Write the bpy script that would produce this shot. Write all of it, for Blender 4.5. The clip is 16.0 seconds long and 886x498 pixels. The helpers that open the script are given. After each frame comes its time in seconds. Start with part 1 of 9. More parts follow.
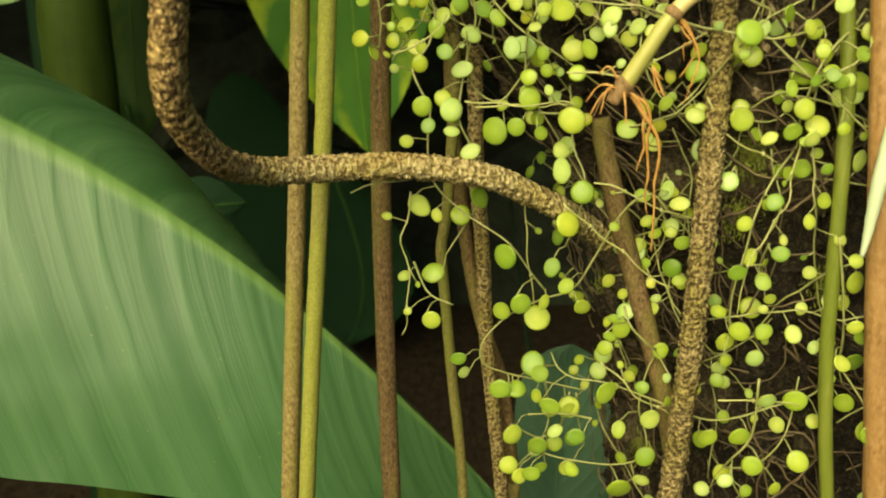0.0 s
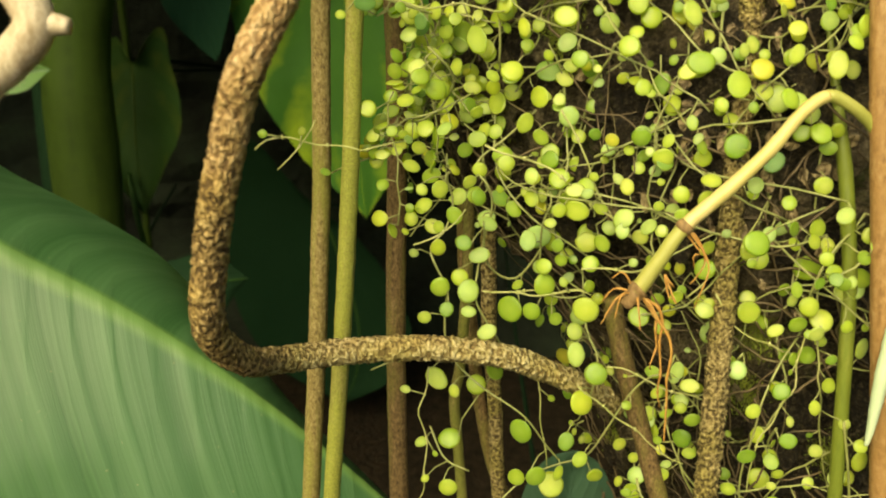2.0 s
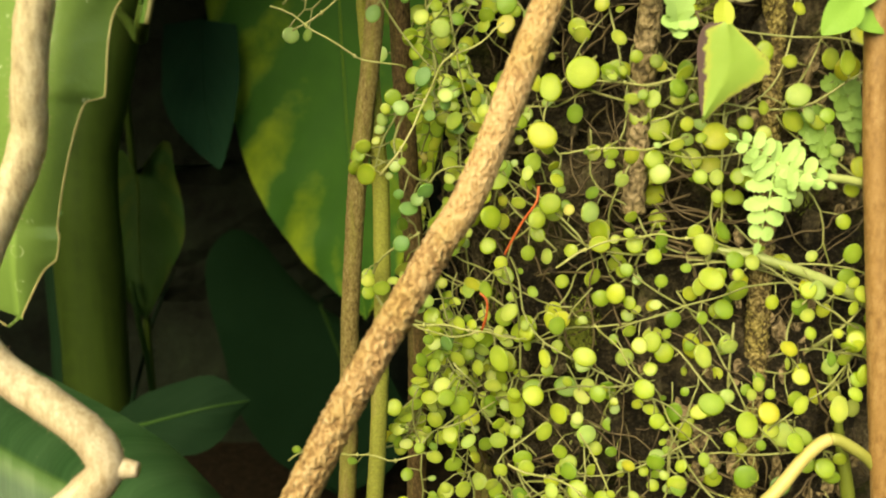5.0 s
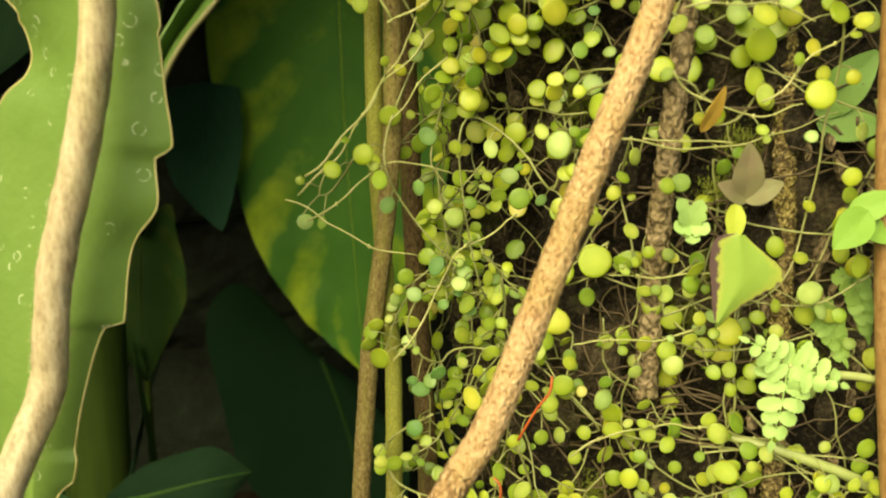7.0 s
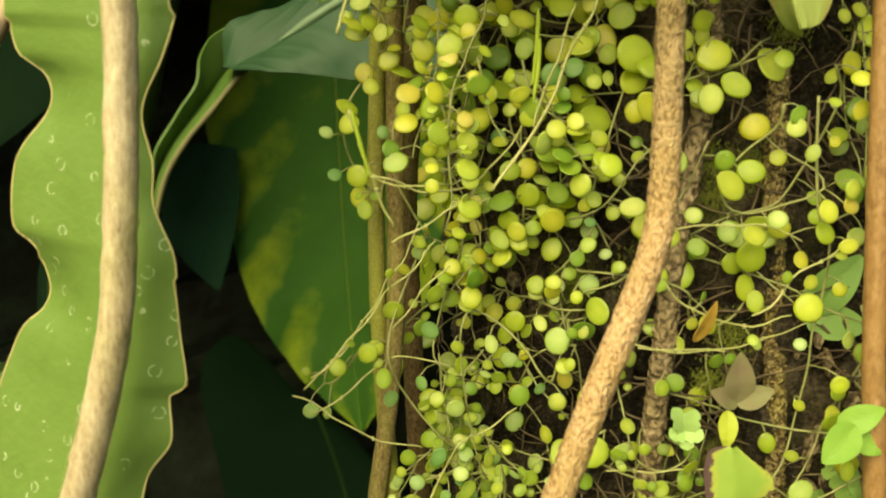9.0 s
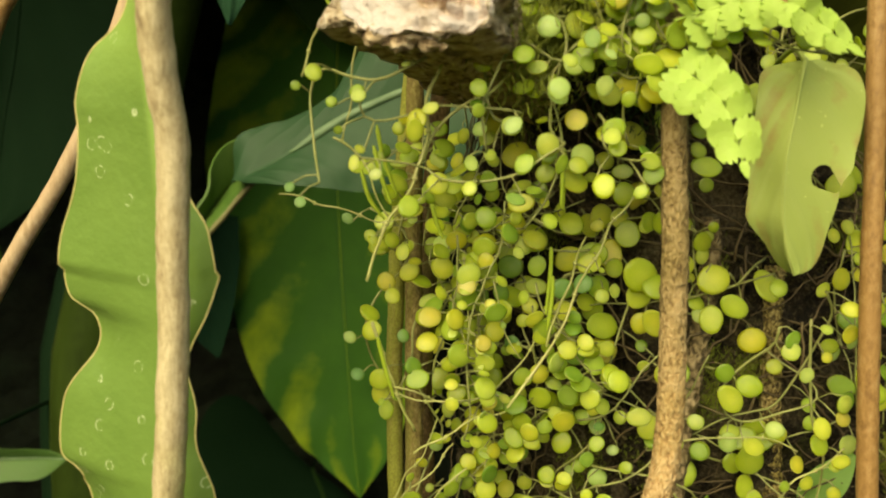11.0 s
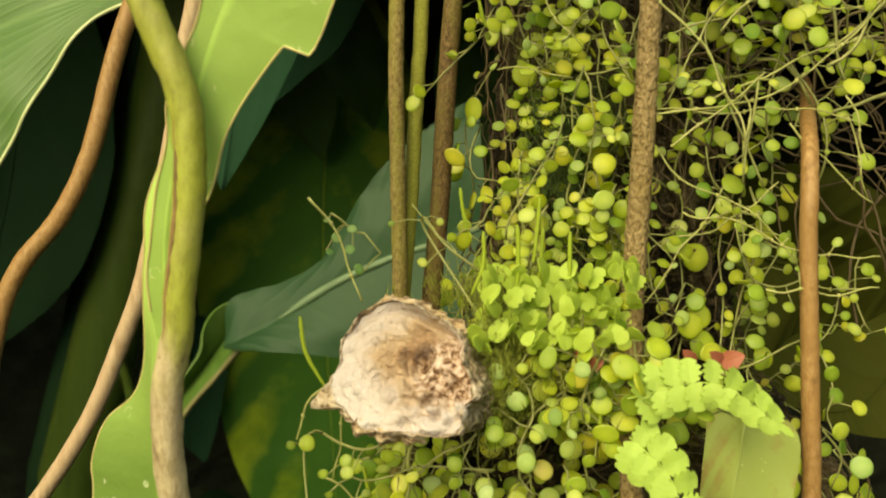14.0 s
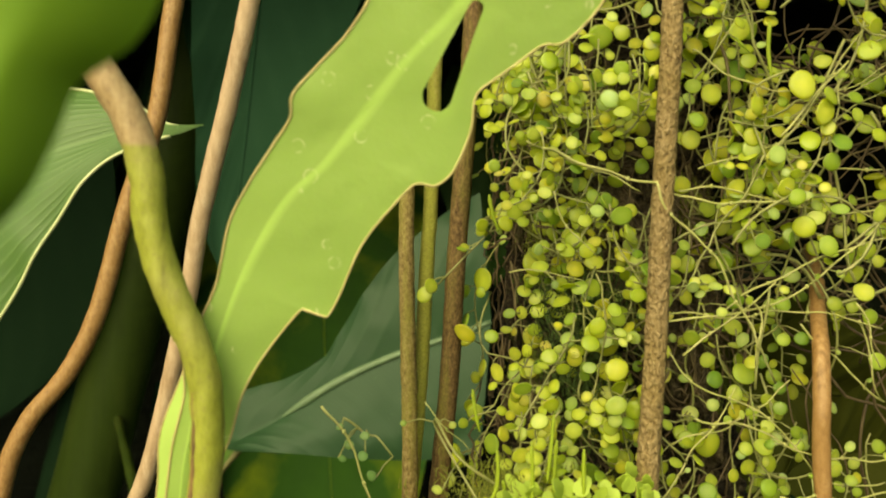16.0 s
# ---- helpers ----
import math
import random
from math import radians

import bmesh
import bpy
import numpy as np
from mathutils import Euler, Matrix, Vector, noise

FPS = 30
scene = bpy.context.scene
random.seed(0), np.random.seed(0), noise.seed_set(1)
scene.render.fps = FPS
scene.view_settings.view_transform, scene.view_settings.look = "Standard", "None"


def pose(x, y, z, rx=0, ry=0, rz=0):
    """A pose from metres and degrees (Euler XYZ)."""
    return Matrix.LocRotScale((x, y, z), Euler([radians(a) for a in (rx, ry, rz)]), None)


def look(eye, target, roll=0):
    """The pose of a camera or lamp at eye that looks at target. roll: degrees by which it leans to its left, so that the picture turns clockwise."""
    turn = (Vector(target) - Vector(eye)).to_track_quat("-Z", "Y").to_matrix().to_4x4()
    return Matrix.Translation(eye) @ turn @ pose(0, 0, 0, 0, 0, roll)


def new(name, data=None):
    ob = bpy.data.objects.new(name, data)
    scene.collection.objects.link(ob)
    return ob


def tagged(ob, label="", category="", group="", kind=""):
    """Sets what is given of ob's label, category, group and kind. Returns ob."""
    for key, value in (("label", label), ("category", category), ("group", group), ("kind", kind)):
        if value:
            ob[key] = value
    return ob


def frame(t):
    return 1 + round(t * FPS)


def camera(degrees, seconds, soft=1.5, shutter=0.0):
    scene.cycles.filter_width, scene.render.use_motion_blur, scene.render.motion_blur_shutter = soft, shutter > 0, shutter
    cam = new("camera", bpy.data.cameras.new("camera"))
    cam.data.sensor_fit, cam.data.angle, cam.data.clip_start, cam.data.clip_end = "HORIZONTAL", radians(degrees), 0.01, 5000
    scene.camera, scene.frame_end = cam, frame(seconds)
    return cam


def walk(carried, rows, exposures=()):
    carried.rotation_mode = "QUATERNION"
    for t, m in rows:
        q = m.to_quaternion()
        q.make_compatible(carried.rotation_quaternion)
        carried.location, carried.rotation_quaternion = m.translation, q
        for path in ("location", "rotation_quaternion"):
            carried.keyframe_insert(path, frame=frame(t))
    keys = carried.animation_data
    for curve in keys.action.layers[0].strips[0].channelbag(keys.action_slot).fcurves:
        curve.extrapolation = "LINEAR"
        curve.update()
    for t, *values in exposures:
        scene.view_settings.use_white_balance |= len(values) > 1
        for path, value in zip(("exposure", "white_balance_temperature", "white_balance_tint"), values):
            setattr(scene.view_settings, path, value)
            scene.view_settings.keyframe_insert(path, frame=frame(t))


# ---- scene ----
cam = camera(55.1, 16.0, soft=2.0)
METRES, EYE, TILT, LEAN, TURN = 0.65, 1.2, -18.0, 0.0, 0.0
ROWS = [
    (0.0, 0.0, 0.0, 0.0, 0.0, 0.0, -0.0),
    (0.5, -0.0037, -0.0055, 0.0265, -0.05, 0.54, 0.03),
    (1.0, -0.0108, -0.0095, 0.0511, -0.23, 1.08, 0.1),
    (1.5, -0.0167, -0.0153, 0.0789, -0.39, 1.67, 0.09),
    (2.0, -0.0191, -0.0245, 0.1084, -0.52, 2.3, 0.1),
    (2.5, -0.0261, -0.0325, 0.1343, -0.53, 2.86, 0.14),
    (3.0, -0.0347, -0.0374, 0.1588, -0.72, 3.47, 0.1),
    (3.5, -0.0371, -0.0474, 0.1911, -0.76, 4.13, 0.04),
    (4.0, -0.0406, -0.0617, 0.2307, -0.86, 4.75, 0.08),
    (4.5, -0.0418, -0.0696, 0.2673, -0.99, 5.2, 0.1),
    (7.0, -0.0535, -0.0894, 0.4081, -1.13, 7.58, 0.21),
    (7.5, -0.0547, -0.0959, 0.4371, -1.23, 7.95, 0.25),
    (8.0, -0.0533, -0.1039, 0.465, -1.4, 8.27, 0.33),
    (8.5, -0.0569, -0.1142, 0.4934, -1.41, 8.81, 0.35),
    (9.0, -0.0597, -0.1257, 0.5227, -1.55, 9.24, 0.38),
    (11.5, -0.0825, -0.2027, 0.6611, -2.1, 12.03, 0.36),
    (12.0, -0.0855, -0.2234, 0.6889, -2.23, 12.55, 0.38),
    (12.5, -0.0849, -0.2416, 0.7231, -2.34, 13.09, 0.41),
    (13.0, -0.0794, -0.2548, 0.7566, -2.57, 13.64, 0.5),
    (13.5, -0.0744, -0.2705, 0.7843, -2.82, 14.21, 0.6),
    (14.0, -0.0757, -0.2847, 0.8088, -2.85, 14.77, 0.71),
    (14.5, -0.0809, -0.2892, 0.8436, -2.91, 15.27, 0.78),
    (15.0, -0.0843, -0.2975, 0.879, -2.91, 15.68, 0.83),
    (15.5, -0.0835, -0.3101, 0.9072, -2.89, 16.02, 0.88),
    (16.0, -0.086, -0.3184, 0.9268, -2.98, 16.48, 0.84),
]
walk(cam, [(t, pose(0, 0, EYE, TILT, LEAN, TURN) @ pose(METRES * x, METRES * y, METRES * z, 90 + pitch, roll, yaw)) for t, x, y, z, yaw, pitch, roll in ROWS],
     exposures=[(0.0, 1.22, 9900, -6), (4.0, 1.22, 9900, -6), (9.0, 1.04, 10100, -6), (13.0, 0.74, 10500, -6), (16.0, 0.78, 10500, -6)])
cam.data.dof.use_dof = True
cam.data.dof.focus_distance = 0.45
cam.data.dof.aperture_fstop = 14.0

# ---- light: bright overcast sky over a shaded grove, softened sun from the upper left behind the camera
world = bpy.data.worlds.new("sky")
scene.world = world
world.use_nodes = True
wn = world.node_tree.nodes
sky = wn.new("ShaderNodeTexSky")
sky.sky_type = "NISHITA"
sky.sun_disc = False
sky.sun_elevation = radians(37)
sky.sun_rotation = radians(208)
wn["Background"].inputs["Strength"].default_value = 0.12
world.node_tree.links.new(sky.outputs[0], wn["Background"].inputs["Color"])
sun_data = bpy.data.lights.new("sun", "SUN")
sun_data.energy = 3.3
sun_data.angle = radians(60)
sun_data.color = (1.0, 0.93, 0.78)
sun = new("sun", sun_data)
sun.matrix_world = look((-1.4, -2.2, 3.6), (0, 0.4, 1.4))

# ---- materials


class Nodes:
    """A material under construction."""

    def __init__(self, name):
        self.mat = bpy.data.materials.new(name)
        self.mat.use_nodes = True
        self.tree = self.mat.node_tree
        self.bsdf = self.tree.nodes["Principled BSDF"]
        self.out = self.tree.nodes["Material Output"]
        self.coord = self.add("ShaderNodeTexCoord").outputs["Object"]

    def add(self, kind, **values):
        n = self.tree.nodes.new(kind)
        for k, v in values.items():
            n.inputs[k.replace("_", " ")].default_value = v
        return n

    def link(self, a, b):
        self.tree.links.new(a, b)

    def noise(self, scale, detail=4.0, rough=0.55, vec=None, stretch=None):
        n = self.add("ShaderNodeTexNoise", Scale=scale, Detail=detail, Roughness=rough)
        src = vec if vec is not None else self.coord
        if stretch:
            m = self.add("ShaderNodeMapping", Scale=stretch)
            self.link(src, m.inputs["Vector"])
            src = m.outputs[0]
        self.link(src, n.inputs["Vector"])
        return n.outputs["Fac"]

    def cells(self, scale, feature="F1", stretch=None):
        n = self.add("ShaderNodeTexVoronoi", Scale=scale)
        n.feature = feature
        src = self.coord
        if stretch:
            m = self.add("ShaderNodeMapping", Scale=stretch)
            self.link(src, m.inputs["Vector"])
            src = m.outputs[0]
        self.link(src, n.inputs["Vector"])
        return n.outputs["Distance"]

    def ramp(self, fac, stops):
        n = self.add("ShaderNodeValToRGB")
        el = n.color_ramp.elements
        while len(el) < len(stops):
            el.new(0.5)
        for e, (p, c) in zip(el, stops):
            e.position, e.color = p, (*c, 1)
        self.link(fac, n.inputs["Fac"])
        return n.outputs["Color"]

    def mix(self, fac, a, b, mode="MIX"):
        n = self.add("ShaderNodeMix")
        n.data_type, n.blend_type = "RGBA", mode
        for v, i in ((fac, 0), (a, 6), (b, 7)):
            if hasattr(v, "is_linked"):
                self.link(v, n.inputs[i])
            elif i == 0:
                n.inputs[0].default_value = v
            else:
                n.inputs[i].default_value = (*v, 1)
        return n.outputs[2]

    def math(self, op, a, b=0.0):
        n = self.add("ShaderNodeMath")
        n.operation = op
        for i, v in enumerate((a, b)):
            if hasattr(v, "is_linked"):
                self.link(v, n.inputs[i])
            else:
                n.inputs[i].default_value = v
        return n.outputs[0]

    def bump(self, height, strength, distance):
        n = self.add("ShaderNodeBump", Strength=strength, Distance=distance)
        self.link(height, n.inputs["Height"])
        self.link(n.outputs[0], self.bsdf.inputs["Normal"])
        return n.outputs[0]

    def done(self, colour, rough=0.6, thin=0.0, thin_tint=None, coat=0.0, spec=0.5):
        self.link(colour, self.bsdf.inputs["Base Color"]) if hasattr(colour, "is_linked") else None
        if hasattr(rough, "is_linked"):
            self.link(rough, self.bsdf.inputs["Roughness"])
        else:
            self.bsdf.inputs["Roughness"].default_value = rough
        self.bsdf.inputs["Coat Weight"].default_value = coat
        self.bsdf.inputs["Specular IOR Level"].default_value = spec
        if thin:
            t = self.add("ShaderNodeBsdfTranslucent")
            self.link(self.mix(1.0, colour, thin_tint or (1.0, 1.0, 0.45), "MULTIPLY"), t.inputs["Color"])
            m = self.add("ShaderNodeMixShader", Fac=thin)
            self.link(self.bsdf.outputs[0], m.inputs[1])
            self.link(t.outputs[0], m.inputs[2])
            self.link(m.outputs[0], self.out.inputs["Surface"])
        return self.mat


def round_leaf_material(name, single, tones, rim):
    """Succulent round leaf: each has a shade of its own, a middle painted paler in place of light glowing through, and
    a thin darker or browned rim.
    """
    n = Nodes(name)
    rnd = n.add("ShaderNodeObjectInfo").outputs["Random"] if single else n.add("ShaderNodeNewGeometry").outputs["Random Per Island"]
    base = n.ramp(rnd, tones)
    again = n.add("ShaderNodeTexWhiteNoise")
    again.noise_dimensions = "1D"
    n.link(rnd, again.inputs["W"])
    sep = n.add("ShaderNodeSeparateXYZ")
    n.link(n.add("ShaderNodeTexCoord").outputs["UV"], sep.inputs[0])
    blotch = n.noise(500 if not single else 2.6, 4, 0.6)
    out = n.math("ADD", sep.outputs[0], n.math("MULTIPLY", n.math("SUBTRACT", blotch, 0.5), 0.5))
    pale = n.mix(1.0, base, (1.08, 1.06, 1.14), "MULTIPLY")
    deep = n.mix(1.0, base, (0.82, 0.88, 0.78), "MULTIPLY")
    base = n.mix(n.ramp(out, [(0.15, (0, 0, 0)), (0.95, (1, 1, 1))]), pale, deep)
    browned = n.math("MULTIPLY", n.ramp(out, [(0.8, (0, 0, 0)), (1.05, (1, 1, 1))]), n.ramp(again.outputs["Value"], [(0.45, (0.0, 0.0, 0.0)), (1.0, (0.7, 0.7, 0.7))]))
    base = n.mix(browned, base, rim)
    base = n.mix(n.math("MULTIPLY", n.ramp(n.noise(1800 if not single else 8, 3), [(0.62, (0, 0, 0)), (0.74, (1, 1, 1))]), 0.15), base, rim)
    n.bump(n.noise(2500 if not single else 9, 2), 0.12, 0.0006 if not single else 0.1)
    for key, value in (("Subsurface Weight", 0.6), ("Subsurface Scale", 0.004), ("Subsurface Radius", (1.0, 1.0, 0.5))):
        n.bsdf.inputs[key].default_value = value
    return n.done(base, 0.3, 0.45, (1.0, 1.0, 0.55), spec=0.5)


ROUND = ([(0.0, (0.22, 0.38, 0.06)), (0.18, (0.36, 0.51, 0.08)), (0.5, (0.5, 0.62, 0.1)), (0.74, (0.6, 0.68, 0.14)), (0.88, (0.5, 0.68, 0.26)), (1.0, (0.6, 0.65, 0.14))], (0.34, 0.37, 0.07))
m_round = round_leaf_material("round_leaf", True, *ROUND)
m_round_mass = round_leaf_material("round_leaf_mass", False, *ROUND)
YELLOWED = ([(0.0, (0.4, 0.52, 0.07)), (0.3, (0.55, 0.65, 0.09)), (0.7, (0.64, 0.69, 0.12)), (0.93, (0.66, 0.64, 0.09)), (1.0, (0.66, 0.58, 0.14))], (0.48, 0.42, 0.07))
m_round_old = round_leaf_material("round_leaf_old", True, *YELLOWED)
m_round_old_mass = round_leaf_material("round_leaf_old_mass", False, *YELLOWED)
# cooler, darker copy of the round leaf, with shade put into its colour
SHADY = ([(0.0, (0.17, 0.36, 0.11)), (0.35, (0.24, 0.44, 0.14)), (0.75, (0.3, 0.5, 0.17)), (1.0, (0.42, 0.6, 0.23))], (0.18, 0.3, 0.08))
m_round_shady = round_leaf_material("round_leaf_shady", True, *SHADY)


def stalk_material(name, a, b, c, scale=300, rough=0.5, relief=0.0004, stretch=(1, 1, 0.2), spec=0.5):
    n = Nodes(name)
    col = n.ramp(n.noise(scale, 4, 0.6, stretch=stretch), [(0.3, a), (0.5, b), (0.72, c)])
    col = n.mix(n.ramp(n.noise(45, 3), [(0.42, (0, 0, 0)), (0.65, (0.7, 0.7, 0.7))]), col, b)
    spots = n.ramp(n.noise(1500, 2), [(0.58, (0, 0, 0)), (0.7, (1, 1, 1))])
    col = n.mix(n.math("MULTIPLY", spots, 0.5), col, a)
    n.bump(n.noise(scale * 4, 3, stretch=stretch), 0.5, relief)
    return n.done(col, rough, spec=spec)


m_vine = stalk_material("vine_stalk", (0.14, 0.155, 0.05), (0.24, 0.255, 0.09), (0.31, 0.29, 0.13), 200, 0.5)
m_vine_old = stalk_material("vine_stalk_old", (0.035, 0.023, 0.012), (0.085, 0.058, 0.028), (0.15, 0.11, 0.055), 200, 0.7)


def scaly_material(name, tones, tint, size=300, squash=1.9, cut=0.44, above=None, change=0.0, below=None, start=0.0, relief=0.0024):
    """Corky stem: short pale flakes with ragged dark gaps between; the tones may change at two heights."""
    n = Nodes(name)
    rag = n.noise(size, 3, 0.5, stretch=(1, 1, squash))
    c = n.cells(size * 1.1, "DISTANCE_TO_EDGE", (1, 1, squash * 0.8))
    gap = n.math("ADD", n.math("MULTIPLY", c, 0.85), n.math("MULTIPLY", n.math("SUBTRACT", rag, 0.39), 1.5))
    cut -= 0.28
    col = n.ramp(gap, [(cut - 0.08, tones[0]), (cut + 0.05, tones[1]), (cut + 0.4, tones[2])])
    if above:
        up = n.ramp(gap, [(cut - 0.1, above[0]), (cut + 0.06, above[1]), (cut + 0.4, above[2])])
        sep = n.add("ShaderNodeSeparateXYZ")
        n.link(n.coord, sep.inputs[0])
        ragged = n.math("ADD", n.math("MULTIPLY", n.noise(90, 3), 0.5), n.math("MULTIPLY", n.math("SUBTRACT", sep.outputs[2], change), 6.0))
        col = n.mix(n.ramp(ragged, [(0.05, (0, 0, 0)), (0.5, (1, 1, 1))]), col, up)
    if below:
        foot = n.ramp(gap, [(cut - 0.12, below[0]), (cut + 0.05, below[1]), (cut + 0.35, below[2])])
        low = n.add("ShaderNodeSeparateXYZ")
        n.link(n.coord, low.inputs[0])
        ragged = n.math("ADD", n.math("MULTIPLY", n.math("SUBTRACT", n.noise(120, 3), 0.5), 1.2), n.math("MULTIPLY", n.math("SUBTRACT", start, low.outputs[2]), 60.0))
        col = n.mix(n.ramp(ragged, [(-0.2, (0, 0, 0)), (0.6, (1, 1, 1))]), col, foot)
    col = n.mix(n.ramp(n.noise(38, 3), [(0.45, (0, 0, 0)), (0.6, (0.8, 0.8, 0.8))]), col, tint, "MULTIPLY")
    col = n.mix(n.math("MULTIPLY", n.noise(2200, 2), 0.3), col, tones[1])
    n.bump(gap, 1.0, relief)
    return n.done(col, 0.8, spec=0.25)


CORK_FOOT = ((0.13, 0.09, 0.035), (0.33, 0.27, 0.115), (0.53, 0.45, 0.26))
CORK_LOW = ((0.04, 0.022, 0.009), (0.26, 0.17, 0.068), (0.5, 0.365, 0.18))
CORK_MID = ((0.24, 0.135, 0.066), (0.41, 0.26, 0.13), (0.54, 0.385, 0.225))
CORK_HIGH = ((0.08, 0.055, 0.024), (0.18, 0.13, 0.058), (0.28, 0.215, 0.115))
m_scaly = scaly_material("corky_stem", CORK_LOW, (0.9, 0.9, 0.7), 400, 0.8, 0.49, CORK_MID, 0.17, CORK_FOOT, 0.06)
m_scaly_top = scaly_material("corky_stem_upper", CORK_MID, (0.8, 0.8, 0.62), 520, 0.7, 0.365, CORK_HIGH, 0.47, relief=0.0014)
m_root_scaly = scaly_material("corky_root", ((0.05, 0.032, 0.014), (0.2, 0.148, 0.062), (0.41, 0.325, 0.155)), (0.8, 0.85, 0.55), 440, 1.0, 0.48)


def mossy_stem(name, a, b, c, moss, share):
    """Woody stem: freckled bark with a thin green bloom of moss in patches."""
    n = Nodes(name)
    col = n.ramp(n.noise(700, 5, 0.7, stretch=(1, 1, 0.5)), [(0.34, a), (0.5, b), (0.66, c)])
    bloom = n.ramp(n.math("ADD", n.noise(70, 4, 0.7, stretch=(1, 1, 0.12)), n.math("MULTIPLY", n.noise(900, 3), 0.2)), [(share, (0, 0, 0)), (share + 0.16, (0.85, 0.85, 0.85))])
    col = n.mix(bloom, col, n.ramp(n.noise(1200, 3), [(0.35, tuple(v * 0.6 for v in moss)), (0.65, moss)]))
    col = n.mix(n.math("MULTIPLY", n.ramp(n.noise(1700, 2), [(0.56, (0, 0, 0)), (0.64, (1, 1, 1))]), 0.55), col, a)
    n.bump(n.noise(1100, 4, 0.65, stretch=(1, 1, 0.5)), 0.8, 0.001)
    return n.done(col, 0.75, spec=0.25)


m_stem_brown = mossy_stem("brown_stem", (0.085, 0.055, 0.02), (0.21, 0.155, 0.06), (0.33, 0.26, 0.12), (0.25, 0.24, 0.055), 0.56)
m_stem_green = mossy_stem("olive_stem", (0.14, 0.1, 0.03), (0.26, 0.22, 0.07), (0.36, 0.33, 0.13), (0.29, 0.31, 0.058), 0.41)
m_stem_red = mossy_stem("red_brown_stem", (0.038, 0.022, 0.01), (0.135, 0.083, 0.036), (0.22, 0.15, 0.075), (0.18, 0.165, 0.04), 0.58)
m_stem_moss = mossy_stem("mossy_stem", (0.06, 0.045, 0.015), (0.15, 0.12, 0.04), (0.25, 0.2, 0.09), (0.16, 0.17, 0.035), 0.5)
m_green_vine = stalk_material("green_stem", (0.075, 0.1, 0.016), (0.125, 0.155, 0.024), (0.17, 0.19, 0.042), 150, 0.45)
m_yellow_root = stalk_material("yellow_root", (0.32, 0.27, 0.08), (0.45, 0.37, 0.13), (0.54, 0.43, 0.21), 60, 0.45)
m_root_joint = stalk_material("root_joint", (0.2, 0.21, 0.045), (0.29, 0.29, 0.075), (0.36, 0.33, 0.11), 60, 0.45)
m_rootlet = stalk_material("orange_rootlet", (0.2, 0.09, 0.02), (0.4, 0.2, 0.05), (0.5, 0.32, 0.1), 300, 0.6)
m_rootlet_dark = stalk_material("frayed_root", (0.08, 0.045, 0.02), (0.2, 0.12, 0.05), (0.34, 0.2, 0.08), 400, 0.8)
m_red_thread = stalk_material("red_thread", (0.3, 0.05, 0.015), (0.45, 0.09, 0.025), (0.5, 0.16, 0.05), 300, 0.5)
m_orange = stalk_material("orange_stem", (0.16, 0.08, 0.028), (0.28, 0.155, 0.058), (0.37, 0.235, 0.11), 420, 0.55, 0.0005, (1, 1, 0.5))
m_pink = stalk_material("pinkish_stalk", (0.3, 0.2, 0.12), (0.42, 0.3, 0.2), (0.53, 0.41, 0.29), 320, 0.6)

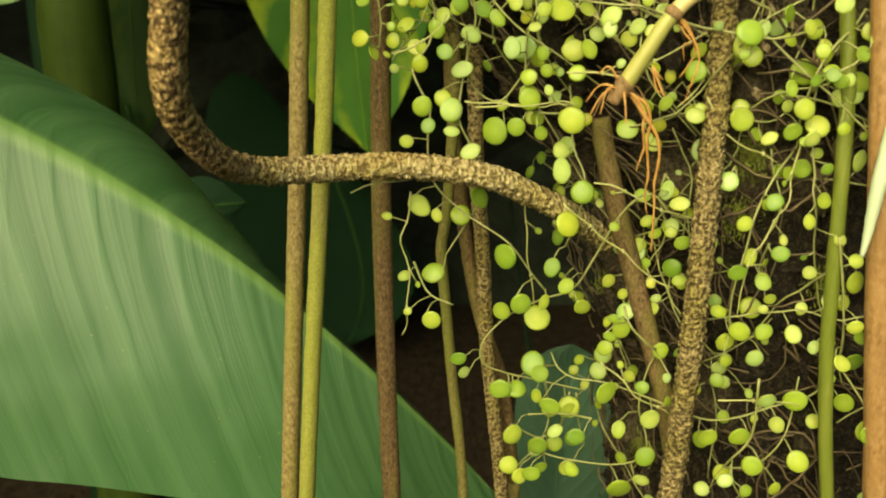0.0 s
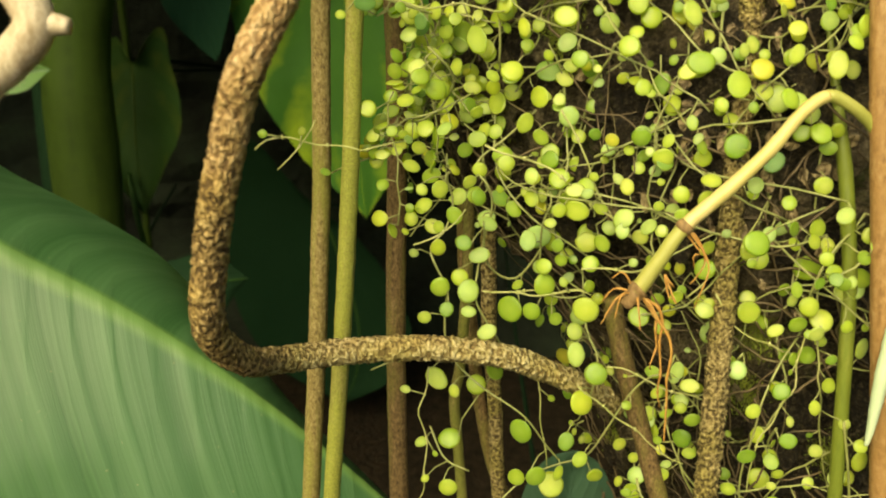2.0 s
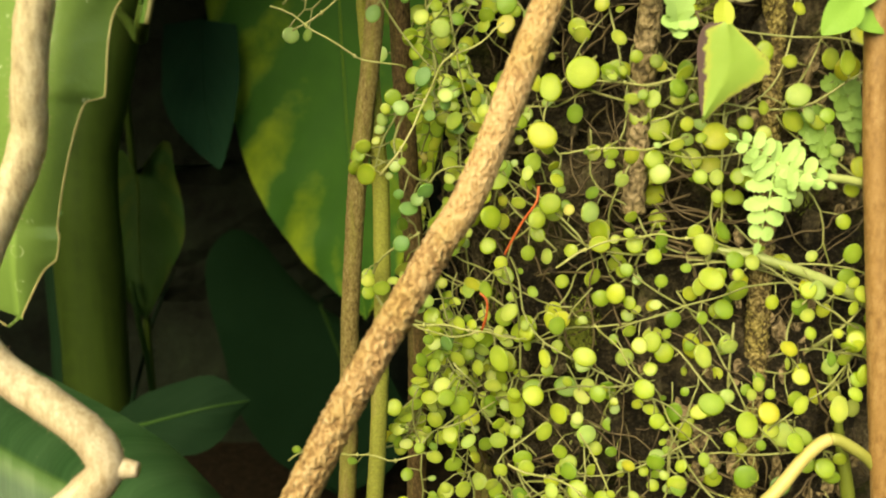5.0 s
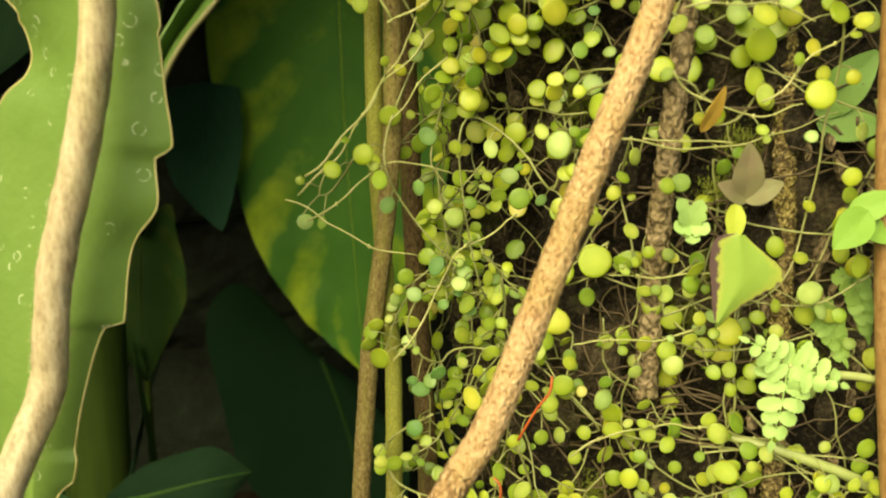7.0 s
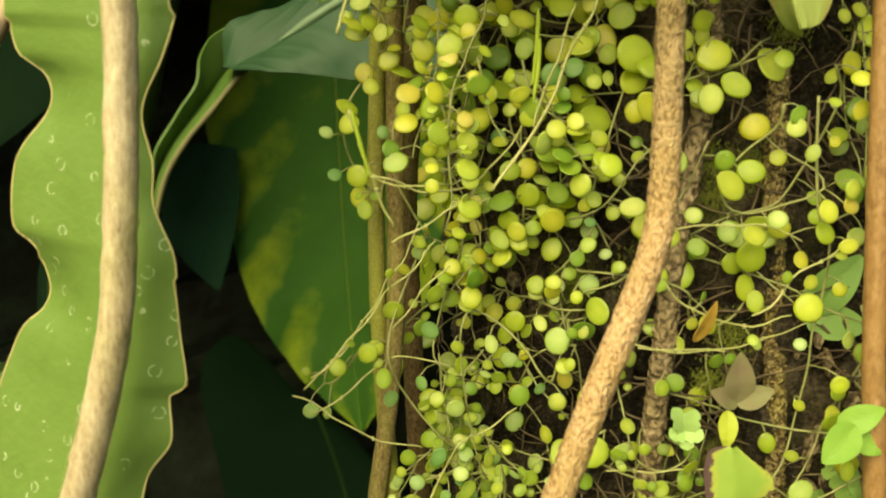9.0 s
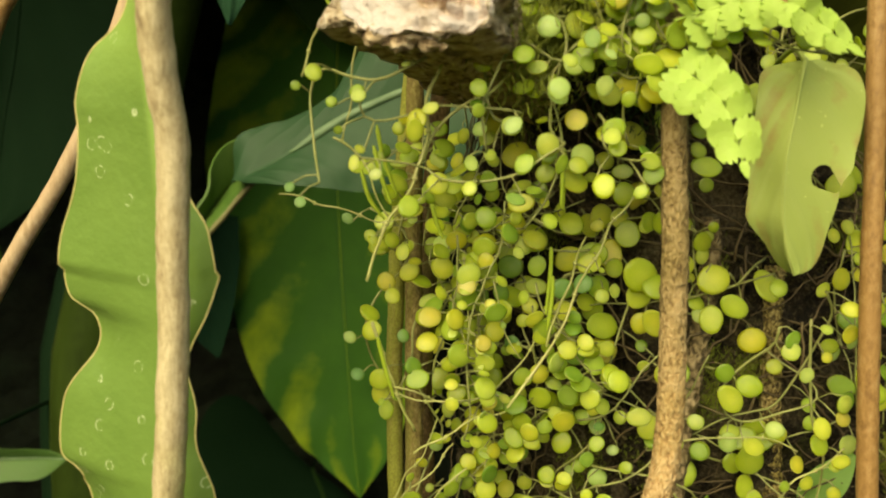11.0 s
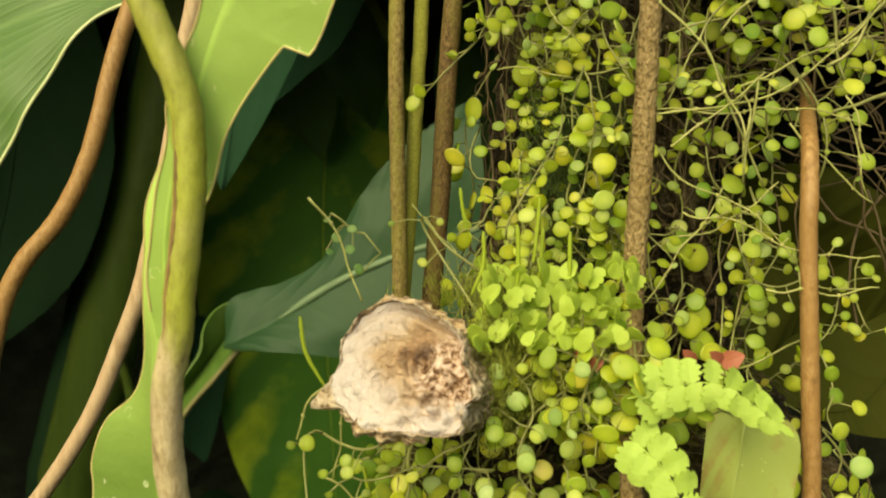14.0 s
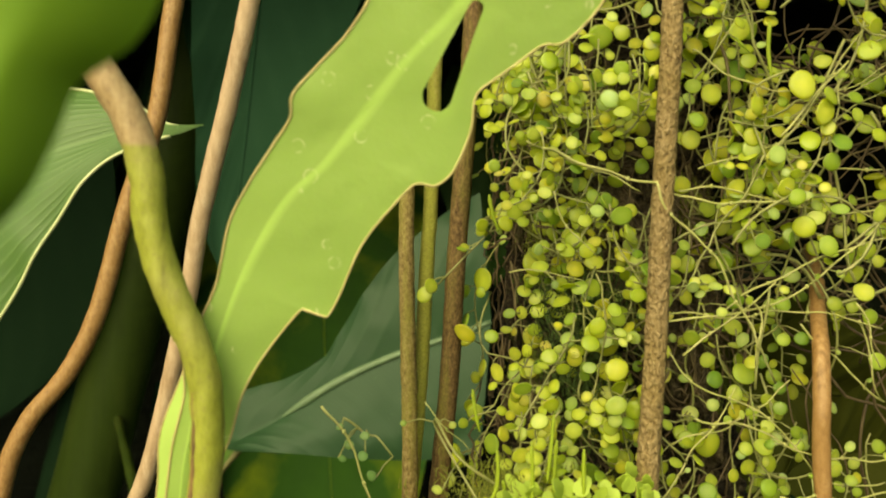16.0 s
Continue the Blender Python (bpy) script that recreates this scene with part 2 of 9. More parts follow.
def climber_stem(name, low, high, change, tip, joint, foot, below):
    """Climber stem with fine lengthwise cracks and warts; old tan cork gives way to young green skin at a height."""
    n = Nodes(name)
    streak = n.math("ADD", n.math("MULTIPLY", n.noise(900, 4, 0.6, stretch=(1, 1, 0.3)), 0.6), n.math("MULTIPLY", n.noise(160, 3, 0.6, stretch=(1, 1, 0.2)), 0.4))
    streak = n.math("ADD", streak, n.math("MULTIPLY", n.math("SUBTRACT", n.noise(260, 3, 0.6, stretch=(1, 1, 0.06)), 0.5), 0.55))
    cork = n.ramp(streak, [(0.3, low[0]), (0.43, low[1]), (0.66, low[2])])
    skin = n.ramp(streak, [(0.3, high[0]), (0.48, high[1]), (0.7, high[2])])
    sep = n.add("ShaderNodeSeparateXYZ")
    n.link(n.coord, sep.inputs[0])
    ragged = n.math("ADD", n.math("MULTIPLY", n.math("SUBTRACT", n.noise(60, 4, 0.6, stretch=(1, 1, 0.15)), 0.5), 0.5), n.math("MULTIPLY", n.math("SUBTRACT", sep.outputs[2], change), 4.0))
    col = n.mix(n.ramp(n.math("ADD", ragged, 0.5), [(0.46, (0, 0, 0)), (0.56, (1, 1, 1))]), cork, skin)
    olive = n.ramp(n.noise(16, 3, 0.6, stretch=(1, 1, 0.7)), [(0.5, (0, 0, 0)), (0.64, (0.5, 0.5, 0.5))])
    col = n.mix(olive, col, n.ramp(streak, [(0.3, tuple(0.9 * v for v in high[0])), (0.6, tuple(1.15 * v for v in high[2]))]))
    start = n.math("MULTIPLY", n.math("SUBTRACT", below, n.math("ADD", sep.outputs[2], n.math("MULTIPLY", n.math("SUBTRACT", n.noise(60, 3), 0.5), 0.03))), 30.0)
    col = n.mix(n.ramp(start, [(0.0, (0, 0, 0)), (1.0, (0.85, 0.85, 0.85))]), col, n.ramp(streak, [(0.35, foot[0]), (0.6, foot[1])]))
    top = n.ramp(streak, [(0.3, tip[0]), (0.48, tip[1]), (0.7, tip[2])])
    ring = n.math("ADD", sep.outputs[2], n.math("MULTIPLY", n.math("SUBTRACT", n.noise(200, 3), 0.5), 0.004))
    col = n.mix(n.math("MULTIPLY", n.math("ADD", n.math("SUBTRACT", ring, joint), 0.001), 500.0), col, top)
    col = n.mix(n.ramp(n.noise(26, 3), [(0.5, (0, 0, 0)), (0.72, (0.25, 0.25, 0.25))]), col, low[1])
    col = n.mix(n.math("MULTIPLY", n.ramp(n.noise(1300, 2), [(0.56, (0, 0, 0)), (0.66, (1, 1, 1))]), 0.35), col, low[0])
    n.bump(n.noise(1500, 3, stretch=(1, 1, 0.4)), 0.5, 0.0005)
    return n.done(col, 0.55)


TAN_CORK = ((0.19, 0.135, 0.078), (0.37, 0.295, 0.18), (0.54, 0.455, 0.31))
GREEN_SKIN = ((0.15, 0.155, 0.022), (0.25, 0.28, 0.04), (0.32, 0.35, 0.065))
BROWN_SKIN = ((0.2, 0.12, 0.06), (0.36, 0.25, 0.13), (0.46, 0.35, 0.2))
PALE_FOOT = ((0.33, 0.24, 0.15), (0.54, 0.44, 0.33))
m_climber = climber_stem("tan_climber_stem", TAN_CORK, GREEN_SKIN, 0.5, BROWN_SKIN, 0.665, PALE_FOOT, 0.155)


def blade_material(name, body, body2, vein, gloss=0.4, veins=14.0, slant=1.2, relief=0.002, thin=0.2, vein_mix=0.5, mottled=(0, 0, 0), mottle=0.0, from_edge=0.0, spec=0.45, to_tip=0.0):
    """Broad leaf: slanting side veins from the midrib, over soft patches."""
    n = Nodes(name)
    uv = n.add("ShaderNodeTexCoord").outputs["UV"]
    sep = n.add("ShaderNodeSeparateXYZ")
    n.link(uv, sep.inputs[0])
    across = n.math("ABSOLUTE", n.math("SUBTRACT", sep.outputs[0], 0.5))
    along = n.math("SUBTRACT", sep.outputs[1], n.math("MULTIPLY", across, slant))
    wob = n.math("MULTIPLY", n.math("SUBTRACT", n.noise(5, 2), 0.5), 0.05)
    phase = n.math("MULTIPLY", n.math("ADD", along, wob), veins * 2 * math.pi)
    line = n.math("POWER", n.math("ADD", n.math("MULTIPLY", n.math("SINE", phase), 0.5), 0.5), 3.0)
    col = n.mix(n.noise(14, 4), body, body2)
    col = n.mix(n.math("MULTIPLY", n.noise(160, 3), 0.3), col, body)
    col = n.mix(n.math("MULTIPLY", line, vein_mix), col, vein)
    if mottle:
        spread = n.math("ADD", n.math("ADD", n.math("MULTIPLY", n.noise(mottle, 4, 0.6), 0.55), 0.3) if to_tip else n.noise(mottle, 4, 0.6), n.math("MULTIPLY", n.math("SUBTRACT", across, 0.25), from_edge))
        spread = n.math("SUBTRACT", spread, n.math("MULTIPLY", line, 0.3 if from_edge else 0.0))
        spread = n.math("ADD", spread, n.math("MULTIPLY", n.math("SUBTRACT", sep.outputs[1], 0.6), to_tip))
        col = n.mix(n.ramp(spread, [(0.5, (0, 0, 0)), (0.74, (0.9, 0.9, 0.9))]), col, mottled)
    mid = n.ramp(across, [(0.006, (1, 1, 1)), (0.02, (0, 0, 0))])
    col = n.mix(n.math("MULTIPLY", mid, 0.7), col, vein)
    fine = n.math("ADD", n.math("MULTIPLY", n.math("SINE", n.math("MULTIPLY", phase, 7.0)), 0.5), 0.5)
    col = n.mix(n.math("MULTIPLY", fine, 0.16 * min(1.0, veins / 20)), col, vein)
    specks = n.ramp(n.noise(380, 2), [(0.7, (0, 0, 0)), (0.76, (0.35, 0.35, 0.35))])
    col = n.mix(specks, col, tuple(min(1.0, 2.2 * v) for v in vein))
    n.bump(n.math("ADD", line, n.math("ADD", n.math("MULTIPLY", fine, 0.08), n.math("MULTIPLY", n.noise(60, 3), 0.3))), 0.5, relief)
    return n.done(col, gloss, thin, spec=spec)


def ribbed_leaf(name, dark, mid, pale, vein):
    """Huge glossy leaf: soft uneven corrugations between side veins that curve towards the tip, faint fine lines, specks of dirt."""
    n = Nodes(name)
    sep = n.add("ShaderNodeSeparateXYZ")
    n.link(n.add("ShaderNodeTexCoord").outputs["UV"], sep.inputs[0])
    across = n.math("ABSOLUTE", n.math("SUBTRACT", sep.outputs[0], 0.5))
    along = n.math("SUBTRACT", sep.outputs[1], n.math("MULTIPLY", n.math("POWER", across, 1.5), 0.42))
    wob = n.math("MULTIPLY", n.math("SUBTRACT", n.noise(3, 1), 0.5), 0.03)
    spread = n.add("ShaderNodeCombineXYZ")
    n.link(n.math("ADD", along, wob), spread.inputs[0])
    band = n.noise(25, 1, 0.5, vec=spread.outputs[0])
    fine = n.noise(210, 2, 0.6, vec=spread.outputs[0])
    col = n.mix(n.noise(10, 4), dark, mid)
    # pale bands and lines: sky sheen on the corrugations, put into the colour
    col = n.mix(n.ramp(band, [(0.35, (0, 0, 0)), (0.65, (0.6, 0.6, 0.6))]), col, pale)
    col = n.mix(n.math("MULTIPLY", n.ramp(fine, [(0.4, (0, 0, 0)), (0.7, (1, 1, 1))]), 0.45), col, pale)
    col = n.mix(n.ramp(across, [(0.012, (0.9, 0.9, 0.9)), (0.035, (0, 0, 0))]), col, vein)
    col = n.mix(n.ramp(n.noise(230, 2), [(0.72, (0, 0, 0)), (0.78, (0.4, 0.4, 0.4))]), col, (0.25, 0.24, 0.12))
    n.bump(n.math("ADD", n.math("MULTIPLY", band, 1.0), n.math("MULTIPLY", fine, 0.09)), 0.4, 0.008)
    return n.done(col, n.mix(n.noise(30, 4), (0.32, 0.32, 0.32), (0.48, 0.48, 0.48)), 0.08, spec=0.3)


m_banana = ribbed_leaf("broad_leaf", (0.022, 0.073, 0.023), (0.034, 0.098, 0.034), (0.067, 0.147, 0.062), (0.1, 0.19, 0.055))
m_heart = blade_material("yellowing_heart_leaf", (0.04, 0.13, 0.022), (0.074, 0.205, 0.028), (0.043, 0.135, 0.025), 0.6, 8, 0.32, 0.0015, 0.2, 0.4, (0.29, 0.4, 0.036), 12.0, 0.75, spec=0.12, to_tip=-0.12)
# two darkened copies of the plain leaf: deep shade is put into their greens
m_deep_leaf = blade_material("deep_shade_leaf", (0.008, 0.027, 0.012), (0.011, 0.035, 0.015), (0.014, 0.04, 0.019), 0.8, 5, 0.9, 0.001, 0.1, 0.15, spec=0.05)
m_dark_leaf = blade_material("shade_dark_leaf", (0.006, 0.02, 0.009), (0.008, 0.027, 0.011), (0.012, 0.031, 0.014), 0.8, 5, 0.9, 0.001, 0.1, 0.15, spec=0.08)
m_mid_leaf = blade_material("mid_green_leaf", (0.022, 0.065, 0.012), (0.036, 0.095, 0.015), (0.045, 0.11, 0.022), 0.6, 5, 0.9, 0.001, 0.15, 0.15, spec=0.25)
m_blue_leaf = blade_material("blue_green_leaf", (0.018, 0.06, 0.024), (0.026, 0.077, 0.032), (0.04, 0.097, 0.045), 0.55, 8, 0.6, 0.001, 0.12, 0.12, spec=0.33)
m_grey_leaf = blade_material("grey_blue_leaf", (0.05, 0.12, 0.07), (0.065, 0.14, 0.085), (0.08, 0.16, 0.11), 0.5, 12, 0.6, 0.001, 0.12, 0.2)
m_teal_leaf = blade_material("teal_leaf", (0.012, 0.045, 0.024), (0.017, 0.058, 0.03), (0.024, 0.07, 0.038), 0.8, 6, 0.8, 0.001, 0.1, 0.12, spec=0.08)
m_pale_rib = stalk_material("pale_rib", (0.1, 0.17, 0.09), (0.13, 0.21, 0.115), (0.16, 0.25, 0.14), 60, 0.5)
m_petiole = stalk_material("channelled_petiole", (0.045, 0.1, 0.02), (0.07, 0.14, 0.03), (0.1, 0.17, 0.05), 40, 0.5, 0.001, (1, 1, 0.3), spec=0.3)
m_petiole_rim = stalk_material("petiole_rim", (0.09, 0.095, 0.032), (0.14, 0.135, 0.053), (0.19, 0.17, 0.075), 60, 0.6)
m_white_tip = stalk_material("white_root_tip", (0.33, 0.42, 0.26), (0.42, 0.5, 0.34), (0.5, 0.55, 0.42), 60, 0.5)
m_pale_leaf = blade_material("pale_green_leaf", (0.06, 0.145, 0.034), (0.09, 0.185, 0.045), (0.135, 0.25, 0.08), 0.45, 3.5, 5.5, 0.0005, 0.25, 0.35)
m_cream_edge = stalk_material("cream_leaf_edge", (0.34, 0.4, 0.2), (0.44, 0.49, 0.27), (0.52, 0.55, 0.34), 60, 0.5)
m_leaf_small = blade_material("shade_leaf", (0.03, 0.085, 0.014), (0.045, 0.11, 0.018), (0.055, 0.12, 0.025), 0.6, 5, 0.9, 0.001, 0.2, 0.2, (0.1, 0.14, 0.02), 12.0, 0.5)
m_stalk_far = stalk_material("thick_leaf_stalk", (0.021, 0.036, 0.008), (0.035, 0.06, 0.012), (0.065, 0.088, 0.022), 14, 0.5, 0.002, (1, 1, 0.1), spec=0.08)
m_olive_leaf = blade_material("olive_leaf", (0.045, 0.052, 0.008), (0.063, 0.07, 0.011), (0.056, 0.07, 0.015), 0.75, 6, 0.9, 0.003, 0.25, 0.2, spec=0.1)


def strap_material(name, a, b, fleck, thin=0.25, young=None):
    """Leathery lobed leaf with small pale crescent marks."""
    n = Nodes(name)
    uv = n.add("ShaderNodeTexCoord").outputs["UV"]
    sep = n.add("ShaderNodeSeparateXYZ")
    n.link(uv, sep.inputs[0])
    across = n.math("ABSOLUTE", n.math("SUBTRACT", sep.outputs[0], 0.5))
    col = n.mix(n.noise(28, 4), a, b)
    col = n.mix(n.math("MULTIPLY", n.noise(220, 3), 0.35), col, a)
    if young:
        # top end blends to the brightened tone of the backlit upper leaf
        col = n.mix(n.ramp(sep.outputs[1], [(0.7, (0, 0, 0)), (0.86, (1, 1, 1))]), col, young)
    d = n.cells(88)
    ring = n.ramp(d, [(0.0, (0, 0, 0)), (0.17, (0, 0, 0)), (0.19, (1, 1, 1)), (0.205, (1, 1, 1)), (0.225, (0, 0, 0))])
    keep = n.ramp(n.noise(300, 1, stretch=(2.2, 1, 0.7)), [(0.45, (0, 0, 0)), (0.55, (1, 1, 1))])
    col = n.mix(n.math("MULTIPLY", n.mix(1.0, ring, keep, "MULTIPLY"), 0.85), col, fleck)
    mid = n.ramp(across, [(0.012, (1, 1, 1)), (0.05, (0, 0, 0))])
    col = n.mix(n.math("MULTIPLY", mid, 0.6), col, tuple(min(1.0, 1.35 * v) for v in b))
    n.bump(n.noise(120, 4), 0.35, 0.002)
    return n.done(col, 0.38, thin, spec=0.5)


m_strap = strap_material("lobed_leaf", (0.125, 0.225, 0.05), (0.205, 0.32, 0.084), (0.58, 0.65, 0.43), young=(0.44, 0.63, 0.18))
# brighter copy for the upper leaf: its backlight is put into the colour
m_strap_light = strap_material("lobed_leaf_upper", (0.4, 0.6, 0.17), (0.49, 0.69, 0.22), (0.76, 0.82, 0.5), 0.45)
m_margin = stalk_material("leaf_margin", (0.33, 0.28, 0.12), (0.45, 0.39, 0.17), (0.52, 0.45, 0.22), 300, 0.5)
m_corner = blade_material("bright_leaf", (0.17, 0.34, 0.028), (0.2, 0.38, 0.034), (0.2, 0.37, 0.04), 0.6, 3, 0.8, 0.0, 0.35, 0.0)


def bark():
    """Old trunk bark: dark fissured plates, buff lichen patches and moss."""
    n = Nodes("trunk_bark")
    big = n.noise(16, 6, 0.65)
    fine = n.noise(420, 7, 0.72)
    plates = n.noise(150, 6, 0.75, stretch=(1, 1, 0.45))
    col = n.ramp(fine, [(0.34, (0.008, 0.006, 0.004)), (0.52, (0.042, 0.03, 0.016)), (0.7, (0.2, 0.15, 0.085))])
    col = n.mix(n.ramp(plates, [(0.38, (1, 1, 1)), (0.5, (0, 0, 0))]), col, (0.014, 0.01, 0.006))
    lichen = n.ramp(big, [(0.5, (0, 0, 0)), (0.64, (0.85, 0.85, 0.85))])
    col = n.mix(lichen, col, n.ramp(fine, [(0.36, (0.09, 0.065, 0.035)), (0.62, (0.42, 0.33, 0.2))]))
    moss = n.ramp(n.noise(26, 5, 0.7), [(0.57, (0, 0, 0)), (0.7, (0.85, 0.85, 0.85))])
    col = n.mix(moss, col, n.ramp(fine, [(0.3, (0.035, 0.045, 0.008)), (0.7, (0.12, 0.13, 0.025))]))
    n.bump(n.math("ADD", fine, n.math("MULTIPLY", plates, 1.4)), 1.0, 0.012)
    return n.done(col, 0.85, spec=0.25)


m_bark = bark()
m_buff = scaly_material("buff_bark", ((0.06, 0.042, 0.024), (0.19, 0.14, 0.08), (0.34, 0.26, 0.16)), (0.85, 0.85, 0.7), 260, 1.0, 0.44)


def cut_wood(pit):
    """Weathered end grain: cream rim, tan heart and a brown rotten pit."""
    n = Nodes("cut_wood")
    off = n.add("ShaderNodeVectorMath")
    off.operation = "SUBTRACT"
    n.link(n.coord, off.inputs[0])
    off.inputs[1].default_value = pit
    far = n.add("ShaderNodeVectorMath")
    far.operation = "LENGTH"
    n.link(off.outputs[0], far.inputs[0])
    d = n.math("ADD", n.math("MULTIPLY", far.outputs["Value"], 28.0), n.math("MULTIPLY", n.math("SUBTRACT", n.noise(70, 5, 0.65), 0.5), 0.85))
    col = n.ramp(d, [(0.1, (0.09, 0.04, 0.022)), (0.22, (0.27, 0.15, 0.08)), (0.42, (0.43, 0.3, 0.2)), (0.58, (0.49, 0.41, 0.38)), (0.8, (0.57, 0.51, 0.52))])
    col = n.mix(n.math("MULTIPLY", n.noise(420, 5, 0.7), 0.3), col, (0.46, 0.38, 0.33))
    rot = n.add("ShaderNodeVectorMath")
    rot.operation = "DISTANCE"
    n.link(n.coord, rot.inputs[0])
    rot.inputs[1].default_value = (pit[0] + 0.016, pit[1], pit[2] - 0.012)
    lumps = n.ramp(n.noise(330, 4, 0.6), [(0.38, (0.1, 0.05, 0.03)), (0.47, (0.36, 0.23, 0.16)), (0.58, (0.6, 0.48, 0.43))])
    near = n.math("ADD", n.math("MULTIPLY", rot.outputs["Value"], 40.0), n.math("MULTIPLY", n.math("SUBTRACT", n.noise(90, 4), 0.5), 1.0))
    col = n.mix(n.ramp(near, [(0.6, (1, 1, 1)), (0.85, (0, 0, 0))]), col, lumps)
    n.bump(n.math("ADD", n.noise(120, 5, 0.65), n.math("MULTIPLY", n.noise(700, 3), 0.4)), 0.9, 0.004)
    return n.done(col, 0.88, spec=0.15)


m_cut = cut_wood((-0.072, -0.121, 0.0365))
m_stub_edge = scaly_material("stub_edge", ((0.12, 0.08, 0.05), (0.42, 0.33, 0.25), (0.6, 0.53, 0.46)), (0.9, 0.85, 0.75), 210, 1.4, 0.41)
m_stub_bark = scaly_material("stub_bark", ((0.12, 0.075, 0.045), (0.37, 0.27, 0.18), (0.58, 0.48, 0.36)), (0.85, 0.78, 0.62), 150, 2.2, 0.44)
m_deep_moss = stalk_material("deep_moss", (0.02, 0.045, 0.006), (0.045, 0.085, 0.012), (0.08, 0.14, 0.025), 900, 0.8)
m_moss = stalk_material("moss", (0.08, 0.1, 0.012), (0.16, 0.19, 0.022), (0.26, 0.28, 0.045), 900, 0.8)


def leaflet_material(name, a, b, thin=0.3, edge=None):
    n = Nodes(name)
    col = n.mix(n.noise(90, 3), a, b)
    col = n.mix(n.math("MULTIPLY", n.noise(900, 3), 0.35), col, a)
    if edge:
        col = n.mix(n.ramp(n.noise(75, 4, 0.7), [(0.55, (0, 0, 0)), (0.64, (0.9, 0.9, 0.9))]), col, edge)
    n.bump(n.noise(700, 3), 0.4, 0.001)
    return n.done(col, 0.5, thin, spec=0.35)


m_fern = leaflet_material("fern_leaflet", (0.4, 0.58, 0.12), (0.55, 0.7, 0.2), 0.4)
m_fern_pale = leaflet_material("young_fern_leaflet", (0.37, 0.57, 0.18), (0.47, 0.66, 0.25))
m_dull_fern = leaflet_material("dull_fern_leaflet", (0.2, 0.34, 0.08), (0.3, 0.45, 0.12))
m_sprig = leaflet_material("sprig_leaf", (0.21, 0.4, 0.065), (0.29, 0.48, 0.095), 0.3)
m_dead_leaf = leaflet_material("dead_leaf", (0.45, 0.27, 0.05), (0.58, 0.4, 0.1), 0.3)
m_young_stem = stalk_material("young_green_stem", (0.2, 0.25, 0.08), (0.29, 0.34, 0.12), (0.36, 0.38, 0.17), 120, 0.45)
m_clover = leaflet_material("soft_leaf", (0.46, 0.62, 0.11), (0.57, 0.7, 0.16), 0.45)
m_withered = blade_material("withered_leaf", (0.33, 0.42, 0.11), (0.43, 0.51, 0.17), (0.42, 0.49, 0.18), 0.5, 4, 0.9, 0.0005, 0.3, 0.15, (0.36, 0.29, 0.1), 60.0, 0.4)
m_yellow_leaf = leaflet_material("yellow_leaf", (0.4, 0.48, 0.05), (0.5, 0.55, 0.1), 0.3)
def rimmed_leaf(name, body, body2, rim):
    """Smooth leaf whose margin has died back in ragged dark blotches."""
    n = Nodes(name)
    sep = n.add("ShaderNodeSeparateXYZ")
    n.link(n.add("ShaderNodeTexCoord").outputs["UV"], sep.inputs[0])
    across = n.math("ABSOLUTE", n.math("SUBTRACT", sep.outputs[0], 0.5))
    edge = n.math("ADD", across, n.math("ADD", n.math("MULTIPLY", n.math("SUBTRACT", n.noise(260, 4, 0.65), 0.5), 0.3), n.math("MULTIPLY", n.math("SUBTRACT", sep.outputs[1], 0.6), 0.12)))
    edge = n.math("ADD", edge, n.math("MULTIPLY", n.math("SUBTRACT", 0.5, sep.outputs[0]), 0.14))
    col = n.mix(n.noise(90, 4), body, body2)
    col = n.mix(n.ramp(edge, [(0.26, (0, 0, 0)), (0.38, (0.8, 0.8, 0.8))]), col, (0.52, 0.55, 0.12))
    col = n.mix(n.ramp(edge, [(0.38, (0, 0, 0)), (0.43, (0.95, 0.95, 0.95))]), col, rim)
    n.bump(n.noise(300, 3), 0.3, 0.0008)
    return n.done(col, 0.45, 0.35, spec=0.4)


m_purple_edge = rimmed_leaf("purple_blotched_leaf", (0.3, 0.47, 0.09), (0.4, 0.56, 0.13), (0.13, 0.065, 0.085))
m_red_leaf = leaflet_material("red_leaf", (0.32, 0.09, 0.06), (0.4, 0.14, 0.09), 0.2)
m_purple_leaf = leaflet_material("purplish_leaf", (0.27, 0.17, 0.14), (0.3, 0.38, 0.13), 0.4)
m_mid_soft = leaflet_material("dull_soft_leaf", (0.2, 0.36, 0.09), (0.28, 0.46, 0.13), 0.3)
m_spike = leaflet_material("flower_spike", (0.25, 0.35, 0.035), (0.33, 0.42, 0.05), 0.15)


def soil():
    n = Nodes("leaf_litter_soil")
    col = n.ramp(n.noise(30, 6, 0.7), [(0.3, (0.008, 0.006, 0.004)), (0.7, (0.045, 0.032, 0.02))])
    n.bump(n.noise(60, 5), 0.8, 0.02)
    return n.done(col, 0.95, spec=0.1)


m_soil = soil()


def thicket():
    n = Nodes("shaded_thicket")
    # near-black greens: the gloom between background leaves is put into the colour
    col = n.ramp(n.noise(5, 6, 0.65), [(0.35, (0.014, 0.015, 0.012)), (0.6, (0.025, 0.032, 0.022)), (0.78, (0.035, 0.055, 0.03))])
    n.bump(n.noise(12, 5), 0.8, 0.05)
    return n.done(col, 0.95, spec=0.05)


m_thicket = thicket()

# ---- mesh helpers


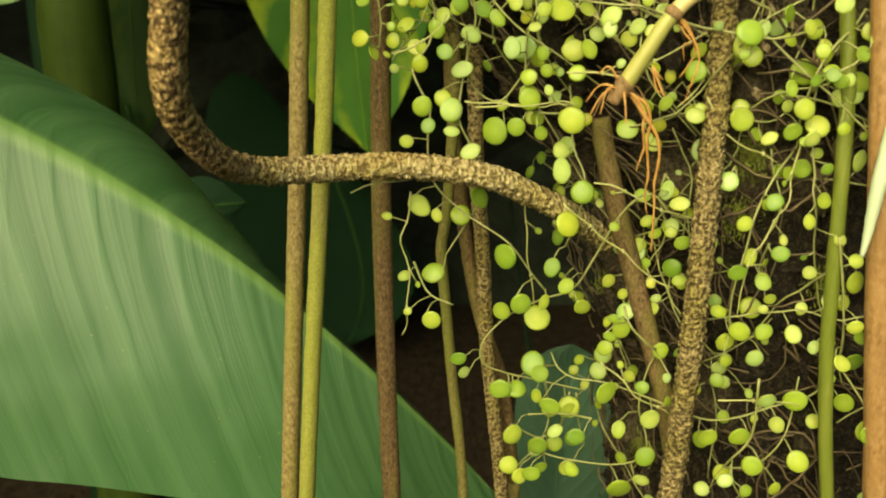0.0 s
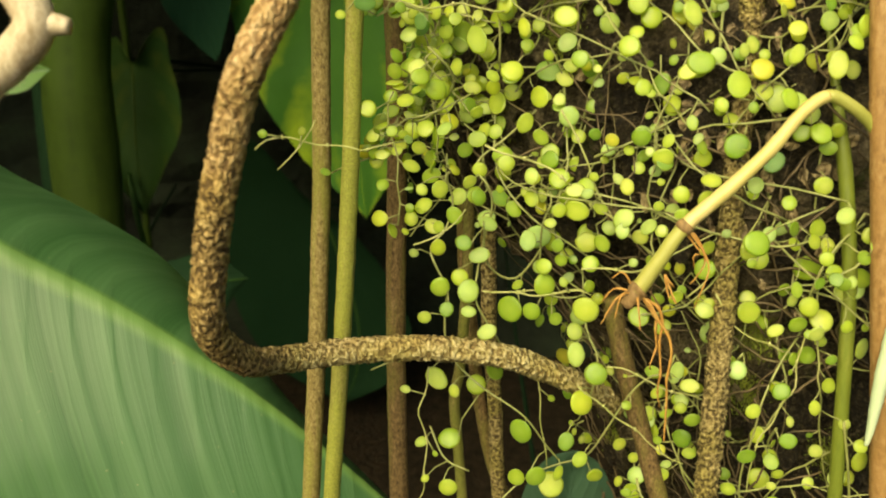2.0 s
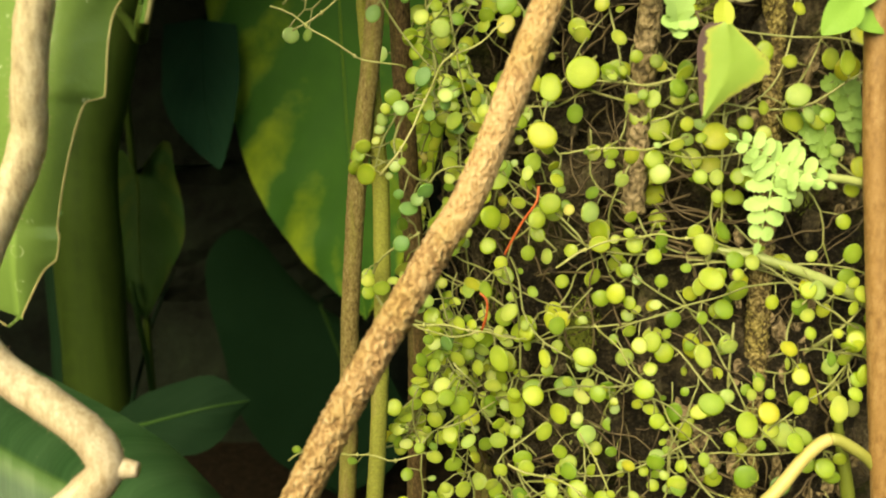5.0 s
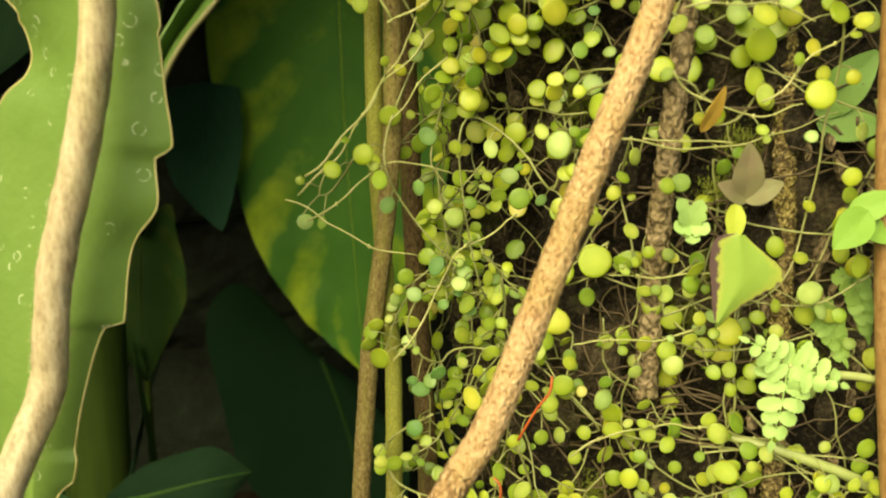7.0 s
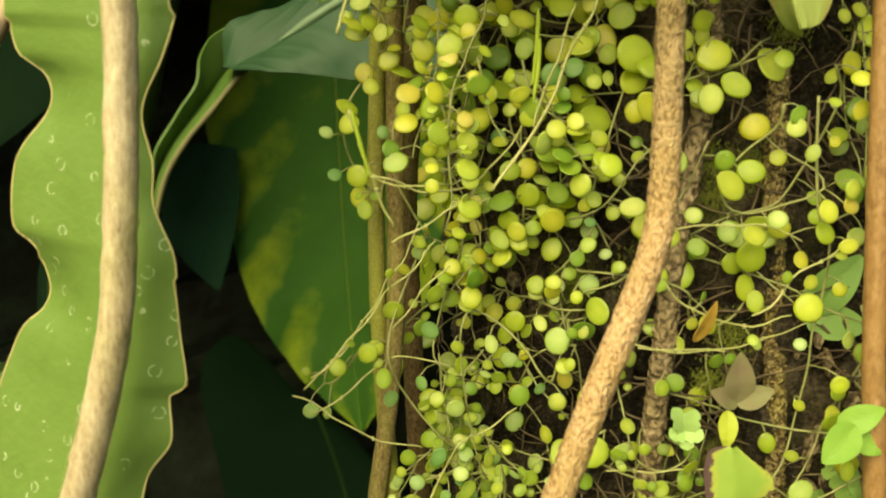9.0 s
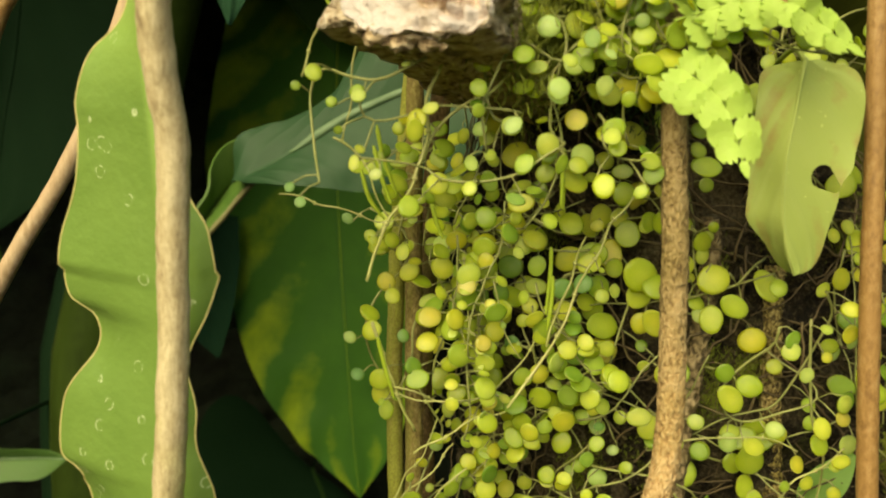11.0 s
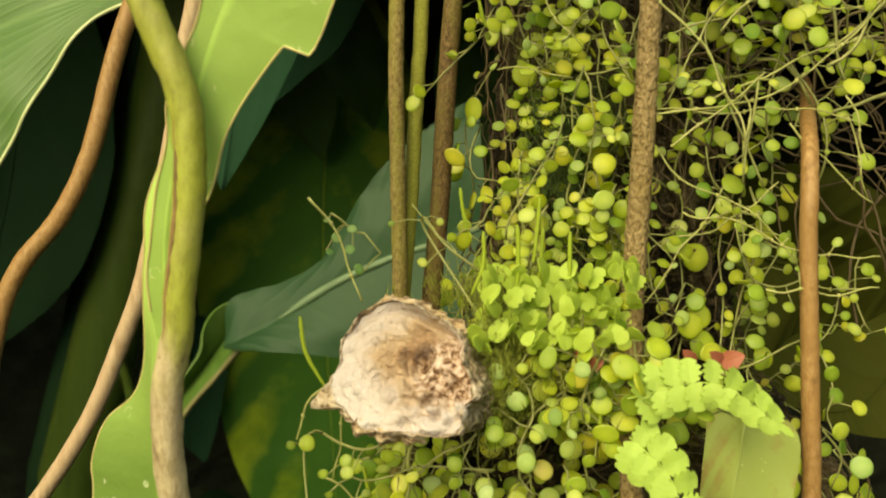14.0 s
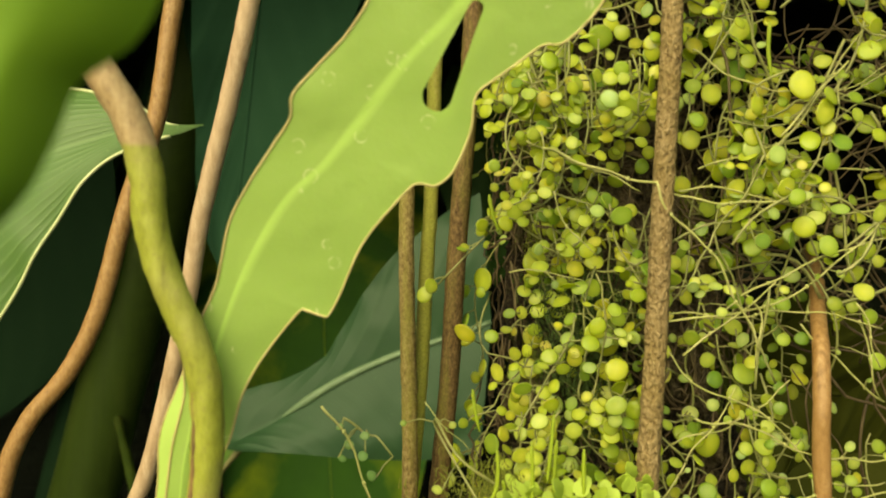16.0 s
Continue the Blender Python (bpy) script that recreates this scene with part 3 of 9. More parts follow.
def spline(points, step):
    """A smooth line through the points, resampled at even steps."""
    p = [Vector(q) for q in points]
    p = [p[0] * 2 - p[1]] + p + [p[-1] * 2 - p[-2]]
    fine = []
    for i in range(1, len(p) - 2):
        for k in range(12):
            t = k / 12
            fine.append(0.5 * ((2 * p[i]) + (p[i + 1] - p[i - 1]) * t + (2 * p[i - 1] - 5 * p[i] + 4 * p[i + 1] - p[i + 2]) * t * t + (3 * p[i] - p[i - 1] - 3 * p[i + 1] + p[i + 2]) * t ** 3))
    fine.append(p[-2])
    length = [0.0]
    for a, b in zip(fine, fine[1:]):
        length.append(length[-1] + (b - a).length)
    n = max(2, int(round(length[-1] / step)))
    out, j = [], 0
    for k in range(n + 1):
        want = length[-1] * k / n
        while j < len(fine) - 2 and length[j + 1] < want:
            j += 1
        f = (want - length[j]) / max(1e-9, length[j + 1] - length[j])
        out.append(fine[j].lerp(fine[j + 1], min(1.0, f)))
    return out


def tube_data(line, radius, seg=8, relief=None):
    """Vertices and faces of a tube along a line; radius a number or a function of 0..1, relief(point, along, turn) adds to it."""
    n = len(line)
    verts, faces = [], []
    side = Vector((0.3, -1, 0.2)).normalized()
    for i, p in enumerate(line):
        d = (line[min(i + 1, n - 1)] - line[max(i - 1, 0)]).normalized()
        side = (side - d * side.dot(d)).normalized()
        up = d.cross(side)
        r = radius(i / (n - 1)) if callable(radius) else radius
        for k in range(seg):
            a = 2 * math.pi * k / seg
            out = side * math.cos(a) + up * math.sin(a)
            q = p + out * r
            if relief:
                q = p + out * (r + relief(q, i / (n - 1), a))
            verts.append(q)
    for i in range(n - 1):
        for k in range(seg):
            a, b = i * seg + k, i * seg + (k + 1) % seg
            faces.append((a, b, b + seg, a + seg))
    faces.append(tuple(range(seg - 1, -1, -1)))
    faces.append(tuple((n - 1) * seg + k for k in range(seg)))
    return verts, faces


def blade_data(edge_a, rib, edge_b, rows=48, cols=6, thick=0.0006, ripple=0.0, fold=0.0, seed=0.0, level=False, slot=None):
    """A leaf blade lofted from edge to midrib to edge, with thickness; also gives its UVs (across, along)."""
    def even(c):
        s = spline(c, 0.0005 + sum((Vector(a) - Vector(b)).length for a, b in zip(c, c[1:])) / 240)
        return [s[min(len(s) - 1, int(round(k / rows * (len(s) - 1))))] for k in range(rows + 1)]
    def levelled(c, axis, lo, hi):
        s = spline(c, 0.0008)
        d, best = [], -1e9
        for q in s:
            best = max(best + 1e-6, q.dot(axis))
            d.append(best)
        out = []
        for k in range(rows + 1):
            want = lo + (hi - lo) * k / rows
            j = int(np.searchsorted(d, want))
            if j <= 0 or j >= len(s):
                out.append(s[0 if j <= 0 else -1])
            else:
                out.append(s[j - 1].lerp(s[j], (want - d[j - 1]) / (d[j] - d[j - 1])))
        return out
    if level:
        axis = (Vector(rib[-1]) - Vector(rib[0])).normalized()
        ends = [Vector(c[i]).dot(axis) for c in (edge_a, rib, edge_b) for i in (0, -1)]
        a, m, b = [levelled(c, axis, min(ends), max(ends)) for c in (edge_a, rib, edge_b)]
    else:
        a, m, b = even(edge_a), even(rib), even(edge_b)
    top = []
    for i in range(rows + 1):
        normal = (b[i] - a[i]).cross(m[min(i + 1, rows)] - m[max(i - 1, 0)])
        normal = normal.normalized() if normal.length > 1e-9 else Vector((0, -1, 0))
        for k in range(2 * cols + 1):
            t = k / cols
            q = a[i].lerp(m[i], t) if t <= 1 else m[i].lerp(b[i], t - 1)
            arch = math.sin(math.pi * (t if t <= 1 else t - 1))
            w = (a[i] - b[i]).length
            q = q + normal * (arch * fold * w + ripple * (noise.noise(q * 14 + Vector((seed, 0, 0))) + 0.4 * noise.noise(q * 40)) * (abs(t - 1)))
            top.append(q)
    W = 2 * cols + 1
    grid = [(i * W + k, i * W + k + 1, (i + 1) * W + k + 1, (i + 1) * W + k) for i in range(rows) for k in range(2 * cols)]
    if slot:
        p, q, r = Vector(slot[0]), Vector(slot[1]), slot[2]

        def gap(c):
            u = max(0.0, min(1.0, (c - p).dot(q - p) / (q - p).length_squared))
            w = c - p.lerp(q, u)
            w.y = 0
            return w, r * (1.15 - 0.6 * u)
        gone, kept = set(), []
        for f in grid:
            w, reach = gap(sum((top[v] for v in f), Vector()) / 4)
            if w.length < reach:
                gone.update(f)
            else:
                kept.append(f)
        grid = kept
        for v in gone & {v for f in kept for v in f}:
            w, reach = gap(top[v])
            top[v] = top[v] + w.normalized() * (reach - w.length)
    normals = [Vector((0, 0, 0)) for _ in top]
    for f in grid:
        nn = (top[f[2]] - top[f[0]]).cross(top[f[3]] - top[f[1]])
        for v in f:
            normals[v] += nn
    normals = [q.normalized() if q.length > 1e-12 else Vector((0, -1, 0)) for q in normals]
    low = [p - q * thick for p, q in zip(top, normals)]
    N = len(top)
    faces = list(grid) + [tuple(N + v for v in reversed(f)) for f in grid]
    loop = [k for k in range(W)] + [i * W + W - 1 for i in range(1, rows + 1)] + [rows * W + k for k in range(W - 2, -1, -1)] + [i * W for i in range(rows - 1, 0, -1)]
    verts, L = top + low + [top[v] for v in loop] + [low[v] for v in loop], len(loop)
    faces += [(2 * N + k, 2 * N + (k + 1) % L, 2 * N + L + (k + 1) % L, 2 * N + L + k) for k in range(L)]
    uv = [((v % W) / (W - 1), (v // W) / rows) for v in range(N)]
    uv = uv * 2 + [uv[v] for v in loop] * 2
    sides = (top[0::W], top[W - 1::W])
    return verts, faces, uv, sides


def mesh_of(name, verts, faces, material, uv=None, smooth=True):
    me = bpy.data.meshes.new(name)
    me.from_pydata([tuple(v) for v in verts], [], faces)
    me.materials.append(material)
    if smooth:
        me.polygons.foreach_set("use_smooth", [True] * len(me.polygons))
    if uv:
        layer = me.uv_layers.new(name="UVMap")
        layer.data.foreach_set("uv", [c for l in me.loops for c in uv[l.vertex_index]])
    me.update()
    return me


def thing(name, at, label, category, group="", kind=""):
    ob = new(name)
    ob.location = at
    ob.empty_display_size = 0.02
    return tagged(ob, label, category, group, kind)


def world_of(ob):
    p = Vector((0, 0, 0))
    while ob:
        p += ob.location
        ob = ob.parent
    return p


def part(name, data, material, parent=None, label="", uv=None, smooth=True):
    """Links (verts, faces[, uv]) as one mesh object under a thing or a part."""
    base = world_of(parent) if parent else Vector((0, 0, 0))
    if len(data) == 3:
        uv = data[2]
    me = mesh_of(name, [Vector(v) - base for v in data[0]], data[1], material, uv, smooth)
    ob = new(name, me)
    if parent:
        ob.parent = parent
    if label:
        ob["label"] = label
    return ob


rng = random.Random(7)


class Mass:
    """Many small pieces gathered into one mesh."""

    def __init__(self):
        self.v, self.f, self.uv, self.n = [], [], [], 0

    def put(self, verts, faces, uv=()):
        self.uv.extend(uv)
        self.v.append(np.array([tuple(q) for q in verts], dtype=float))
        self.f.extend(tuple(i + self.n for i in f) for f in faces)
        self.n += len(verts)

    def link(self, name, material, label, category):
        ob = new(name, mesh_of(name, np.concatenate(self.v).tolist(), self.f, material, self.uv))
        return tagged(ob, label, category, kind="stuff")


def lerp_table(z, table):
    for (z0, *a), (z1, *b) in zip(table, table[1:]):
        if z <= z1:
            f = max(0.0, min(1.0, (z - z0) / (z1 - z0)))
            f = f * f * (3 - 2 * f)
            return [p + (q - p) * f for p, q in zip(a, b)]
    return list(table[-1][1:])


# height, centre x, centre y, radius
TRUNK = [(-0.1, 0.2, 0.52, 0.15), (0.8, 0.225, 0.5, 0.11), (0.97, 0.212, 0.495, 0.108), (1.06, 0.19, 0.495, 0.108), (1.2, 0.135, 0.525, 0.145), (1.42, 0.135, 0.55, 0.155), (1.58, 0.108, 0.527, 0.127), (1.69, 0.068, 0.48, 0.076), (1.78, 0.066, 0.468, 0.062), (2.6, 0.066, 0.475, 0.06)]


def on_trunk(turn, z, off=0.0):
    """A place on the trunk: turn in radians from the front, positive to the right."""
    x, y, r = lerp_table(z, TRUNK)
    return Vector((x + (r + off) * math.sin(turn), y - (r + off) * math.cos(turn), z))


# ---- the setting
def sheet(name, corners, material, label, thick=0.1, cuts=1, rough=0.0):
    """A slab between four corners; with rough its face billows like a clipped mass of foliage."""
    a, b, c, d = [Vector(q) for q in corners]
    n = (b - a).cross(d - a).normalized()
    W = cuts + 1
    front = []
    for i in range(W):
        for k in range(W):
            p = a.lerp(b, k / cuts).lerp(d.lerp(c, k / cuts), i / cuts)
            inner = math.sin(math.pi * i / cuts) * math.sin(math.pi * k / cuts) if cuts > 1 else 0.0
            swell = noise.noise(p * 1.7) + 0.6 * noise.noise(p * 4.5) + 0.4 * noise.noise(p * 11)
            front.append(p - n * (rough * min(1.0, inner * 3) * (0.9 + swell)))
    back = [a - n * thick, b - n * thick, c - n * thick, d - n * thick]
    if cuts > 1:
        back = [q - n * 2.6 * rough for q in back]
    N = len(front)
    f = [(i * W + k, i * W + k + 1, (i + 1) * W + k + 1, (i + 1) * W + k) for i in range(cuts) for k in range(cuts)]
    f.append((N + 3, N + 2, N + 1, N))
    f.append(tuple([k for k in range(W - 1, -1, -1)] + [N, N + 1]))
    f.append(tuple([i * W + W - 1 for i in range(W - 1, -1, -1)] + [N + 1, N + 2]))
    f.append(tuple([(W - 1) * W + k for k in range(W)] + [N + 2, N + 3]))
    f.append(tuple([i * W for i in range(W)] + [N + 3, N]))
    ob = new(name, mesh_of(name, front + back, f, material, smooth=False))
    return tagged(ob, label, name.replace("_", " "), kind="structure")


sheet("ground", [(-400, -400, 0), (400, -400, 0), (400, 400, 0), (-400, 400, 0)], m_soil, "dark damp soil with leaf litter under the plants")
sheet("backdrop", [(-5, 3.0, 0.001), (4, 3.0, 0.001), (4, 3.0, 5.2), (-5, 3.0, 5.2)], m_thicket, "dark green backdrop sheet standing in for shaded thicket", 0.1, 70, 0.16)
# unseen screens behind and beside the view, added to cut the sky light
sheet("backdrop_behind", [(4, -2.6, 0.001), (-5, -2.6, 0.001), (-5, -2.6, 1.7), (4, -2.6, 1.7)], m_thicket, "unseen dark screen behind the camera, blocking low sky light", 0.1, 70, 0.16)
sheet("backdrop_side", [(-2.6, -2.58, 0.001), (-2.6, 2.98, 0.001), (-2.6, 2.98, 2.6), (-2.6, -2.58, 2.6)], m_thicket, "unseen dark screen added on the left to hold back sky light", 0.1, 70, 0.16)
sheet("backdrop_side", [(2.6, 2.98, 0.001), (2.6, -2.58, 0.001), (2.6, -2.58, 2.6), (2.6, 2.98, 2.6)], m_thicket, "unseen dark screen added on the right to hold back sky light", 0.1, 70, 0.16)
# unseen roof above the view, added only to shade the background leaves
sheet("backdrop_canopy", [(-5, 0.68, 2.28), (-5, 2.99, 3.15), (4, 2.99, 3.15), (4, 0.68, 2.28)], m_thicket, "unseen dark canopy sheet added to shade the background", 0.1, 70, 0.05)


def trunk_mesh():
    verts, faces = [], []
    heights = list(np.linspace(-0.05, 0.84, 40)) + list(np.linspace(0.85, 2.1, 620)) + list(np.linspace(2.12, 3.0, 30))
    rows, seg = len(heights) - 1, 220
    for z in heights:
        x, y, r = lerp_table(z, TRUNK)
        for k in range(seg):
            a = 2 * math.pi * k / seg
            d = Vector((math.sin(a), -math.cos(a), 0))
            p = Vector((x, y, z)) + d * r
            q = Vector((p.x, p.y, p.z * 0.5))
            h = 0.013 * noise.noise(q * 22) + 0.009 * noise.noise(q * 60)
            if math.cos(a) > -0.3:
                h += 0.009 * (0.5 - abs(noise.noise(q * 120))) + 0.005 * noise.noise(p * 260) + 0.0025 * noise.noise(p * 600)
            verts.append(p + d * (h - 0.011))
    for i in range(rows):
        for k in range(seg):
            a, b = i * seg + k, i * seg + (k + 1) % seg
            faces.append((a, b, b + seg, a + seg))
    faces.append(tuple(rows * seg + k for k in range(seg)))
    return verts, faces


tree = thing("tree_trunk", (0.17, 0.5, 0.0), "old mossy trunk with dark fissured bark and buff lichen", "tree trunk")
part("trunk", trunk_mesh(), m_bark, tree)


def bark_flake(turn, z, wide, tall, material=m_bark):
    """A loose plate of bark, ragged in outline and curled off the trunk."""
    n, verts, faces = 9, [], []
    for lift in ((0.004, 0.0015) if material is m_bark else (0.001, -0.002)):
        for k in range(n):
            a = 2 * math.pi * k / n
            r = 0.75 + 0.35 * noise.noise(Vector((turn * 9, z * 40, k * 0.9)))
            dz, dt = tall * r * math.sin(a), wide * r * math.cos(a) / 0.15
            verts.append(on_trunk(turn + dt, z + dz, lift + 0.001 + 0.003 * noise.noise(Vector((k, z * 30, turn)))))
    faces = [tuple(range(n)), tuple(range(2 * n - 1, n - 1, -1))] + [(k, n + k, n + (k + 1) % n, (k + 1) % n) for k in range(n)]
    part("bark_flake", (verts, faces), material, tree, smooth=False)


for i in range(240):
    bark_flake(rng.uniform(-1.4, 0.8), rng.uniform(0.95, 1.95), rng.uniform(0.003, 0.009), rng.uniform(0.005, 0.018))

for turn0, z0, count in ((-0.25, 1.24, 26), (0.0, 1.2, 30), (-0.1, 1.28, 20), (0.25, 1.41, 34), (0.1, 1.385, 20)):
    for i in range(count):
        bark_flake(turn0 + rng.gauss(0, 0.13), z0 + rng.gauss(0, 0.028), rng.uniform(0.002, 0.005), rng.uniform(0.003, 0.008), m_buff)

# ---- climbers and hanging stems
SCALY = [(0.088, 0.428, 1.064), (0.061, 0.408, 1.087), (0.04, 0.4, 1.099), (0.018, 0.394, 1.109), (-0.022, 0.391, 1.114), (-0.059, 0.388, 1.113), (-0.084, 0.372, 1.116), (-0.093, 0.345, 1.127), (-0.098, 0.318, 1.147), (-0.097, 0.304, 1.164), (-0.092, 0.296, 1.188), (-0.087, 0.289, 1.207), (-0.078, 0.284, 1.238), (-0.073, 0.281, 1.252), (-0.06, 0.285, 1.278), (-0.045, 0.293, 1.304), (-0.023, 0.303, 1.34), (-0.012, 0.306, 1.358), (0.009, 0.313, 1.41), (0.025, 0.318, 1.452), (0.044, 0.326, 1.498), (0.049, 0.33, 1.524), (0.051, 0.336, 1.56), (0.052, 0.34, 1.574), (0.052, 0.34, 1.59), (0.052, 0.344, 1.619), (0.052, 0.351, 1.689), (0.054, 0.354, 1.729), (0.057, 0.354, 1.783), (0.059, 0.352, 1.85), (0.062, 0.352, 1.911), (0.063, 0.352, 1.949), (0.065, 0.352, 1.983)]
STEM_BROWN = [(-0.092, 0.43, 0.879), (-0.084, 0.432, 0.991), (-0.076, 0.436, 1.102), (-0.073, 0.438, 1.155), (-0.071, 0.439, 1.187), (-0.069, 0.438, 1.248), (-0.068, 0.437, 1.274), (-0.063, 0.433, 1.34), (-0.06, 0.43, 1.364), (-0.054, 0.426, 1.409), (-0.05, 0.426, 1.461), (-0.05, 0.429, 1.512), (-0.05, 0.43, 1.524), (-0.05, 0.433, 1.554), (-0.05, 0.434, 1.602), (-0.049, 0.436, 1.712), (-0.05, 0.437, 1.771), (-0.051, 0.437, 1.83), (-0.05, 0.437, 1.897), (-0.05, 0.437, 1.999)]
STEM_GREEN = [(-0.08, 0.418, 0.888), (-0.071, 0.419, 0.997), (-0.061, 0.42, 1.106), (-0.055, 0.423, 1.188), (-0.054, 0.425, 1.205), (-0.052, 0.429, 1.25), (-0.051, 0.43, 1.273), (-0.051, 0.433, 1.333), (-0.052, 0.435, 1.349), (-0.056, 0.439, 1.397), (-0.059, 0.44, 1.447), (-0.06, 0.441, 1.518), (-0.059, 0.441, 1.552), (-0.057, 0.442, 1.603), (-0.045, 0.446, 1.733), (-0.042, 0.447, 1.776), (-0.041, 0.447, 1.796), (-0.039, 0.447, 1.831), (-0.038, 0.447, 1.844), (-0.036, 0.447, 1.913), (-0.033, 0.447, 2.003)]
STEM_RED = [(-0.033, 0.485, 0.838), (-0.035, 0.485, 0.924), (-0.036, 0.484, 1.022), (-0.036, 0.483, 1.092), (-0.034, 0.482, 1.188), (-0.034, 0.48, 1.263), (-0.04, 0.475, 1.37), (-0.045, 0.468, 1.488), (-0.045, 0.466, 1.516), (-0.044, 0.466, 1.537), (-0.04, 0.462, 1.61), (-0.028, 0.455, 1.743), (-0.025, 0.452, 1.794), (-0.023, 0.451, 1.829), (-0.019, 0.45, 1.883), (-0.016, 0.45, 1.929), (-0.013, 0.45, 1.99)]
STEM_THIN = [(0.015, 0.475, 0.846), (0.011, 0.475, 0.91), (0.006, 0.475, 0.958), (0.001, 0.474, 1.018), (-0.001, 0.473, 1.047), (0.002, 0.47, 1.068), (0.004, 0.47, 1.095), (0.006, 0.472, 1.126), (0.007, 0.475, 1.169)]
STEM_ROUGH = [(0.041, 0.474, 0.847), (0.035, 0.475, 0.91), (0.027, 0.476, 0.98), (0.024, 0.474, 1.032), (0.022, 0.472, 1.061), (0.019, 0.468, 1.089), (0.018, 0.466, 1.121), (0.017, 0.466, 1.163)]
STEM_SMOOTH = [(0.047, 0.49, 0.879), (0.038, 0.49, 0.95), (0.023, 0.49, 0.997), (0.014, 0.49, 1.045), (0.009, 0.49, 1.09), (0.005, 0.49, 1.13), (0.004, 0.49, 1.174)]
ROOT_SCALY = [(0.114, 0.374, 0.918), (0.116, 0.372, 0.96), (0.117, 0.369, 1.012), (0.118, 0.368, 1.065), (0.119, 0.371, 1.117), (0.12, 0.374, 1.151), (0.121, 0.378, 1.189), (0.124, 0.386, 1.258), (0.124, 0.386, 1.274), (0.124, 0.391, 1.345), (0.124, 0.396, 1.413), (0.121, 0.401, 1.486), (0.12, 0.404, 1.526), (0.122, 0.41, 1.576)]
ROOT_BARK = [(0.066, 0.398, 1.333), (0.068, 0.396, 1.405), (0.071, 0.395, 1.45), (0.075, 0.395, 1.495), (0.085, 0.401, 1.551), (0.089, 0.404, 1.585), (0.086, 0.4, 1.599)]
ROOT_BROWN = [(0.076, 0.412, 1.133), (0.086, 0.412, 1.093), (0.097, 0.41, 1.055), (0.107, 0.404, 1.02), (0.117, 0.398, 0.984), (0.123, 0.4, 0.956)]
VINE_GREEN = [(0.199, 0.37, 0.921), (0.19, 0.37, 0.974), (0.183, 0.37, 1.029), (0.18, 0.37, 1.077), (0.178, 0.371, 1.117), (0.176, 0.373, 1.154), (0.171, 0.376, 1.194), (0.165, 0.379, 1.226), (0.16, 0.382, 1.252), (0.156, 0.386, 1.274)]
ROOT_YELLOW = [(0.074, 0.353, 1.155), (0.082, 0.351, 1.169), (0.092, 0.35, 1.185), (0.109, 0.352, 1.2), (0.126, 0.355, 1.216), (0.139, 0.358, 1.231), (0.15, 0.36, 1.238), (0.16, 0.36, 1.234), (0.17, 0.361, 1.226), (0.183, 0.362, 1.208), (0.199, 0.363, 1.183)]
THREAD = [(0.021, 0.385, 1.347), (0.02, 0.384, 1.34), (0.015, 0.386, 1.332), (0.01, 0.388, 1.322), (0.007, 0.39, 1.315)]
THREAD2 = [(-0.004, 0.39, 1.297), (-0.001, 0.388, 1.294), (-0.001, 0.388, 1.287), (-0.003, 0.39, 1.279)]
ROOTLET = [(0.077, 0.352, 1.153), (0.084, 0.35, 1.144), (0.09, 0.349, 1.131), (0.09, 0.35, 1.106), (0.091, 0.35, 1.085)]
ROOTLET2 = [(0.093, 0.35, 1.184), (0.1, 0.348, 1.174), (0.103, 0.347, 1.163), (0.099, 0.348, 1.154), (0.098, 0.35, 1.149)]
ROOTLET3 = [(0.085, 0.35, 1.164), (0.087, 0.347, 1.155), (0.096, 0.347, 1.151), (0.089, 0.347, 1.153)]
STEM_ORANGE = [(0.218, 0.36, 0.928), (0.201, 0.36, 1.04), (0.19, 0.36, 1.119), (0.18, 0.36, 1.19), (0.171, 0.36, 1.251), (0.162, 0.361, 1.322), (0.155, 0.361, 1.375), (0.148, 0.36, 1.445), (0.147, 0.36, 1.463), (0.144, 0.359, 1.506), (0.139, 0.356, 1.583), (0.138, 0.355, 1.607), (0.133, 0.352, 1.693), (0.13, 0.35, 1.741), (0.13, 0.35, 1.758), (0.132, 0.355, 1.778), (0.138, 0.369, 1.803), (0.153, 0.4, 1.827)]
KNOT = [(-0.175, 0.268, 1.197), (-0.1675, 0.27, 1.222), (-0.1615, 0.272, 1.2375), (-0.154, 0.275, 1.2485), (-0.1435, 0.277, 1.2575), (-0.135, 0.277, 1.268), (-0.141, 0.279, 1.279), (-0.154, 0.281, 1.289), (-0.169, 0.284, 1.299), (-0.179, 0.287, 1.311), (-0.18, 0.29, 1.326), (-0.1648, 0.305, 1.3682), (-0.1612, 0.305, 1.3884), (-0.1584, 0.305, 1.4085), (-0.1531, 0.305, 1.4287), (-0.1472, 0.305, 1.4489), (-0.1422, 0.305, 1.4691), (-0.1385, 0.305, 1.4892), (-0.1365, 0.3045, 1.5094), (-0.1346, 0.3035, 1.5296), (-0.1332, 0.3025, 1.5498), (-0.1318, 0.3015, 1.5699), (-0.1313, 0.3005, 1.5901), (-0.129, 0.2966, 1.6309)]
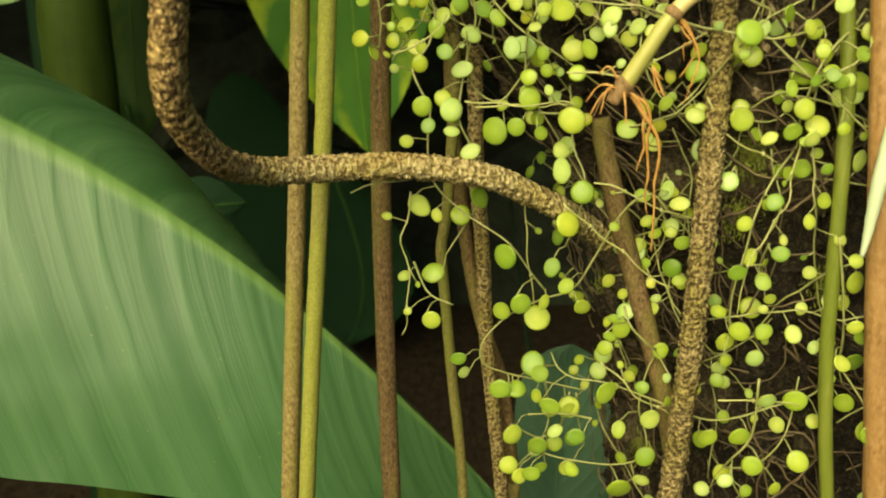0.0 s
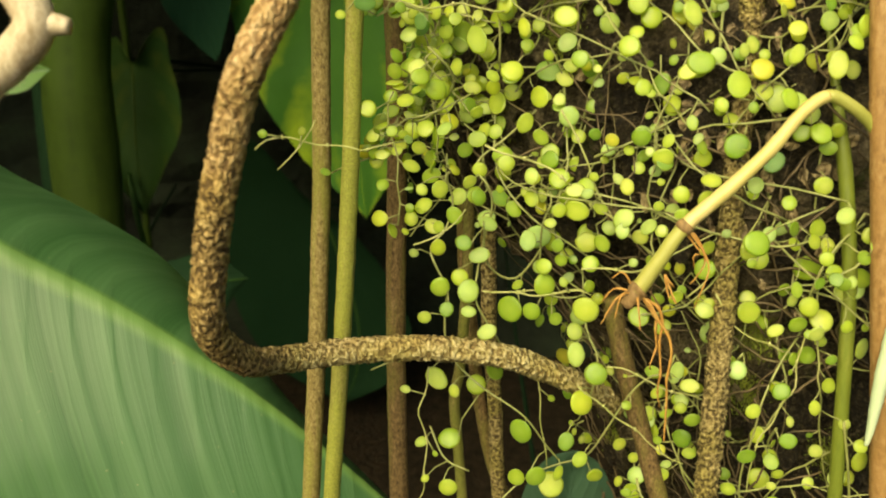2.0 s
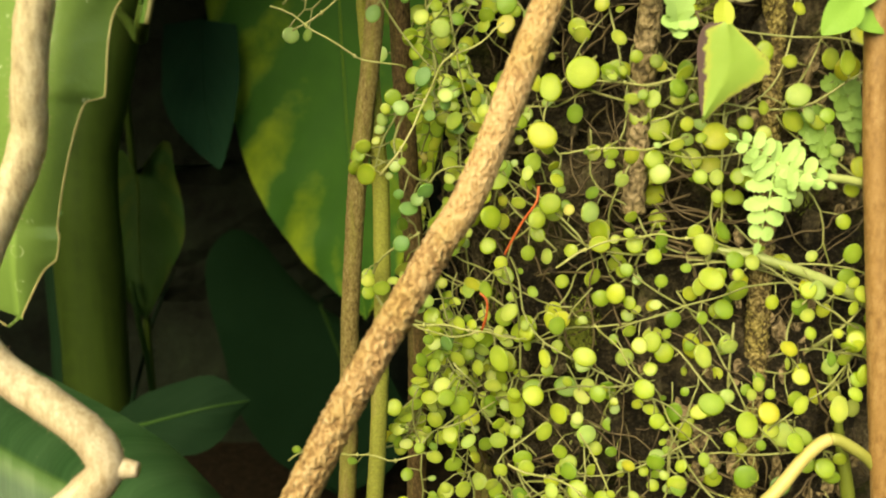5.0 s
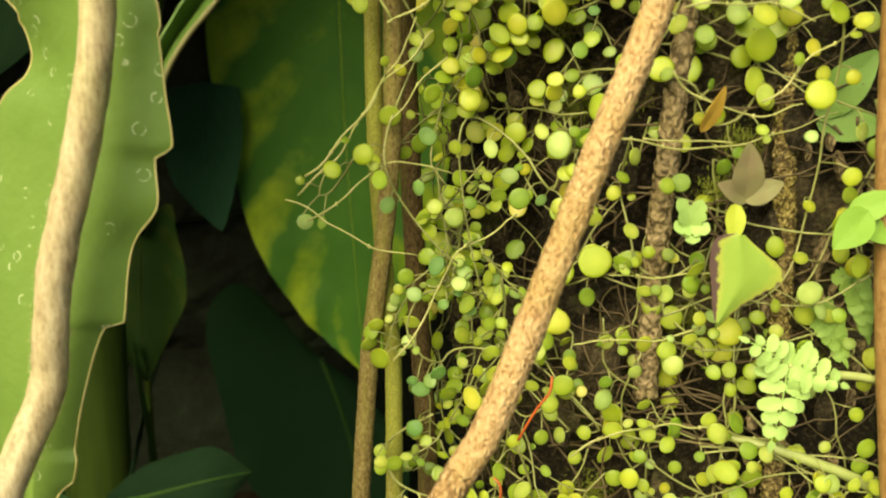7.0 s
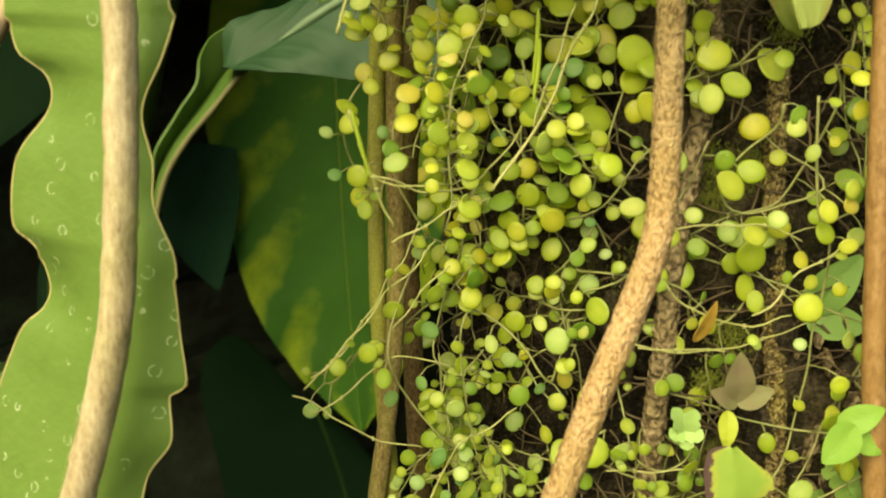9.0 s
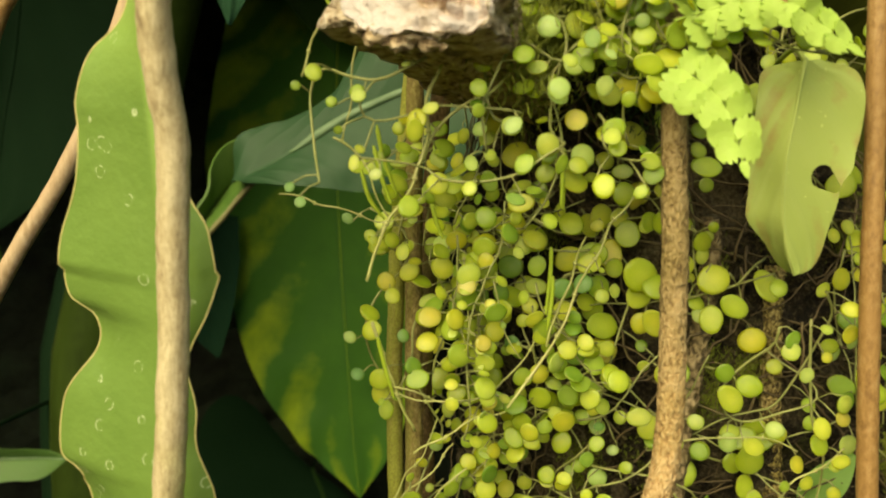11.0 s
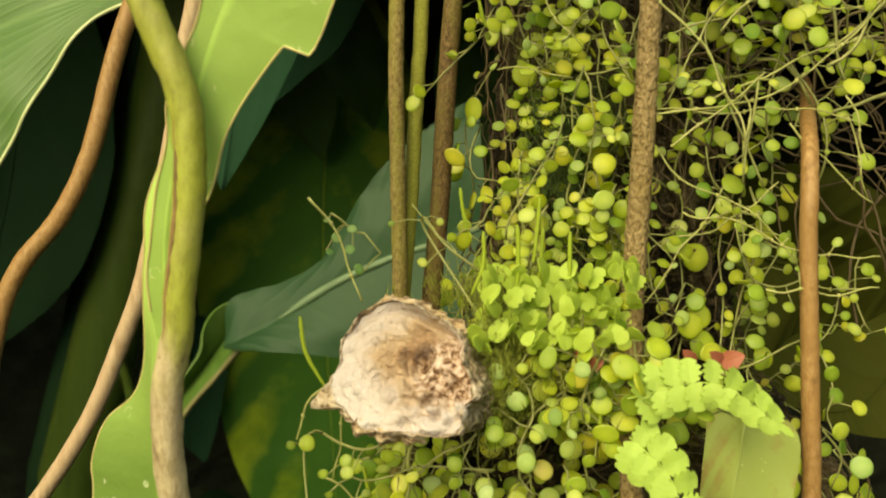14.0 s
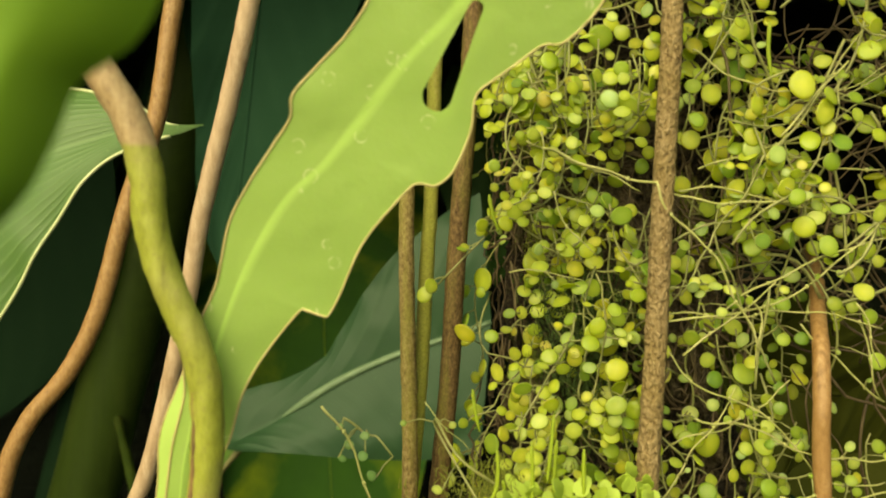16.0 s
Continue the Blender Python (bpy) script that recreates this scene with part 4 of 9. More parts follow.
KNOT_TOP = [(-0.129, 0.2966, 1.6309), (-0.1301, 0.2927, 1.6469), (-0.131, 0.2889, 1.6628), (-0.1306, 0.2851, 1.6788), (-0.129, 0.2813, 1.6947), (-0.1252, 0.2789, 1.7106), (-0.1236, 0.2773, 1.7266), (-0.1211, 0.2757, 1.7425), (-0.1192, 0.2742, 1.7585), (-0.1186, 0.2726, 1.7744), (-0.1198, 0.271, 1.7904), (-0.1251, 0.2694, 1.8063), (-0.1314, 0.2678, 1.8222), (-0.1348, 0.2662, 1.8382), (-0.1356, 0.2646, 1.8541), (-0.14, 0.263, 1.8701), (-0.149, 0.2614, 1.886), (-0.1575, 0.2595, 1.9015), (-0.168, 0.258, 1.922)]
PETIOLE_ORANGE = [(-0.298, 0.52, 1.674), (-0.2917, 0.52, 1.6969), (-0.2797, 0.52, 1.7198), (-0.2605, 0.52, 1.7427), (-0.2471, 0.52, 1.7656), (-0.2377, 0.52, 1.7885), (-0.2311, 0.52, 1.8115), (-0.2253, 0.52, 1.8344), (-0.2185, 0.52, 1.8573), (-0.2103, 0.52, 1.8802), (-0.2031, 0.52, 1.9031), (-0.199, 0.52, 1.926), (-0.195, 0.52, 1.955), (-0.19, 0.52, 1.985)]
PETIOLE_PINK = [(-0.2827, 0.481, 1.545), (-0.2613, 0.4745, 1.5774), (-0.2381, 0.4681, 1.6097), (-0.2181, 0.4616, 1.6421), (-0.2029, 0.4551, 1.6745), (-0.189, 0.4486, 1.7068), (-0.1789, 0.4422, 1.7392), (-0.1702, 0.4357, 1.7715), (-0.162, 0.4292, 1.8039), (-0.1554, 0.4227, 1.8363), (-0.1465, 0.4163, 1.8686), (-0.137, 0.4098, 1.901), (-0.124, 0.4, 1.952)]
BANANA_EDGE = [(-0.541, 0.76, 1.178), (-0.443, 0.74, 1.17), (-0.367, 0.72, 1.137), (-0.295, 0.705, 1.104), (-0.24, 0.695, 1.07), (-0.185, 0.68, 1.012), (-0.133, 0.66, 0.952), (-0.065, 0.62, 0.904), (-0.002, 0.59, 0.855), (0.052, 0.58, 0.794)]
BANANA_RIB = [(-0.441, 0.615, 1.167), (-0.367, 0.6, 1.134), (-0.308, 0.59, 1.103), (-0.251, 0.585, 1.073), (-0.205, 0.58, 1.045), (-0.159, 0.575, 1.014), (-0.116, 0.572, 0.98), (-0.06, 0.57, 0.928), (-0.002, 0.57, 0.866), (0.052, 0.575, 0.798)]
BANANA_REAR = [(-0.41, 0.49, 0.917), (-0.351, 0.495, 0.893), (-0.3, 0.5, 0.875), (-0.246, 0.505, 0.865), (-0.187, 0.51, 0.852), (-0.134, 0.515, 0.837), (-0.084, 0.525, 0.813), (-0.036, 0.54, 0.792), (0.007, 0.555, 0.781), (0.052, 0.575, 0.798)]
BANANA = (BANANA_EDGE, BANANA_RIB, BANANA_REAR)
PURPLE_EDGE = [(0.088, 0.356, 1.416), (0.08, 0.356, 1.414), (0.078, 0.356, 1.405), (0.079, 0.356, 1.396), (0.08, 0.356, 1.386), (0.082, 0.356, 1.378)]
PURPLE_RIB = [(0.089, 0.355, 1.415), (0.09, 0.355, 1.408), (0.091, 0.355, 1.398), (0.087, 0.355, 1.389), (0.082, 0.355, 1.379)]
PURPLE_REAR = [(0.091, 0.357, 1.415), (0.097, 0.357, 1.41), (0.107, 0.357, 1.402), (0.108, 0.357, 1.396), (0.102, 0.357, 1.392), (0.092, 0.357, 1.386), (0.082, 0.357, 1.377)]
PURPLE = (PURPLE_EDGE, PURPLE_RIB, PURPLE_REAR)
HEART_EDGE = [(-0.265, 2.05, 2.349), (-0.439, 2.02, 2.032), (-0.525, 2, 1.675), (-0.517, 2, 1.458), (-0.478, 2, 1.286), (-0.432, 2, 1.111), (-0.328, 2, 0.942), (-0.181, 2, 0.793)]
HEART_RIB = [(-0.217, 2.08, 2.372), (-0.221, 2.07, 2.044), (-0.234, 2.06, 1.716), (-0.229, 2.05, 1.493), (-0.221, 2.04, 1.319), (-0.209, 2.02, 1.145), (-0.197, 2.01, 0.967), (-0.179, 2, 0.788)]
HEART_REAR = [(-0.166, 2.05, 2.351), (-0.016, 2.04, 2.04), (0.036, 2.02, 1.689), (0.036, 2.01, 1.496), (0.022, 2, 1.325), (-0.016, 2, 1.15), (-0.085, 2, 0.941), (-0.176, 2, 0.793)]
HEART = (HEART_EDGE, HEART_RIB, HEART_REAR)
PALEMID_EDGE = [(-0.247, 0.95, 1.603), (-0.244, 0.95, 1.638), (-0.222, 0.95, 1.655), (-0.185, 0.95, 1.665), (-0.14, 0.95, 1.685), (-0.121, 0.95, 1.717), (-0.096, 0.95, 1.758), (-0.058, 0.95, 1.806), (-0.013, 0.95, 1.844), (0.038, 0.95, 1.877)]
PALEMID_RIB = [(-0.244, 0.93, 1.595), (-0.213, 0.93, 1.61), (-0.182, 0.93, 1.627), (-0.12, 0.93, 1.666), (-0.058, 0.93, 1.694), (0.005, 0.93, 1.715), (0.049, 0.93, 1.731)]
PALEMID_REAR = [(-0.237, 0.9, 1.601), (-0.208, 0.9, 1.598), (-0.166, 0.9, 1.594), (-0.118, 0.9, 1.589), (-0.057, 0.9, 1.585), (-0.009, 0.9, 1.586), (0.034, 0.9, 1.593)]
PALEMID = (PALEMID_EDGE, PALEMID_RIB, PALEMID_REAR)
BLUE_PETIOLE_EDGE = [(-0.183, 0.955, 1.651), (-0.224, 0.955, 1.648), (-0.257, 0.955, 1.635), (-0.273, 0.955, 1.61), (-0.277, 0.955, 1.584), (-0.3, 0.955, 1.551), (-0.326, 0.955, 1.511), (-0.332, 0.955, 1.475)]
BLUE_PETIOLE_FLOOR = [(-0.176, 0.985, 1.627), (-0.213, 0.985, 1.622), (-0.244, 0.985, 1.603), (-0.267, 0.985, 1.575), (-0.283, 0.985, 1.554), (-0.31, 0.985, 1.52), (-0.33, 0.985, 1.482), (-0.342, 0.985, 1.441)]
BLUE_PETIOLE_REAR = [(-0.17, 0.945, 1.614), (-0.206, 0.945, 1.609), (-0.236, 0.945, 1.582), (-0.255, 0.945, 1.559), (-0.267, 0.945, 1.546), (-0.291, 0.945, 1.517), (-0.311, 0.945, 1.482), (-0.323, 0.945, 1.439)]
DARKHEART_EDGE = [(-0.345, 2.4, 0.719), (-0.416, 2.4, 0.787), (-0.497, 2.4, 0.893), (-0.541, 2.4, 0.925), (-0.582, 2.4, 0.938), (-0.639, 2.4, 0.892), (-0.668, 2.4, 0.817), (-0.663, 2.4, 0.72), (-0.631, 2.4, 0.581), (-0.594, 2.4, 0.398), (-0.5, 2.4, 0.235), (-0.301, 2.4, 0.104)]
DARKHEART_RIB = [(-0.345, 2.43, 0.706), (-0.309, 2.43, 0.605), (-0.264, 2.43, 0.454), (-0.244, 2.43, 0.318), (-0.258, 2.43, 0.189), (-0.303, 2.43, 0.086)]
DARKHEART_REAR = [(-0.337, 2.4, 0.711), (-0.24, 2.4, 0.633), (-0.142, 2.4, 0.493), (-0.084, 2.4, 0.331), (-0.145, 2.4, 0.186), (-0.296, 2.4, 0.104)]
DARKHEART = (DARKHEART_EDGE, DARKHEART_RIB, DARKHEART_REAR)
SMALLHEART_EDGE = [(-0.651, 1.83, 1.167), (-0.675, 1.83, 1.22), (-0.699, 1.83, 1.179), (-0.716, 1.83, 1.097), (-0.722, 1.83, 1.013), (-0.705, 1.83, 0.921), (-0.655, 1.83, 0.842)]
SMALLHEART_RIB = [(-0.653, 1.85, 1.168), (-0.657, 1.85, 1.083), (-0.662, 1.85, 0.998), (-0.661, 1.85, 0.911), (-0.66, 1.85, 0.837)]
SMALLHEART_REAR = [(-0.638, 1.82, 1.168), (-0.608, 1.82, 1.216), (-0.574, 1.82, 1.238), (-0.563, 1.82, 1.168), (-0.551, 1.82, 1.086), (-0.558, 1.82, 1.015), (-0.597, 1.82, 0.935), (-0.647, 1.82, 0.844)]
SMALLHEART = (SMALLHEART_EDGE, SMALLHEART_RIB, SMALLHEART_REAR)
SMALLHEART_STALK = [(-0.677, 1.83, 0.93), (-0.656, 1.8, 0.836), (-0.642, 1.8, 0.733), (-0.644, 1.8, 0.599), (-0.665, 1.8, 0.405)]
TIPLEAF_EDGE = [(-0.605, 1.95, 1.48), (-0.618, 1.95, 1.386), (-0.615, 1.94, 1.301), (-0.565, 1.92, 1.229), (-0.491, 1.9, 1.167)]
TIPLEAF_RIB = [(-0.53, 1.97, 1.494), (-0.532, 1.97, 1.399), (-0.53, 1.96, 1.314), (-0.513, 1.94, 1.234), (-0.489, 1.9, 1.167)]
TIPLEAF_REAR = [(-0.446, 1.95, 1.481), (-0.445, 1.95, 1.386), (-0.453, 1.94, 1.302), (-0.468, 1.92, 1.229), (-0.486, 1.9, 1.169)]
TIPLEAF = (TIPLEAF_EDGE, TIPLEAF_RIB, TIPLEAF_REAR)
LOWLEAF_EDGE = [(-0.584, 1.4, 0.784), (-0.543, 1.4, 0.825), (-0.474, 1.4, 0.858), (-0.396, 1.4, 0.874), (-0.34, 1.4, 0.834)]
LOWLEAF_RIB = [(-0.585, 1.4, 0.773), (-0.519, 1.38, 0.793), (-0.458, 1.37, 0.813), (-0.4, 1.37, 0.828), (-0.335, 1.4, 0.829)]
LOWLEAF_REAR = [(-0.566, 1.35, 0.788), (-0.504, 1.33, 0.768), (-0.449, 1.33, 0.758), (-0.389, 1.35, 0.767), (-0.336, 1.4, 0.824)]
LOWLEAF = (LOWLEAF_EDGE, LOWLEAF_RIB, LOWLEAF_REAR)
LEFTPALE_EDGE = [(-0.404, 0.64, 1.942), (-0.367, 0.63, 1.943), (-0.339, 0.62, 1.941), (-0.291, 0.61, 1.936), (-0.247, 0.6, 1.926), (-0.217, 0.595, 1.909), (-0.191, 0.59, 1.908)]
LEFTPALE_RIB = [(-0.396, 0.62, 1.845), (-0.359, 0.61, 1.865), (-0.331, 0.6, 1.875), (-0.288, 0.59, 1.89), (-0.246, 0.59, 1.902), (-0.216, 0.59, 1.907), (-0.19, 0.59, 1.907)]
LEFTPALE_REAR = [(-0.377, 0.58, 1.714), (-0.346, 0.58, 1.744), (-0.323, 0.58, 1.778), (-0.289, 0.58, 1.835), (-0.266, 0.58, 1.869), (-0.239, 0.585, 1.89), (-0.191, 0.59, 1.907)]
LEFTPALE = (LEFTPALE_EDGE, LEFTPALE_RIB, LEFTPALE_REAR)
TOPDARK_EDGE = [(-0.334, 1.45, 2.363), (-0.412, 1.43, 2.274), (-0.398, 1.4, 2.133), (-0.36, 1.4, 2.011), (-0.348, 1.4, 1.958), (-0.33, 1.4, 1.913), (-0.316, 1.4, 1.881)]
TOPDARK_RIB = [(-0.282, 1.47, 2.383), (-0.272, 1.46, 2.289), (-0.28, 1.44, 2.147), (-0.296, 1.43, 2.037), (-0.303, 1.43, 1.982), (-0.311, 1.42, 1.926), (-0.316, 1.4, 1.88)]
TOPDARK_REAR = [(-0.224, 1.45, 2.366), (-0.113, 1.43, 2.28), (-0.094, 1.4, 2.138), (-0.144, 1.4, 2.014), (-0.203, 1.4, 1.96), (-0.258, 1.4, 1.914), (-0.315, 1.4, 1.881)]
TOPDARK = (TOPDARK_EDGE, TOPDARK_RIB, TOPDARK_REAR)
LEFTDARK_EDGE = [(-0.63, 1.5, 2.178), (-0.568, 1.5, 2.049), (-0.547, 1.5, 1.917), (-0.554, 1.5, 1.782), (-0.608, 1.5, 1.635), (-0.688, 1.5, 1.546), (-0.788, 1.5, 1.476)]
LEFTDARK_RIB = [(-0.698, 1.53, 2.187), (-0.703, 1.53, 2.054), (-0.717, 1.53, 1.919), (-0.737, 1.53, 1.782), (-0.756, 1.52, 1.674), (-0.769, 1.51, 1.575), (-0.788, 1.5, 1.476)]
LEFTDARK_REAR = [(-0.742, 1.5, 2.176), (-0.812, 1.5, 2.045), (-0.855, 1.5, 1.913), (-0.88, 1.5, 1.78), (-0.877, 1.5, 1.634), (-0.852, 1.5, 1.546), (-0.788, 1.5, 1.476)]
LEFTDARK = (LEFTDARK_EDGE, LEFTDARK_RIB, LEFTDARK_REAR)
TEAL_EDGE = [(-0.3, 1, 2.231), (-0.297, 1, 2.14), (-0.295, 1, 2.035), (-0.292, 1, 1.937), (-0.286, 1, 1.844), (-0.26, 1, 1.771)]
TEAL_RIB = [(-0.207, 1.03, 2.245), (-0.217, 1.03, 2.15), (-0.228, 1.03, 2.042), (-0.237, 1.02, 1.939), (-0.247, 1.01, 1.844), (-0.258, 1, 1.77)]
TEAL_REAR = [(-0.065, 1, 2.236), (-0.085, 1, 2.144), (-0.124, 1, 2.037), (-0.164, 1, 1.938), (-0.211, 1, 1.844), (-0.256, 1, 1.771)]
TEAL = (TEAL_EDGE, TEAL_RIB, TEAL_REAR)
GREYTIP_EDGE = [(-0.746, 1.2, 1.215), (-0.669, 1.2, 1.21), (-0.623, 1.2, 1.207), (-0.576, 1.2, 1.206), (-0.541, 1.2, 1.194)]
GREYTIP_RIB = [(-0.763, 1.22, 1.178), (-0.683, 1.22, 1.184), (-0.635, 1.22, 1.186), (-0.582, 1.21, 1.19), (-0.541, 1.2, 1.192)]
GREYTIP_REAR = [(-0.756, 1.2, 1.14), (-0.677, 1.2, 1.149), (-0.628, 1.2, 1.159), (-0.581, 1.2, 1.163), (-0.542, 1.2, 1.191)]
GREYTIP = (GREYTIP_EDGE, GREYTIP_RIB, GREYTIP_REAR)
CORNER_EDGE = [(-0.0829, 0.0925, 1.8711), (-0.0839, 0.0939, 1.8655), (-0.0875, 0.0944, 1.8591), (-0.0938, 0.0933, 1.8538), (-0.0961, 0.0932, 1.8484), (-0.0995, 0.0924, 1.8409), (-0.1038, 0.0905, 1.8349)]
CORNER_RIB = [(-0.0916, 0.0844, 1.8737), (-0.094, 0.0858, 1.8668), (-0.0968, 0.0865, 1.8601), (-0.0998, 0.0864, 1.8544), (-0.1018, 0.0864, 1.8482), (-0.103, 0.0864, 1.8413), (-0.1026, 0.0866, 1.835)]
CORNER_REAR = [(-0.1021, 0.0841, 1.8745), (-0.1056, 0.0849, 1.8675), (-0.1079, 0.0857, 1.8603), (-0.1089, 0.0864, 1.8543), (-0.109, 0.0874, 1.8476), (-0.1078, 0.0885, 1.8407), (-0.1049, 0.09, 1.8349)]
CORNER = (CORNER_EDGE, CORNER_RIB, CORNER_REAR)
OLIVE_EDGE = [(0.171, 0.62, 1.735), (0.195, 0.62, 1.769), (0.242, 0.62, 1.786), (0.299, 0.62, 1.778), (0.353, 0.62, 1.736)]
OLIVE_RIB = [(0.178, 0.64, 1.731), (0.226, 0.66, 1.718), (0.278, 0.66, 1.704), (0.329, 0.66, 1.7), (0.368, 0.64, 1.705)]
OLIVE_REAR = [(0.171, 0.62, 1.727), (0.199, 0.62, 1.654), (0.249, 0.62, 1.602), (0.311, 0.62, 1.602), (0.357, 0.62, 1.672)]
OLIVE = (OLIVE_EDGE, OLIVE_RIB, OLIVE_REAR)
OLIVE2_EDGE = [(0.237, 0.62, 1.635), (0.263, 0.62, 1.682), (0.298, 0.62, 1.717), (0.352, 0.62, 1.734)]
OLIVE2_RIB = [(0.246, 0.64, 1.624), (0.283, 0.65, 1.634), (0.325, 0.65, 1.642), (0.372, 0.65, 1.656)]
OLIVE2_REAR = [(0.237, 0.62, 1.626), (0.269, 0.62, 1.595), (0.309, 0.62, 1.577), (0.354, 0.62, 1.576)]
OLIVE2 = (OLIVE2_EDGE, OLIVE2_RIB, OLIVE2_REAR)
LOBED_LOW_EDGE = [(-0.189, 0.33, 1.301), (-0.184, 0.33, 1.305), (-0.204, 0.335, 1.292), (-0.215, 0.345, 1.386), (-0.209, 0.35, 1.424), (-0.194, 0.352, 1.464), (-0.183, 0.353, 1.476), (-0.181, 0.353, 1.486), (-0.187, 0.352, 1.495), (-0.201, 0.352, 1.454), (-0.184, 0.35, 1.478), (-0.179, 0.35, 1.488), (-0.185, 0.35, 1.501), (-0.192, 0.35, 1.509), (-0.189, 0.35, 1.532), (-0.176, 0.349, 1.551), (-0.177, 0.349, 1.564), (-0.186, 0.349, 1.572), (-0.187, 0.349, 1.583), (-0.18, 0.348, 1.569), (-0.188, 0.347, 1.579), (-0.187, 0.347, 1.596), (-0.179, 0.346, 1.618), (-0.177, 0.345, 1.636), (-0.177, 0.344, 1.649), (-0.171, 0.343, 1.666), (-0.157, 0.338, 1.683), (-0.15, 0.33, 1.732), (-0.148, 0.328, 1.754), (-0.141, 0.326, 1.775), (-0.134, 0.322, 1.795)]
LOBED_LOW_RIB = [(-0.182, 0.325, 1.306), (-0.179, 0.32, 1.335), (-0.172, 0.32, 1.376), (-0.163, 0.325, 1.424), (-0.15, 0.325, 1.473), (-0.145, 0.325, 1.497), (-0.146, 0.325, 1.487), (-0.142, 0.325, 1.531), (-0.139, 0.325, 1.576), (-0.142, 0.325, 1.62), (-0.146, 0.325, 1.661), (-0.147, 0.325, 1.69), (-0.14, 0.324, 1.739), (-0.137, 0.322, 1.764), (-0.134, 0.322, 1.794)]
LOBED_LOW_REAR = [(-0.18, 0.325, 1.306), (-0.17, 0.325, 1.324), (-0.165, 0.325, 1.328), (-0.163, 0.325, 1.339), (-0.172, 0.327, 1.325), (-0.167, 0.327, 1.327), (-0.161, 0.327, 1.356), (-0.153, 0.328, 1.384), (-0.148, 0.328, 1.385), (-0.15, 0.329, 1.38), (-0.146, 0.329, 1.383), (-0.141, 0.329, 1.415), (-0.131, 0.329, 1.43), (-0.131, 0.329, 1.448), (-0.125, 0.329, 1.451), (-0.126, 0.329, 1.471), (-0.127, 0.329, 1.492), (-0.127, 0.329, 1.478), (-0.126, 0.329, 1.499), (-0.132, 0.329, 1.518), (-0.132, 0.329, 1.532), (-0.135, 0.329, 1.55), (-0.127, 0.329, 1.568), (-0.122, 0.329, 1.584), (-0.123, 0.328, 1.581), (-0.126, 0.327, 1.601), (-0.133, 0.326, 1.614), (-0.138, 0.325, 1.641), (-0.14, 0.322, 1.671), (-0.139, 0.321, 1.691), (-0.135, 0.32, 1.739), (-0.131, 0.319, 1.77), (-0.133, 0.321, 1.795)]
LOBED_LOW = (LOBED_LOW_EDGE, LOBED_LOW_RIB, LOBED_LOW_REAR)
LOBED_TOP_EDGE = [(-0.1345, 0.2985, 1.69), (-0.139, 0.293, 1.726), (-0.137, 0.29, 1.742), (-0.134, 0.287, 1.76), (-0.129, 0.284, 1.778), (-0.128, 0.281, 1.791), (-0.122, 0.278, 1.805), (-0.116, 0.276, 1.818), (-0.111, 0.272, 1.838), (-0.104, 0.269, 1.851), (-0.096, 0.267, 1.863), (-0.09, 0.265, 1.872), (-0.089, 0.263, 1.879), (-0.081, 0.262, 1.888), (-0.073, 0.26, 1.896), (-0.067, 0.258, 1.904), (-0.064, 0.257, 1.909), (-0.058, 0.256, 1.918), (-0.051, 0.254, 1.928)]
LOBED_TOP_RIB = [(-0.1345, 0.2985, 1.69), (-0.133, 0.293, 1.726), (-0.132, 0.29, 1.742), (-0.129, 0.287, 1.76), (-0.124, 0.283, 1.779), (-0.121, 0.283, 1.779), (-0.116, 0.279, 1.799), (-0.107, 0.275, 1.822), (-0.093, 0.27, 1.845), (-0.08, 0.268, 1.857), (-0.067, 0.265, 1.873), (-0.053, 0.261, 1.89), (-0.04, 0.259, 1.903), (-0.03, 0.256, 1.915), (-0.016, 0.253, 1.93)]
LOBED_TOP_REAR = [(-0.1345, 0.2985, 1.69), (-0.128, 0.293, 1.726), (-0.127, 0.29, 1.742), (-0.123, 0.287, 1.76), (-0.126, 0.292, 1.734), (-0.121, 0.29, 1.744), (-0.117, 0.288, 1.756), (-0.114, 0.287, 1.763), (-0.109, 0.283, 1.779), (-0.101, 0.281, 1.793), (-0.088, 0.277, 1.809), (-0.086, 0.278, 1.806), (-0.081, 0.278, 1.805), (-0.076, 0.277, 1.812), (-0.068, 0.273, 1.83), (-0.058, 0.271, 1.843), (-0.05, 0.269, 1.851), (-0.046, 0.269, 1.85), (-0.042, 0.269, 1.851), (-0.037, 0.268, 1.856), (-0.032, 0.266, 1.868), (-0.031, 0.264, 1.877), (-0.029, 0.263, 1.881), (-0.022, 0.262, 1.886), (-0.015, 0.261, 1.891), (-0.009, 0.26, 1.895), (-0.002, 0.26, 1.896), (0.008, 0.258, 1.906), (0.015, 0.255, 1.919)]
LOBED_TOP = (LOBED_TOP_EDGE, LOBED_TOP_RIB, LOBED_TOP_REAR)
SLOT_LOW = (-0.043, 0.263, 1.879)
SLOT_HIGH = (-0.031, 0.258, 1.906)
FERN_A = (0.044, 0.325, 1.677)
FERN_A2 = (0.107, 0.315, 1.665)
FERN_A1 = (0.078, 0.32, 1.684)
FERN_B = (0.045, 0.325, 1.661)
FERN_B1 = (0.059, 0.315, 1.647)
FERN_B2 = (0.065, 0.306, 1.623)
FERN7 = (0.115, 0.36, 1.36)
FERN7_R = (0.139, 0.36, 1.351)
FERN7_B = (0.11, 0.36, 1.324)
FERN7_T = (0.096, 0.36, 1.371)
